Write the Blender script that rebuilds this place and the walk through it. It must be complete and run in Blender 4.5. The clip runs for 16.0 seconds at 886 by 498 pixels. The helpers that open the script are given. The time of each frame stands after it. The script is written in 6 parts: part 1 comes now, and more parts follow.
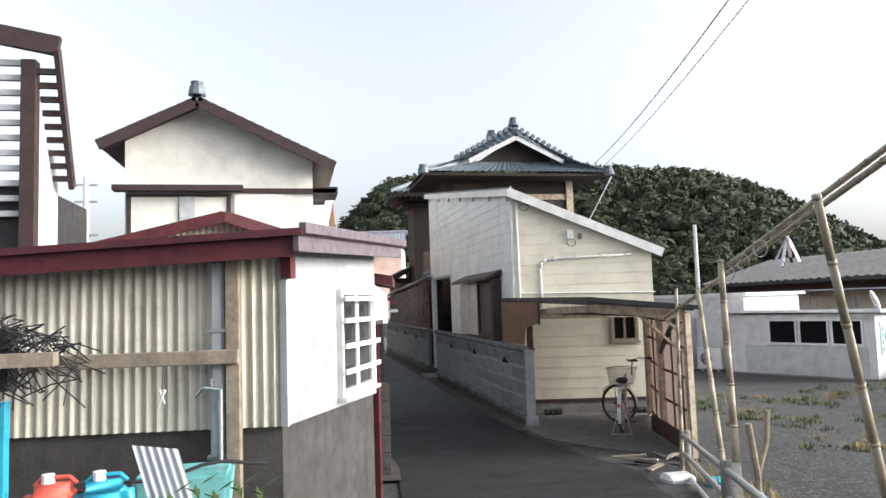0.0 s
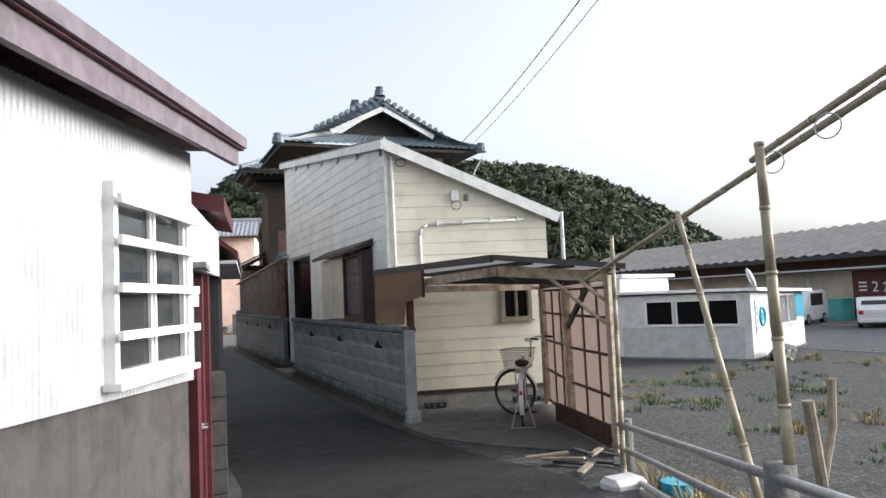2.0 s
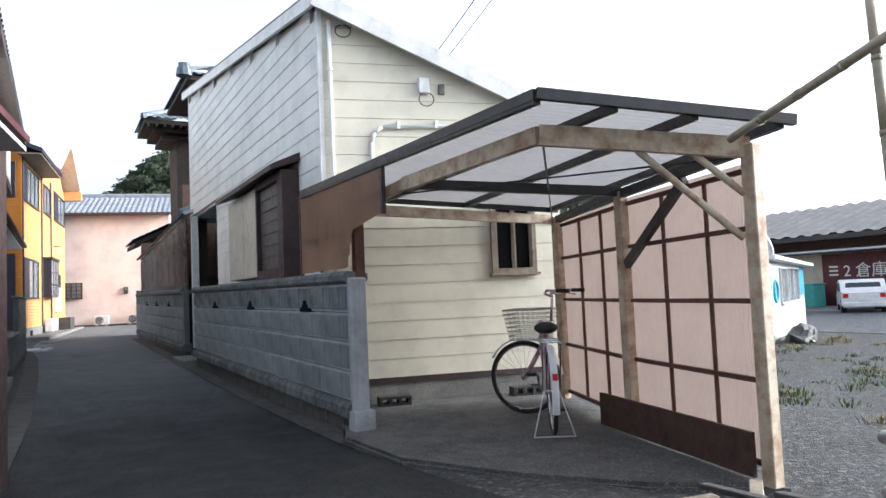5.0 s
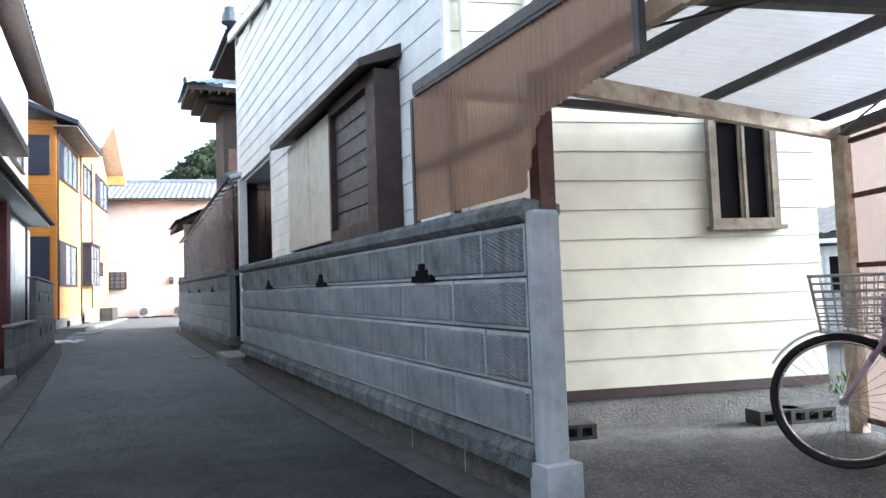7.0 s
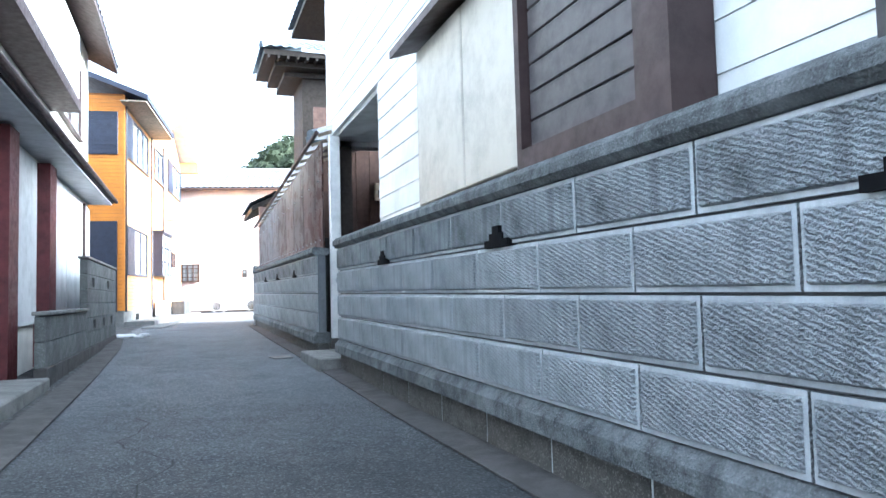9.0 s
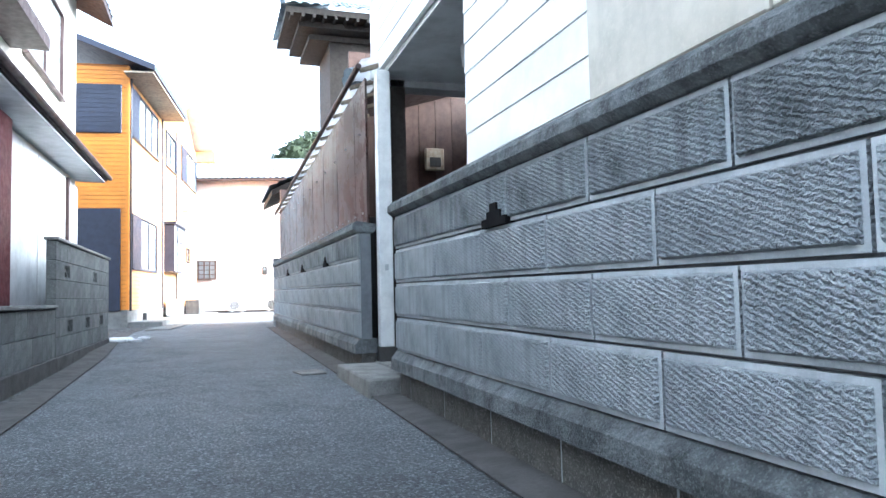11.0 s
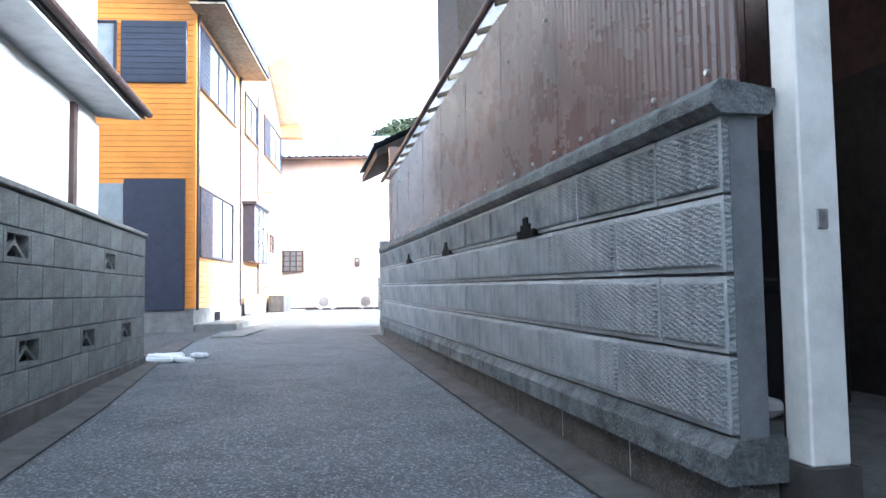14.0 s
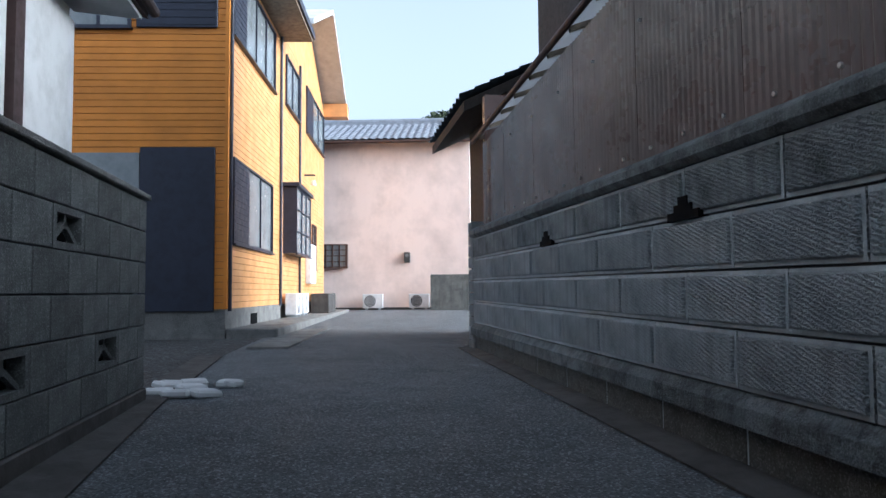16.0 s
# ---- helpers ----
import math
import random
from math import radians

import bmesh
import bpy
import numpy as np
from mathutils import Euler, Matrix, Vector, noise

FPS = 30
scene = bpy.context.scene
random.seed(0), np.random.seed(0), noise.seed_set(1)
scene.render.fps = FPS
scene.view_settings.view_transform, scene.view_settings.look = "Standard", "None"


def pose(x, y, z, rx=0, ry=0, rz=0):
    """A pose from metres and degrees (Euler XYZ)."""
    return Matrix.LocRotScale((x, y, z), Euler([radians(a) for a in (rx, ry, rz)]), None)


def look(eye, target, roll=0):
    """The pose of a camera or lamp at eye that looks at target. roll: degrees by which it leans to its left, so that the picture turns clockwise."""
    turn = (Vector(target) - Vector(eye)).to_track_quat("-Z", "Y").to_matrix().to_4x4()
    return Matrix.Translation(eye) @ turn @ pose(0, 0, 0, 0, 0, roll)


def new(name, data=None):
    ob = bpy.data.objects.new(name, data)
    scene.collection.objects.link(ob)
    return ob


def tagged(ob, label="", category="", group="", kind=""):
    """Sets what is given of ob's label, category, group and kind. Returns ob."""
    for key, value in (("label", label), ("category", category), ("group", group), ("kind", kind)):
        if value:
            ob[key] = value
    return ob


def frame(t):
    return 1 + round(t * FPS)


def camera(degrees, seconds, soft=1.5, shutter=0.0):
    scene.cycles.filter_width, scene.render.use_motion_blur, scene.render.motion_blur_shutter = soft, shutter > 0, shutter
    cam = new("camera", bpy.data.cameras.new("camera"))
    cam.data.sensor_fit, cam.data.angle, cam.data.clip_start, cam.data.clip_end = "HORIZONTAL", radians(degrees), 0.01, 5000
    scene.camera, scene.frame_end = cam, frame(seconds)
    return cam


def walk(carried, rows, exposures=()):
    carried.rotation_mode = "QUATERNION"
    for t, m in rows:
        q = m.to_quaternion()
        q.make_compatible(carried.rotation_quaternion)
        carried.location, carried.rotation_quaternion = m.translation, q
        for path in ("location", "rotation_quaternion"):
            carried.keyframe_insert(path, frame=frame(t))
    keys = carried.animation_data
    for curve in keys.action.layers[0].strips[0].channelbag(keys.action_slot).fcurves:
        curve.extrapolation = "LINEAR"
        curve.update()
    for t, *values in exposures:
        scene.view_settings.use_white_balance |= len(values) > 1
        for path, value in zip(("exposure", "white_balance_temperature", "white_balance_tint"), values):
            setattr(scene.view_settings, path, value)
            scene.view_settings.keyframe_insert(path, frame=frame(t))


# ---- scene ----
cam = camera(64.1, 16.0)
METRES, EYE, TILT, LEAN, TURN = 27.0, 1.052, 0.0, 0.0, -11.93
ROWS = [
    (0.0, 0.0, 0.0, 0.0, 0.15, 4.47, 1.86),
    (0.5, -0.0026, 0.0214, -0.0048, -2.63, 4.41, 1.94),
    (1.0, -0.006, 0.0523, -0.0071, -5.92, 4.2, 2.22),
    (1.5, -0.0062, 0.0721, -0.0135, -8.29, 4.14, 2.32),
    (2.0, -0.0022, 0.1037, -0.0173, -11.26, 3.92, 2.61),
    (2.5, 0.0007, 0.128, -0.0248, -13.23, 3.83, 2.6),
    (3.0, 0.0055, 0.1639, -0.0261, -15.74, 3.6, 2.78),
    (5.5, 0.0183, 0.3103, -0.0463, -16.51, 3.49, 2.44),
    (6.0, 0.0176, 0.3466, -0.0476, -15.48, 3.35, 2.35),
    (6.5, 0.0158, 0.3735, -0.0529, -15.0, 3.52, 2.24),
    (7.0, 0.0112, 0.4101, -0.0522, -13.0, 3.38, 2.05),
    (7.5, 0.0069, 0.4357, -0.0572, -12.28, 3.63, 2.0),
    (8.0, -0.0, 0.4725, -0.0568, -10.38, 3.47, 1.8),
    (8.5, -0.0034, 0.4982, -0.061, -9.4, 3.7, 1.68),
    (9.0, -0.0075, 0.5335, -0.0592, -7.71, 3.53, 1.53),
    (11.5, -0.0285, 0.6846, -0.0627, -5.1, 3.64, 1.28),
    (12.0, -0.0396, 0.7235, -0.0596, -2.1, 3.38, 1.07),
    (12.5, -0.0439, 0.7482, -0.0626, -1.38, 3.67, 1.03),
    (13.0, -0.0516, 0.7849, -0.0594, -0.17, 3.42, 0.96),
    (13.5, -0.0544, 0.8098, -0.063, 0.1, 3.68, 0.87),
    (14.0, -0.0631, 0.8485, -0.0596, 0.45, 3.42, 0.85),
    (14.5, -0.0712, 0.8726, -0.063, 0.55, 3.63, 0.76),
    (15.0, -0.0848, 0.9125, -0.0596, 1.88, 3.37, 0.57),
    (15.5, -0.0939, 0.9357, -0.0635, 2.24, 3.63, 0.46),
    (16.0, -0.1068, 0.9755, -0.06, 2.97, 3.41, 0.48),
]
walk(cam, [(t, pose(0, 0, EYE, TILT, LEAN, TURN) @ pose(METRES * x, METRES * y, METRES * z, 90 + pitch, roll, yaw)) for t, x, y, z, yaw, pitch, roll in ROWS],
     exposures=((0, 1.6, 6200, 10), (3, 1.5, 6000, 10), (5.5, 2.1, 5700, 8), (7, 2.65, 5500, 6), (9, 3.72, 5200, 4), (11.5, 3.85, 5300, 5), (12.5, 3.75, 5300, 6), (13.5, 3.8, 5300, 6), (14.5, 3.15, 5200, 6), (15, 2.6, 5200, 6), (16, 1.55, 5200, 6)))

# ---- light ----
world = bpy.data.worlds.new("sky")
scene.world = world
world.use_nodes = True
wn = world.node_tree.nodes
sky = wn.new("ShaderNodeTexSky")
sky.sky_type = "NISHITA"
sky.sun_disc = False
sky.sun_elevation = radians(18)
sky.sun_rotation = radians(110)
sky.air_density, sky.dust_density, sky.ozone_density = 1.0, 6.0, 1.0
haze = wn.new("ShaderNodeHueSaturation")
haze.inputs["Saturation"].default_value = 0.28
world.node_tree.links.new(sky.outputs[0], haze.inputs["Color"])
world.node_tree.links.new(haze.outputs[0], wn["Background"].inputs[0])
wn["Background"].inputs[1].default_value = 0.15
sun = new("sun", bpy.data.lights.new("sun", "SUN"))
sun.data.energy, sun.data.angle, sun.data.color = 0.25, radians(8), (1.0, 0.82, 0.62)
sun.matrix_world = look((0, 0, 20), (-9.4, 3.42, 20 - 3.25))

# ---- materials ----
def mat(name, col, rough=0.8, var=0.25, scale=6.0, bump=0.15, bscale=60.0, metal=0.0, col2=None, streak=0.0, rand=0.0, spec=0.4, big=0.6, deep=0.02, grain=0.0, speckle=0.0, cells=90.0, chisel=0.0):
    """A worn surface: mottling at two sizes, fine relief, optional rain streaks, piece-to-piece variation and chisel
    strokes with their groove shade in the colour.
    """
    m = bpy.data.materials.new(name)
    m.use_nodes = True
    n, l = m.node_tree.nodes, m.node_tree.links
    b = n["Principled BSDF"]
    tc = n.new("ShaderNodeTexCoord")
    def noise_tex(s, detail, vec=None):
        t = n.new("ShaderNodeTexNoise")
        t.inputs["Scale"].default_value, t.inputs["Detail"].default_value, t.inputs["Roughness"].default_value = s, detail, 0.65
        l.new(vec or tc.outputs["Object"], t.inputs["Vector"])
        return t.outputs["Fac"]
    def mix(fac, a, c, kind="MIX"):
        x = n.new("ShaderNodeMix")
        x.data_type, x.blend_type = "RGBA", kind
        for i, v in ((0, fac), (6, a), (7, c)):
            if hasattr(v, "links"):
                l.new(v, x.inputs[i])
            else:
                x.inputs[i].default_value = v if i == 0 else (*v, 1)
        return x.outputs[2]
    def ramp(v, a, c, lo=0.0, hi=1.0):
        r = n.new("ShaderNodeMapRange")
        l.new(v, r.inputs[0])
        for i, q in enumerate((a, c, lo, hi)):
            r.inputs[1 + i].default_value = q
        return r.outputs[0]
    dark = col2 or tuple(c * (1 - var) * 0.8 for c in col)
    light = tuple(min(1, c * (1 + var * 0.35)) for c in col)
    c = mix(ramp(noise_tex(scale, 6), 0.42, 0.72), col, dark)
    c = mix(ramp(noise_tex(scale * 0.12 + 0.15, 3), 0.35, 0.7, 0, big * min(1, var * 2)), c, dark)
    c = mix(ramp(noise_tex(bscale * 1.3, 2), 0.55, 0.75, 0, 0.5), c, light)
    if grain:
        c = mix(ramp(noise_tex(bscale, 3), 0.5, 0.66, 0, grain), c, tuple(v * 0.3 for v in col))
    if speckle:
        vo = n.new("ShaderNodeTexVoronoi")
        vo.inputs["Scale"].default_value = cells
        l.new(tc.outputs["Object"], vo.inputs["Vector"])
        sp_ = n.new("ShaderNodeSeparateColor")
        l.new(vo.outputs["Color"], sp_.inputs[0])
        c = mix(ramp(sp_.outputs[0], 0.5, 1.0, 0, speckle), c, tuple(v * 0.3 for v in col))
        c = mix(ramp(sp_.outputs[1], 0.72, 1.0, 0, speckle), c, tuple(min(1, v * 2.6) for v in col))
    strokes = None
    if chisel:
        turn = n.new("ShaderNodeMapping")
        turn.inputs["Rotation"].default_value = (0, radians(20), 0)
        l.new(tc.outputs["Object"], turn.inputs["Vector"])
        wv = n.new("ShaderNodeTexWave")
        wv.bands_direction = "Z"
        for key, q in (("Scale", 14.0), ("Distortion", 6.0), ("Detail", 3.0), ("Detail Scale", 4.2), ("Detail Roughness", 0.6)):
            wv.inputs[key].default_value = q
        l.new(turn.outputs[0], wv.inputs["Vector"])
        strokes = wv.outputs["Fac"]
        # Groove shade put into the colour: low parts of the strokes darken.
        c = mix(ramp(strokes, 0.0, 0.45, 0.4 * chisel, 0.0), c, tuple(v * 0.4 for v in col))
    if streak:
        mp = n.new("ShaderNodeMapping")
        mp.inputs["Scale"].default_value = (7, 7, 0.35)
        l.new(tc.outputs["Object"], mp.inputs["Vector"])
        c = mix(ramp(noise_tex(1.0, 5, mp.outputs["Vector"]), 0.5, 0.75, 0, streak), c, tuple(v * 0.35 for v in col))
    if rand:
        oi = n.new("ShaderNodeObjectInfo")
        hs = n.new("ShaderNodeHueSaturation")
        l.new(ramp(oi.outputs["Random"], 0, 1, 1 - rand, 1 + rand), hs.inputs["Value"])
        l.new(c, hs.inputs["Color"])
        c = hs.outputs["Color"]
    l.new(c, b.inputs["Base Color"])
    l.new(ramp(noise_tex(scale * 2, 4), 0.3, 0.7, max(0.03, rough - 0.12), min(1, rough + 0.1)), b.inputs["Roughness"])
    b.inputs["Metallic"].default_value = metal
    b.inputs["Specular IOR Level"].default_value = spec
    if bump:
        bp = n.new("ShaderNodeBump")
        bp.inputs["Strength"].default_value, bp.inputs["Distance"].default_value = bump, deep
        hgt = noise_tex(bscale, 5)
        if chisel:
            ad = n.new("ShaderNodeMath")
            ad.operation = "ADD"
            l.new(hgt, ad.inputs[0]); l.new(strokes, ad.inputs[1])
            hgt = ad.outputs[0]
        l.new(hgt, bp.inputs["Height"])
        l.new(bp.outputs[0], b.inputs["Normal"])
    return m


def sheer(name, col, alpha, rough=0.35, var=0.2):
    """Clear or smoked corrugated plastic that lets part of the light through."""
    m = mat(name, col, rough, var, 3.0, 0.05, 30.0, streak=0.25)
    n, l = m.node_tree.nodes, m.node_tree.links
    tr, mx = n.new("ShaderNodeBsdfTranslucent"), n.new("ShaderNodeMixShader")
    cl, mx2 = n.new("ShaderNodeBsdfTransparent"), n.new("ShaderNodeMixShader")
    tr.inputs[0].default_value = (*col, 1)
    cl.inputs[0].default_value = (*[min(1, 0.35 + c) for c in col], 1)
    mx.inputs[0].default_value, mx2.inputs[0].default_value = 0.6, alpha
    l.new(n["Principled BSDF"].outputs[0], mx.inputs[1]); l.new(tr.outputs[0], mx.inputs[2])
    l.new(mx.outputs[0], mx2.inputs[1]); l.new(cl.outputs[0], mx2.inputs[2])
    l.new(mx2.outputs[0], n["Material Output"].inputs[0])
    return m


M_ASPH = mat("asphalt", (0.1, 0.104, 0.112), 0.8, 0.25, 1.2, 1.0, 60, spec=0.35, deep=0.04, speckle=0.85, cells=75, big=0.35)
M_ROAD = mat("lane_asphalt", (0.113, 0.122, 0.129), 0.8, 0.25, 1.2, 1.0, 60, spec=0.35, deep=0.04, speckle=0.75, cells=85, big=0.4)


def value_along(m, y0, y1, near_value, worn):
    """Scales the paving colour's value along the lane, darker before y0 and lighter past y1, with an uneven border."""
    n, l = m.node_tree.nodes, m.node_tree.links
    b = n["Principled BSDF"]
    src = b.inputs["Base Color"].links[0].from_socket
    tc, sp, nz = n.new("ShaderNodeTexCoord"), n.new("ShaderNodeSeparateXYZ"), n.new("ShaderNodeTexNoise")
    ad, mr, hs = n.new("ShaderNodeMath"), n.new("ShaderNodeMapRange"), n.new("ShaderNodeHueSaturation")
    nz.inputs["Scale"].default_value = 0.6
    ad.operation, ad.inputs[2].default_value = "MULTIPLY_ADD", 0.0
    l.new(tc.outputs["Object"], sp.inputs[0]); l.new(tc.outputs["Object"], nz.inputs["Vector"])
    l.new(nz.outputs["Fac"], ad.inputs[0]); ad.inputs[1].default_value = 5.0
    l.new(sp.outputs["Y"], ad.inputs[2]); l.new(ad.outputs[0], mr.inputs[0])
    # Range in y, then the value multipliers before y0 and past y1.
    for i, q in enumerate((y0, y1, near_value, worn)):
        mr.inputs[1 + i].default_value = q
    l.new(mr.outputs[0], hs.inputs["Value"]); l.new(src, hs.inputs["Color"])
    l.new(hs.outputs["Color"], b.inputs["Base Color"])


value_along(M_ROAD, 18.5, 25.5, 0.22, 1.35)
M_APRON = mat("worn_apron_concrete", (0.135, 0.134, 0.13), 0.9, 0.45, 2.0, 1.0, 45, speckle=0.45, cells=85, deep=0.03, streak=0.1)
M_MAUVE = mat("faded_mauve_paint", (0.15, 0.122, 0.14), 0.6, 0.3, 6, 0.1, 50, streak=0.3)
M_BEIGEC = mat("beige_sheet_metal", (0.5, 0.47, 0.4), 0.5, 0.1, 3, 0.05, 30, streak=0.15)
M_CONC = mat("concrete", (0.26, 0.255, 0.24), 0.9, 0.45, 3.0, 0.8, 45, streak=0.15, grain=0.4, deep=0.03)
M_CONCD = mat("stained_concrete", (0.075, 0.07, 0.066), 0.9, 0.4, 3.0, 0.35, 40, streak=0.6)
M_GRAV = mat("gravel", (0.07, 0.072, 0.075), 0.95, 0.45, 2.0, 1.0, 30, col2=(0.055, 0.05, 0.042), deep=0.05, speckle=0.7, cells=30)
M_EARTH = mat("earth", (0.17, 0.15, 0.12), 0.95, 0.4, 2.0, 0.8, 30)
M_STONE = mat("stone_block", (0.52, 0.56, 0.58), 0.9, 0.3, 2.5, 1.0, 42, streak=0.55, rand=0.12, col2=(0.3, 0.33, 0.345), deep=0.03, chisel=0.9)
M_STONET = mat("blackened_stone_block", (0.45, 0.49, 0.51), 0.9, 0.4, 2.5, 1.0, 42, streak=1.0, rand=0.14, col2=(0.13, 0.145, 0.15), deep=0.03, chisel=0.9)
M_STONEM = mat("stone_margin", (0.47, 0.5, 0.52), 0.88, 0.35, 3, 0.3, 70, streak=0.45, rand=0.1)
M_JOINT = mat("mortar", (0.16, 0.17, 0.18), 0.95, 0.3, 4, 0.3, 60)
M_COPE = mat("stone_coping", (0.19, 0.205, 0.21), 0.92, 0.6, 7.0, 1.0, 40, streak=0.7, col2=(0.03, 0.034, 0.034), speckle=0.15, cells=130, deep=0.03)
M_PLIN = mat("dark_plinth", (0.1, 0.096, 0.088), 0.9, 0.45, 6, 0.5, 90, speckle=0.5, cells=120)
M_BLOCK = mat("grey_block", (0.135, 0.14, 0.136), 0.93, 0.45, 3, 0.6, 60, streak=0.85, rand=0.2, col2=(0.05, 0.056, 0.052), speckle=0.35, cells=140)
M_SIDING = mat("white_siding", (0.72, 0.73, 0.71), 0.5, 0.07, 1.5, 0.08, 60, rand=0.025)
M_CREAM = mat("cream_siding", (0.68, 0.64, 0.52), 0.55, 0.08, 1.5, 0.08, 60, rand=0.03)
M_STUCCO = mat("ivory_stucco", (0.77, 0.75, 0.68), 0.85, 0.1, 1.2, 0.2, 80, streak=0.06)
M_PINK = mat("pink_stucco", (0.76, 0.63, 0.57), 0.85, 0.08, 0.8, 0.15, 60, streak=0.05)
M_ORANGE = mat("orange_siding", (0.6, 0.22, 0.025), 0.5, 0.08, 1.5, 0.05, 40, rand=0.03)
# Joint colour: the orange darkened to hold the shade between boards.
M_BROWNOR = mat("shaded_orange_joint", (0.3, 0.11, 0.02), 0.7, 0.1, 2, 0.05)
# Lane-side siding: the same orange, paled by the sun glare put into its colour.
M_ORANGELIT = mat("sunlit_orange_siding", (0.7, 0.35, 0.13), 0.5, 0.08, 1.5, 0.05, 40, rand=0.03)
M_NAVY = mat("navy_paint", (0.022, 0.026, 0.045), 0.45, 0.2, 4, 0.05)
M_BROWN = mat("brown_metal", (0.05, 0.03, 0.028), 0.6, 0.25, 5, 0.05)
M_SHUT = mat("grey_brown_shutter_steel", (0.075, 0.068, 0.07), 0.5, 0.2, 5, 0.05)
M_MAROON = mat("maroon_paint", (0.1, 0.018, 0.022), 0.55, 0.4, 6, 0.15, streak=0.3)
M_DRED = mat("dark_red_roofing", (0.085, 0.02, 0.025), 0.5, 0.35, 4, 0.1)
M_WOOD = mat("weathered_wood", (0.3, 0.25, 0.19), 0.85, 0.4, 8, 0.35, 40, streak=0.6)
M_DWOOD = mat("dark_wood", (0.038, 0.03, 0.025), 0.8, 0.4, 8, 0.3, 40, streak=0.4)
M_BWOOD = mat("brown_boards", (0.085, 0.047, 0.036), 0.75, 0.35, 6, 0.2, 50, streak=0.5, rand=0.15)
M_BAMBOO = mat("bamboo", (0.36, 0.31, 0.22), 0.5, 0.35, 7, 0.1, 40, streak=0.3)
M_PAINTST = mat("flaked_cream_paint", (0.52, 0.47, 0.36), 0.6, 0.25, 7, 0.2, 50, col2=(0.25, 0.12, 0.06), streak=0.3)
M_DSTEEL = mat("dark_painted_steel", (0.035, 0.033, 0.035), 0.5, 0.35, 8, 0.1, 50)
M_RUSTST = mat("rusty_batten", (0.12, 0.055, 0.042), 0.75, 0.4, 9, 0.2, 60)
M_GALV = mat("galvanised_pipe", (0.5, 0.51, 0.52), 0.4, 0.2, 8, 0.05, metal=0.7)
M_WPAINT = mat("white_paint", (0.75, 0.75, 0.73), 0.45, 0.12, 4, 0.08, streak=0.12)
M_WSTEEL = mat("white_steel", (0.7, 0.71, 0.72), 0.35, 0.1, 4, 0.03)
M_CORR = mat("ivory_corrugated_steel", (0.6, 0.57, 0.48), 0.5, 0.2, 3, 0.06, 40, streak=0.35)
M_CORRW = mat("white_corrugated_steel", (0.42, 0.43, 0.44), 0.45, 0.15, 3, 0.06, 40, streak=0.2)
M_TILE = mat("grey_blue_roof_tile", (0.13, 0.165, 0.195), 0.45, 0.4, 5, 0.15, 40, rand=0.2)
M_TILEL = mat("pale_grey_roof_tile", (0.3, 0.32, 0.36), 0.6, 0.3, 4, 0.15, 40, rand=0.12)
M_SLATE = mat("ribbed_grey_roofing", (0.25, 0.235, 0.225), 0.8, 0.3, 2, 0.1, 20, streak=0.3)
M_GLASS = mat("window_glass", (0.03, 0.035, 0.04), 0.08, 0.1, 3, 0.0, spec=0.8)
M_FROST = mat("frosted_glass", (0.2, 0.22, 0.23), 0.2, 0.12, 3, 0.05, spec=0.6)
# Near-black for openings and some panes: the unlit inside put into the colour.
M_DARK = mat("dark_interior", (0.008, 0.008, 0.009), 0.9, 0.2, 3, 0.0, spec=0.05)
M_RUBBER = mat("black_rubber", (0.02, 0.02, 0.02), 0.8, 0.2, 10, 0.1)
M_CHROME = mat("chrome", (0.6, 0.6, 0.6), 0.2, 0.1, 8, 0.0, metal=1.0)
M_PINKFR = mat("faded_pink_frame", (0.45, 0.3, 0.36), 0.35, 0.15, 8, 0.02)
M_BASKET = mat("grey_basket", (0.33, 0.33, 0.31), 0.6, 0.2, 9, 0.05)
M_REDP = mat("red_plastic", (0.6, 0.02, 0.02), 0.25, 0.1, 5, 0.0)
M_BLUEP = mat("blue_plastic", (0.04, 0.35, 0.5), 0.35, 0.15, 5, 0.02)
M_CORAL = mat("coral_plastic", (0.6, 0.1, 0.07), 0.35, 0.15, 5, 0.02)
M_TEAL = mat("teal_sheet", (0.2, 0.5, 0.5), 0.5, 0.2, 4, 0.05)
M_LEAF = mat("leaves", (0.07, 0.12, 0.03), 0.7, 0.4, 8, 0.0)
M_DRYG = mat("dry_grass", (0.3, 0.23, 0.1), 0.9, 0.3, 8, 0.0)
M_WOODS = mat("evergreen_foliage", (0.045, 0.06, 0.026), 0.8, 0.5, 0.25, 0.3, 4, col2=(0.024, 0.034, 0.017))
M_GREYP = mat("grey_panel", (0.46, 0.48, 0.5), 0.55, 0.12, 3, 0.05, streak=0.1)
M_LGREY = mat("light_grey_render", (0.6, 0.61, 0.61), 0.8, 0.1, 3, 0.15, streak=0.1)
M_BLACKP = mat("black_sheet", (0.015, 0.015, 0.016), 0.5, 0.2, 6, 0.2)
M_TYRE = M_RUBBER
M_CARW = mat("white_car_paint", (0.75, 0.75, 0.75), 0.2, 0.04, 3, 0.0)
M_RTAIL = mat("tail_lamp_red", (0.5, 0.02, 0.02), 0.2, 0.05, 3, 0.0)
M_GREENBX = mat("turquoise_container", (0.1, 0.42, 0.38), 0.5, 0.15, 4, 0.02)
M_SMOKE = sheer("smoked_corrugated_plastic", (0.45, 0.35, 0.28), 0.52)
M_CLEAR = sheer("clear_corrugated_plastic", (0.54, 0.53, 0.53), 0.24)
M_STRIP = sheer("milky_plastic_strip", (0.8, 0.8, 0.8), 0.5)
M_ROSE = sheer("rosy_corrugated_plastic", (0.45, 0.39, 0.365), 0.24)
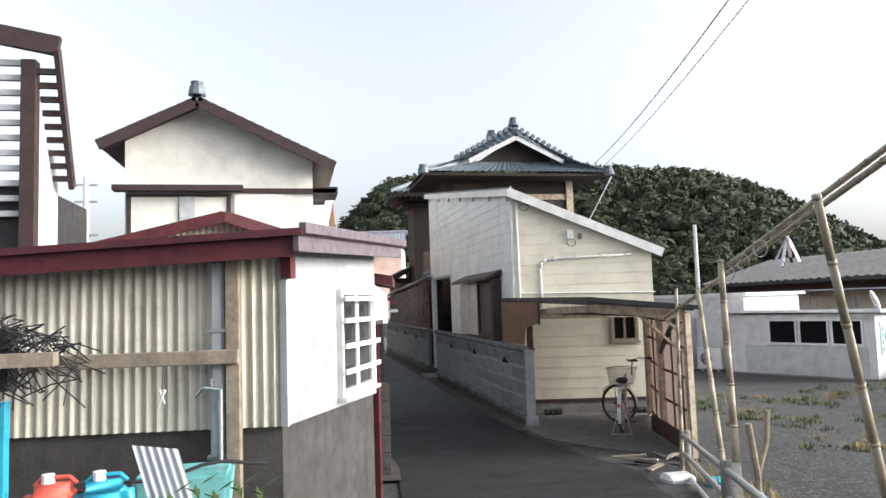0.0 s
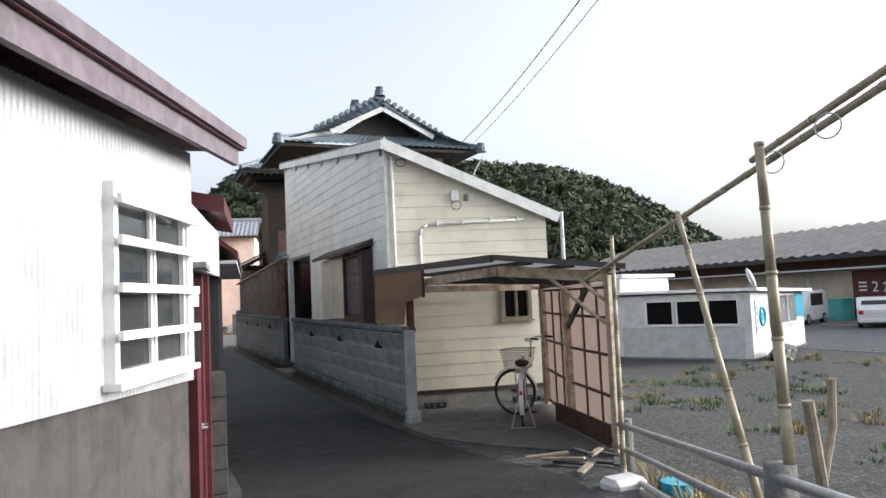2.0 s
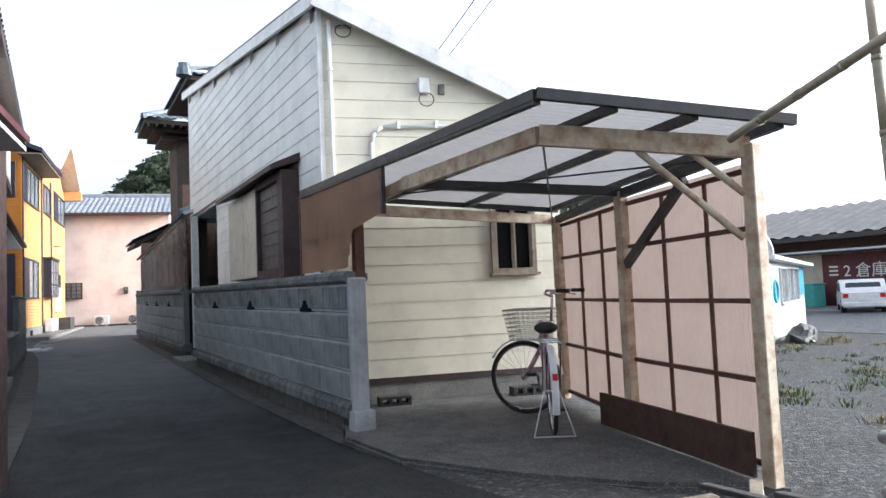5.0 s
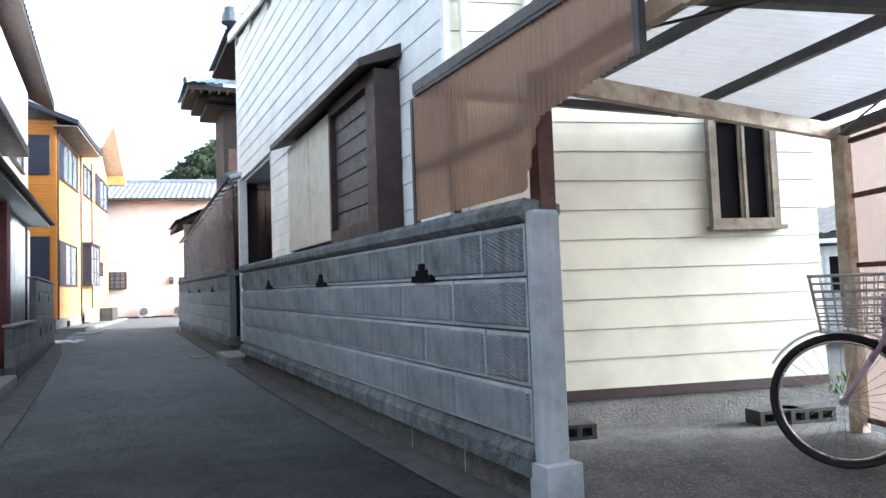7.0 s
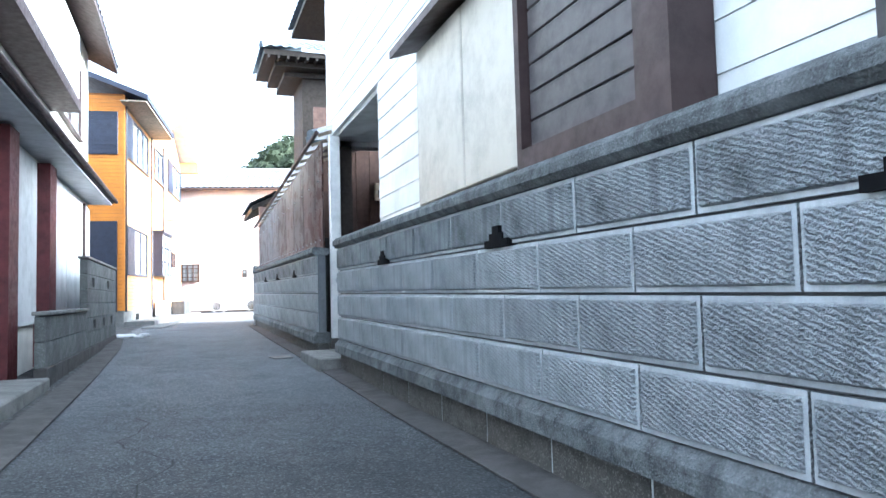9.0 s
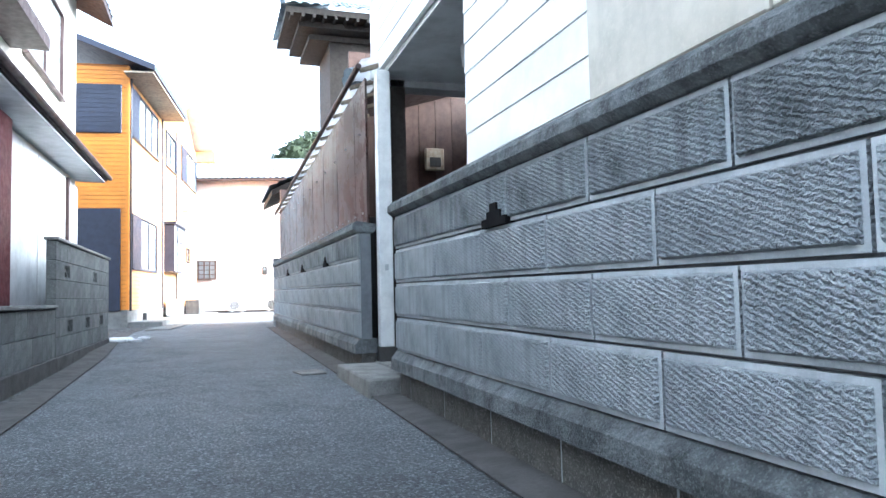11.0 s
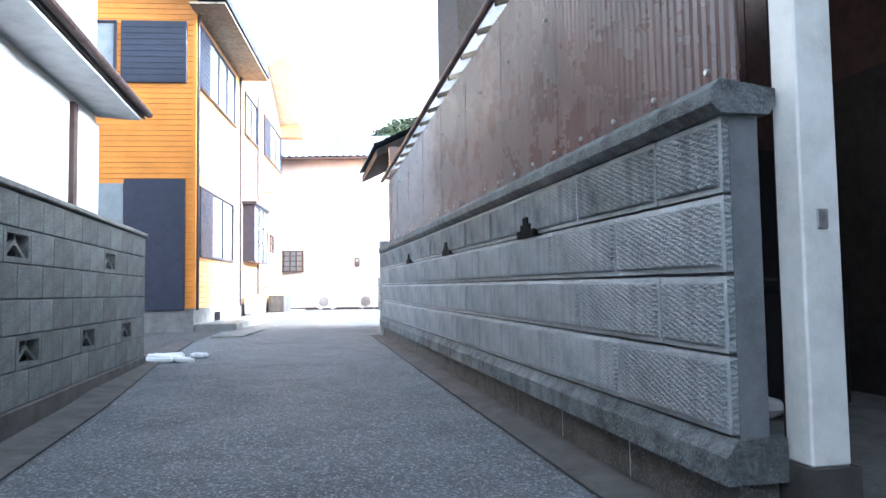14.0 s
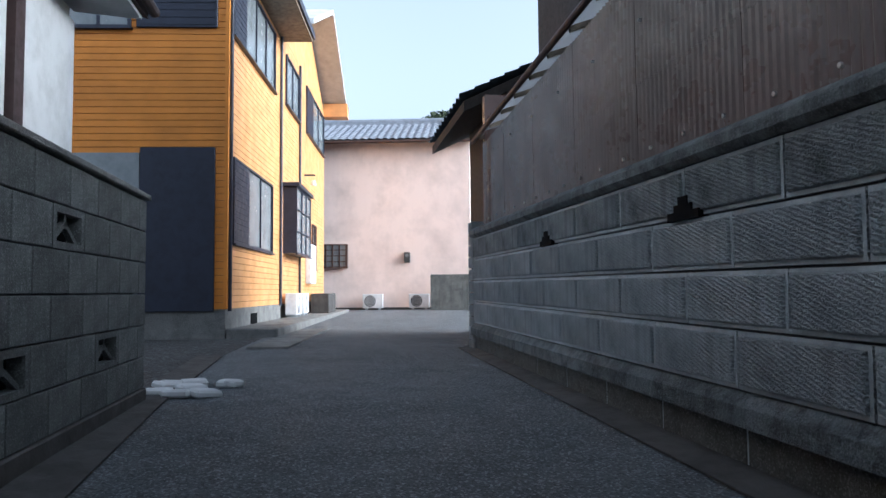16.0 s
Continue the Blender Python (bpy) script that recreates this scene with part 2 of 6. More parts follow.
M_REDBR = mat("red_brown_corrugated_plastic", (0.11, 0.06, 0.05), 0.3, 0.3, 1.5, 0.05, streak=0.12, rand=0.16, spec=0.9)

# ---- mesh helpers ----
ORIGIN = {}


def thing(name, x, y, z, label, category, group="", kind=""):
    ob = new(name)
    ob.location = (x, y, z)
    ORIGIN[ob.name] = Vector((x, y, z))
    return tagged(ob, label, category, group, kind)


def part(name, bm, material, parent=None, label="", smooth=False):
    """Links a bmesh drawn in world places as one mesh object under a thing or a part."""
    o = ORIGIN[parent.name] if parent else Vector((0, 0, 0))
    if parent:
        bmesh.ops.translate(bm, verts=bm.verts, vec=-o)
    me = bpy.data.meshes.new(name)
    bmesh.ops.recalc_face_normals(bm, faces=bm.faces)
    bm.to_mesh(me)
    bm.free()
    me.materials.append(material)
    if smooth:
        for p in me.polygons:
            p.use_smooth = True
    ob = new(name, me)
    ob.parent = parent
    ORIGIN[ob.name] = o
    return tagged(ob, label)


def structure(name, bm, material, label, category, smooth=False):
    return tagged(part(name, bm, material, None, "", smooth), label, category, "", "structure")


def bmn():
    return bmesh.new()


def hexa(bm, pts):
    """A solid from 8 corners: bottom four, then top four, in the same order."""
    v = [bm.verts.new(p) for p in pts]
    for f in ((0, 3, 2, 1), (4, 5, 6, 7), (0, 1, 5, 4), (1, 2, 6, 5), (2, 3, 7, 6), (3, 0, 4, 7)):
        bm.faces.new([v[i] for i in f])
    return v


def bx(bm, x0, x1, y0, y1, z0, z1, m=None, shear=0.0, y_ref=0.0):
    p = [Vector(q) for q in ((x0, y0, z0), (x1, y0, z0), (x1, y1, z0), (x0, y1, z0), (x0, y0, z1), (x1, y0, z1), (x1, y1, z1), (x0, y1, z1))]
    if shear:
        p = [q + Vector((0, 0, shear * (q.y - y_ref))) for q in p]
    if m:
        p = [m @ q for q in p]
    return hexa(bm, p)


def box(x0, x1, y0, y1, z0, z1, m=None, bevel=0.0, shear=0.0, y_ref=0.0):
    bm = bmn()
    bx(bm, x0, x1, y0, y1, z0, z1, m, shear, y_ref)
    if bevel:
        bmesh.ops.bevel(bm, geom=bm.edges[:], offset=bevel, segments=1, affect="EDGES")
    return bm


def axes(d):
    d = d.normalized()
    s = d.cross(Vector((0, 0, 1)))
    s = Vector((1, 0, 0)) if s.length < 1e-4 else s.normalized()
    return s, s.cross(d).normalized()


def beam(bm, p, q, w, h):
    p, q = Vector(p), Vector(q)
    s, u = axes(q - p)
    c = [(-w / 2, -h / 2), (w / 2, -h / 2), (w / 2, h / 2), (-w / 2, h / 2)]
    hexa(bm, [p + s * a + u * b for a, b in c] + [q + s * a + u * b for a, b in c])
    return bm


def tube(bm, p, q, r, r2=None, seg=10):
    p, q = Vector(p), Vector(q)
    s, u = axes(q - p)
    r2 = r if r2 is None else r2
    rings = [[bm.verts.new(o + (s * math.cos(a) + u * math.sin(a)) * k) for a in [2 * math.pi * i / seg for i in range(seg)]] for o, k in ((p, r), (q, r2))]
    for i in range(seg):
        j = (i + 1) % seg
        bm.faces.new((rings[0][i], rings[0][j], rings[1][j], rings[1][i]))
    bm.faces.new(rings[0][::-1]); bm.faces.new(rings[1])
    return bm


def rod(bm, pts, r, seg=6):
    for a, b in zip(pts, pts[1:]):
        tube(bm, a, b, r, seg=seg)
    return bm


def prism(bm, pts, off):
    """A flat outline pushed along off."""
    off = Vector(off)
    a = [bm.verts.new(p) for p in pts]
    b = [bm.verts.new(Vector(p) + off) for p in pts]
    bm.faces.new(a[::-1]); bm.faces.new(b)
    for i in range(len(a)):
        j = (i + 1) % len(a)
        bm.faces.new((a[i], a[j], b[j], b[i]))
    return bm


def corr(bm, o, u, length, v0, v1, pitch, amp, out, thick=0.004):
    """Corrugated sheet: runs length along u from o; v0(s), v1(s) give its two edges as vectors; waves along out."""
    o, u, out = Vector(o), Vector(u).normalized(), Vector(out).normalized()
    n = max(2, int(length / pitch * 6))
    rows = []
    for i in range(n + 1):
        s = length * i / n
        w = out * (amp * math.cos(2 * math.pi * s / pitch))
        lo, hi = o + u * s + Vector(v0(s)) + w, o + u * s + Vector(v1(s)) + w
        rows.append([bm.verts.new(q) for q in (lo, hi, hi - out * thick, lo - out * thick)])
    for a, b in zip(rows, rows[1:]):
        for i in range(4):
            bm.faces.new((a[i], b[i], b[(i + 1) % 4], a[(i + 1) % 4]))
    bm.faces.new(rows[0]); bm.faces.new(rows[-1][::-1])
    return bm


def torus(bm, c, ax, R, r, n=36, k=8):
    c, ax = Vector(c), Vector(ax).normalized()
    s, u = axes(ax)
    rg = []
    for i in range(n):
        a = 2 * math.pi * i / n
        d = s * math.cos(a) + u * math.sin(a)
        rg.append([bm.verts.new(c + d * (R + r * math.cos(b)) + ax * (r * math.sin(b))) for b in [2 * math.pi * j / k for j in range(k)]])
    for i in range(n):
        for j in range(k):
            bm.faces.new((rg[i][j], rg[(i + 1) % n][j], rg[(i + 1) % n][(j + 1) % k], rg[i][(j + 1) % k]))
    return bm


def quad_frame(o, u, n):
    """Matrix of a wall: local x along the wall, local y into it (away from the viewer), z up, from o."""
    u, n = Vector((*u, 0)).normalized(), Vector((*n, 0)).normalized()
    return Matrix(((u.x, n.x, 0, o[0]), (u.y, n.y, 0, o[1]), (0, 0, 1, o[2]), (0, 0, 0, 1)))


def pieces(name, mesh_of, places, material, parent, margin=None):
    """Alike pieces as objects that share mesh data by size. places: (key, matrix)."""
    store = {}
    inv = Matrix.Translation(-ORIGIN[parent.name])
    for key, m in places:
        if key not in store:
            bm = mesh_of(key)
            me = bpy.data.meshes.new(name)
            bmesh.ops.recalc_face_normals(bm, faces=bm.faces)
            bm.to_mesh(me)
            bm.free()
            me.materials.append(material)
            if margin:
                me.materials.append(margin)
                for p in me.polygons:
                    p.material_index = 1 if abs(p.center.y) < 1e-4 else 0
            store[key] = me
        ob = new(name, store[key])
        ob.parent = parent
        ob.matrix_basis = inv @ m


def window(parent_name, m, w, h, label, frame_mat=None, glass=None, mull=1, rail=0, depth=0.06, bar=0.045, shut=0, proud=0.05, name="window"):
    """A window set on a wall frame m (origin at its lower left); mull: upright divisions, rail: level ones; shut: leading panes closed by slatted shutters."""
    frame_mat, glass = frame_mat or M_NAVY, glass or M_GLASS
    o = m.translation
    ob = thing(name, o.x, o.y, o.z, label, "window", kind="structure")
    f = bmn()
    bx(f, 0, bar, -proud, depth, 0, h, m); bx(f, w - bar, w, -proud, depth, 0, h, m)
    bx(f, bar, w - bar, -proud, depth, 0, bar, m); bx(f, bar, w - bar, -proud, depth, h - bar, h, m)
    part("window_frame", f, frame_mat, ob)
    part("window_sill", box(-0.03, w + 0.03, -proud - 0.04, -0.001, -0.035, -0.002, m), frame_mat, ob)
    n = mull + 1
    cw = (w - 2 * bar) / n
    for i in range(n):
        x0 = bar + cw * i
        if i < shut:
            s = part("shutter", box(x0 + 0.004, x0 + cw - 0.004, -proud + 0.012, depth - 0.02, bar, h - bar, m), frame_mat, ob)
            k = int((h - 2 * bar) / 0.11)
            for j in range(k):
                z = bar + (h - 2 * bar) * (j + 0.5) / k
                part("slat", box(x0 + 0.03, x0 + cw - 0.03, -proud + 0.002, -proud + 0.011, z - 0.035, z + 0.035, m), frame_mat, s)
            continue
        part("pane", box(x0 + 0.005, x0 + cw - 0.005, 0.0, 0.008, bar, h - bar, m), glass, ob)
        st = bmn()
        for xa in (x0, x0 + cw - 0.028):
            bx(st, xa, xa + 0.028, -0.02 - 0.012 * (i % 2), -0.002, bar, h - bar, m)
        part("sash", st, frame_mat, ob)
    for j in range(rail):
        z = h * (j + 1) / (rail + 1)
        part("glazing_bar", box(bar, w - bar, -proud + 0.005, -0.002, z - 0.018, z + 0.018, m), frame_mat, ob)
    return ob


def gy(y):
    """Height of the lane along its length."""
    return float(np.interp(y, LANE_Y, LANE_Z))


LANE_Y = (-40, -6, -2, 0, 2, 4.3, 6.2, 8.1, 9.5, 10.8, 12.4, 14, 17, 20, 26, 36, 60)
LANE_Z = (0.0, 0.0, 0.0, -0.08, -0.34, -0.7, -1.0, -1.25, -1.36, -1.44, -1.51, -1.56, -1.58, -1.58, -1.5, -1.4, -1.28)
LEFT = ((-2.2, -12), (-1.2, -2), (-0.55, 3), (0.3, 6), (1.15, 8), (1.5, 11), (1.66, 18), (1.62, 24), (1.5, 29), (1.28, 32.4), (1.2, 36), (1.55, 42), (2.3, 48), (2.3, 56))
RIGHT = ((0.6, -12), (1.3, -2), (2.2, 3), (3.95, 7), (4.65, 9.3), (4.5, 11.5), (4.42, 13.8), (4.42, 18), (4.42, 30), (4.46, 36.6), (5.4, 38.5), (9, 41), (14, 44), (14, 56))


def edge(poly, y):
    return float(np.interp(y, [p[1] for p in poly], [p[0] for p in poly]))

# ---- ground and lane ----
def grid_mesh(name, xs, ys, zf, material, label, category):
    verts = [(x, y, zf(x, y)) for y in ys for x in xs]
    w = len(xs)
    faces = [(j * w + i, j * w + i + 1, (j + 1) * w + i + 1, (j + 1) * w + i) for j in range(len(ys) - 1) for i in range(w - 1)]
    me = bpy.data.meshes.new(name)
    me.from_pydata(verts, [], faces)
    me.materials.append(material)
    for p in me.polygons:
        p.use_smooth = True
    return tagged(new(name, me), label, category, "", "structure")


def smooth(v):
    v = min(1, max(0, v))
    return v * v * (3 - 2 * v)


def ground_z(x, y):
    lane = gy(y) - 0.02
    if x < edge(LEFT, y) and 1 < y < 7:
        terrace = -0.22 - 1.0 * smooth((y - 5.5) / 1.5)
        lane += (max(lane, terrace) - lane) * smooth((edge(LEFT, y) - 0.05 - x) / 0.35)
    if y < 16:
        d = smooth((x - edge(RIGHT, y) - 0.45) / 0.9)
        lot = -1.56 - 0.24 * smooth((x - 7) / 6)
        return lane + (min(lane, lot) - lane) * d
    return lane + (-1.8 - lane) * smooth((x - 8) / 6) * smooth((40 - y) / 4 + 1)


xs = [-400, -150, -60, -25, -12, -8] + [-6 + 0.5 * i for i in range(45)] + [18, 22, 28, 36, 50, 80, 150, 400]
ys = [-300, -100, -40, -20, -12, -8] + [-6 + 0.5 * i for i in range(50)] + [20, 22, 25, 28, 32, 36, 40, 45, 50, 60, 90, 150, 400]
grid_mesh("ground", xs, ys, ground_z, M_GRAV, "grey gravel and bare earth ground with dry weeds", "ground")

bm = bmn()
prev = None
yy = [-12 + 0.5 * i for i in range(137)]
for y in yy:
    a, b = edge(LEFT, y), edge(RIGHT, y)
    row = [bm.verts.new((a + (b - a) * k / 8, y, gy(y) + 0.012 * math.sin(math.pi * k / 8))) for k in range(9)]
    if prev:
        for i in range(8):
            bm.faces.new((prev[i], prev[i + 1], row[i + 1], row[i]))
    prev = row
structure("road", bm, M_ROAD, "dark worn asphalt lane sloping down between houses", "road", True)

# concrete gutters along both edges
for poly, side, nm in ((LEFT, -1, "left"), (RIGHT, 1, "right")):
    bm = bmn()
    prev = None
    for y in [13.5 + 0.5 * i for i in range(47)] if side > 0 else [10 + 0.5 * i for i in range(53)]:
        a = edge(poly, y) - 0.03 * side
        w = 0.3
        q = [(a, y, gy(y) + 0.008), (a, y, gy(y) + 0.02), (a + side * w, y, gy(y) + 0.035), (a + side * w, y, gy(y) - 0.1)]
        row = [bm.verts.new(p) for p in q]
        if prev:
            for i in range(3):
                bm.faces.new((prev[i], prev[i + 1], row[i + 1], row[i]))
        prev = row
    structure("gutter", bm, M_CONCD, "stained concrete strip along the edge of the lane", "gutter")

# small utility cover in the asphalt
bx_ = box(-0.15, 0.15, -0.2, 0.2, 0, 0.02, pose(4.12, 25.55, gy(25.55) + 0.006, 0, 0, 8), 0.006)
structure("utility_cover", bx_, M_CONC, "small pale concrete cover set in the asphalt", "cover")

# long crack in the asphalt
bm = bmn()
random.seed(31)
cr = []
for i in range(40):
    y = 15.4 + i * 0.14
    cr.append((2.95 - 0.05 * i / 3 + 0.12 * math.sin(i * 0.55) + random.uniform(-0.035, 0.035), y, 0.004 + random.uniform(0, 0.004)))
rows = []
for x, y, w in cr:
    k = (x - edge(LEFT, y)) / (edge(RIGHT, y) - edge(LEFT, y))
    z = gy(y) + 0.012 * math.sin(math.pi * k) + 0.0035
    rows.append([bm.verts.new((x - w, y, z)), bm.verts.new((x + w, y, z))])
for a, b in zip(rows, rows[1:]):
    bm.faces.new((a[0], a[1], b[1], b[0]))
structure("road_crack", bm, M_RUBBER, "thin dark crack running along the asphalt", "crack")

# apron of the carport
bm = prism(bmn(), [(4.4, 13.75, -1.62), (4.46, 12.6, -1.62), (4.95, 11.6, -1.62), (5.5, 10.85, -1.62), (6.2, 10.3, -1.62), (7.8, 14.9, -1.62), (4.9, 15.65, -1.62), (4.62, 14.2, -1.62)], (0, 0, 0.15))
bmesh.ops.bevel(bm, geom=[e for e in bm.edges if all(v.co.z > -1.5 for v in e.verts)], offset=0.03, segments=2, affect="EDGES")
structure("carport_floor", bm, M_APRON, "rough worn grey concrete apron under the carport", "floor")

# ---- garden walls of stone blocks ----
SL = 0.008


def zs(y):
    return SL * (y - 14)


def stone_block(key):
    """A split-faced block with a dressed margin: local x along the wall, y outward negative."""
    w, h = key
    bm = bmn()
    bx(bm, 0, w, 0, 0.1, 0, h)
    bmesh.ops.recalc_face_normals(bm, faces=bm.faces)
    bm.normal_update()
    f = min(bm.faces, key=lambda q: q.calc_center_median().y)
    r = bmesh.ops.inset_region(bm, faces=[f], thickness=0.03, depth=0)
    for q in r["faces"]:
        q.material_index = 1
    bmesh.ops.inset_region(bm, faces=[f], thickness=0.012, depth=0.02)
    return bm


def block_wall(name, y0, y1, x, label, holes):
    ob = thing(name, x, y0, gy(y0), label, "wall", kind="structure")
    zb, courses, h, L = -1.2, 4, 0.3, 0.9
    s = dict(shear=SL, y_ref=14)
    part("core", box(x + 0.03, x + 0.15, y0 + 0.003, y1 - 0.003, -1.6, 0.0, **s), M_JOINT, ob)
    n = int((y1 - y0) / 0.9)
    for i in range(n + 1):
        a = y0 + 0.9 * i
        b = min(y1, a + 0.886)
        if b - a > 0.1:
            part("plinth_stone", box(x + 0.02, x + 0.18, a, b, -1.75, -1.36, bevel=0.006, **s), M_PLIN, ob)
            part("plinth_joint", box(x + 0.024, x + 0.1, b, b + 0.014, -1.75, -1.36, **s), M_STONEM, ob)
    bm = bmn()
    q = [(x - 0.05, y0 - 0.03, -1.36), (x + 0.2, y0 - 0.03, -1.36), (x + 0.2, y0 - 0.03, -1.2), (x + 0.0, y0 - 0.03, -1.2), (x - 0.05, y0 - 0.03, -1.26)]
    prism(bm, q, (0, y1 - y0 + 0.06, 0))
    for w in bm.verts:
        w.co.z += zs(w.co.y)
    part("base_ledge", bm, M_COPE, ob)
    bm = bmn()
    q = [(x - 0.02, y0 - 0.03, 0), (x + 0.18, y0 - 0.03, 0), (x + 0.21, y0 - 0.03, 0.04), (x + 0.21, y0 - 0.03, 0.1), (x - 0.02, y0 - 0.03, 0.13), (x - 0.06, y0 - 0.03, 0.09), (x - 0.06, y0 - 0.03, 0.035)]
    prism(bm, q, (0, y1 - y0 + 0.06, 0))
    for w in bm.verts:
        w.co.z += zs(w.co.y)
    part("coping", bm, M_COPE, ob, "dark moss-stained stone coping")
    cells, top = [], []
    for c in range(courses):
        a = y0
        first = 0.5 if c % 2 else 0.92
        cut = y0 + first
        while a < y1 - 0.02:
            b = min(cut, y1)
            if y1 - b < 0.12:
                b = y1
            if b - a > 0.03:
                m = Matrix(((0, 1, 0, x), (1, 0, 0, a + 0.007), (0, 0, 1, zb + c * h + 0.007 + zs((a + b) / 2)), (0, 0, 0, 1)))
                m = m @ pose(0, 0, 0, 0, -math.degrees(math.atan(SL)), 0)
                (top if c == courses - 1 else cells).append(((round(b - a - 0.014, 3), h - 0.014), m))
            a, cut = b, b + L
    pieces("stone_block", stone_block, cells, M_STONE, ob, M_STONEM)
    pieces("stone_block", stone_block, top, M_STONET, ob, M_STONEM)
    for y in holes:
        # Openings are near-black blocks on the face, with their shade as colour.
        bm = bmn()
        for w, z0, z1 in ((0.36, -0.005, 0.045), (0.2, 0.045, 0.085), (0.1, 0.085, 0.13)):
            bx(bm, x - 0.032, x + 0.05, y - w / 2, y + w / 2, z0 - 0.3 + zs(y), z1 - 0.3 + zs(y))
        part("vent_recess", bm, M_DARK, ob, "dark stepped opening in the stonework")
    return ob


wall_a = block_wall("wall_stone_house", 14.06, 23.4, 4.62, "grey split-faced stone block garden wall with dark coping", (15.45, 18.2, 21.0))
wall_b = block_wall("wall_stone_shed", 25.12, 36.2, 4.62, "grey split-faced stone block wall below brown corrugated sheeting", (27.4, 30.1, 32.7))
bm = box(4.605, 4.78, 13.95, 14.05, -1.6, 0.06, bevel=0.02)
bx(bm, 4.58, 4.8, 13.88, 14.05, -1.6, -1.28)
part("end_render", bm, M_STONEM, wall_a, "patched pale cement facing on the wall's end")
part("broken_brick", box(4.61, 4.66, 15.32, 15.4, -0.29 + zs(15.4), -0.22 + zs(15.4), None, 0.006), M_WOOD, wall_a, "tan brick stub lodged in the opening")
bm = bmn()
for k in range(12):
    bx(bm, 4.6, 4.9, 36.22, 36.5, -1.6 + k * 0.17, -1.6 + k * 0.17 + 0.15)
part("end_pillar", bm, M_STONE, wall_b)

# ---- white house beside the lane ----
HX = 4.93
A, B = Vector((4.93, 15.6, 0)), Vector((8.0, 14.85, 0))
FU = (B - A).normalized()
FN = Vector((-FU.y, FU.x, 0))
FL = (B - A).length


def roof_z(x, y):
    return 3.6 + 0.147 * (y - 15.6) - 0.416 * (x - 4.93)


house = thing("white_house", 6.4, 19, -1.5, "white weatherboarded house with a lean-to tin roof", "house")
core = bmn()
c0 = [(HX + 0.04, 15.66), (7.98, 14.93), (9.0, 22.28), (HX + 0.04, 22.28)]
hexa(core, [(*p, -1.6) for p in c0] + [(*p, roof_z(*p) - 0.03) for p in c0])
c1 = [(HX + 0.04, 22.28), (9.0, 22.28), (9.3, 25.58), (HX + 0.04, 25.58)]
hexa(core, [(*p, 1.98) for p in c1] + [(*p, roof_z(*p) - 0.03) for p in c1])
part("wall", core, M_SIDING, house)
bh = 0.235
z = -1.17
while z < 3.6:  # boards of the front
    zt = z + bh - 0.003
    def xmax(zz):
        return min(FL, max(0.0, (3.6 - zz) / (0.416 * FU.x - 0.147 * FU.y)))
    xa, xb = xmax(z), xmax(zt)
    if xa > 0.05:
        p = [A, A + FU * xa, A + FU * xb, A]
        pts = []
        for d, dz in ((-0.018, 0), (0.02, 0)):
            pts.append([q + FN * d + Vector((0, 0, zz)) for q, zz in zip(p, (z, z, zt, zt))])
        bm = bmn()
        hexa(bm, [pts[0][0], pts[0][1], pts[1][1], pts[1][0], pts[0][3] + FN * 0.008, pts[0][2] + FN * 0.008, pts[1][2], pts[1][3]])
        part("board", bm, M_CREAM, house)
    z += bh
z = 0.12
while z < 5.1:  # boards of the side
    zt = z + bh - 0.003
    y0 = max(15.6, 15.6 + (zt - 3.6) / 0.147)
    y1 = 25.6 if z > 1.9 else 22.28
    if y0 < y1 - 0.1:
        bm = bmn()
        hexa(bm, [(HX - 0.018, y0, z), (HX + 0.035, y0, z), (HX + 0.035, y1, z), (HX - 0.018, y1, z), (HX - 0.01, y0, zt), (HX + 0.035, y0, zt), (HX + 0.035, y1, zt), (HX - 0.01, y1, zt)])
        part("board", bm, M_SIDING, house)
    z += bh
bm = box(0, FL, -0.03, 0.02, -1.24, -1.165, quad_frame((A.x, A.y, 0), FU.xy, FN.xy))
part("drip_band", bm, M_BROWN, house)
part("foundation", box(0, FL, -0.012, 0.1, -1.6, -1.24, quad_frame((A.x, A.y, 0), FU.xy, FN.xy)), M_CONC, house)
rf = [(HX - 0.12, 15.45), (8.2, 14.68), (9.3, 25.8), (HX - 0.12, 25.8)]
bm = bmn()
hexa(bm, [(*p, roof_z(*p) + 0.0) for p in rf] + [(*p, roof_z(*p) + 0.06) for p in rf])
part("roof", bm, M_SLATE, house)
bm = bmn()
beam(bm, (HX - 0.12, 15.43, roof_z(HX - 0.12, 15.45) - 0.05), (8.2, 14.66, roof_z(8.2, 14.68) - 0.04), 0.04, 0.2)
part("bargeboard", bm, M_WPAINT, house, "flaking white bargeboard")
bm = bmn()
beam(bm, (HX - 0.11, 15.42, roof_z(HX, 15.45) - 0.02), (HX - 0.11, 25.8, roof_z(HX, 25.8) - 0.02), 0.05, 0.16)
part("fascia", bm, M_WPAINT, house)
part("corner_trim", box(HX - 0.03, HX + 0.03, 15.57, 15.63, 0.1, 3.55), M_WPAINT, house)
# recessed porch behind the wall's gap
bm = bmn()
bx(bm, HX + 0.04, 8.9, 25.3, 25.58, 1.86, 1.98)
bx(bm, HX + 0.04, 8.9, 22.28, 25.3, 1.94, 1.98)
part("porch_soffit", bm, M_LGREY, house)
bm = box(4.84, 5.0, 24.99, 25.13, -1.2, 1.95, bevel=0.008)
post = part("porch_post", bm, M_WPAINT, house, "white square porch post on a concrete foot")
part("foot", box(4.82, 5.02, 24.97, 25.15, -1.5, -1.2), M_CONCD, house)
part("meter_plate", box(4.9, 4.94, 24.98, 24.989, -0.35, -0.28), M_GALV, post)

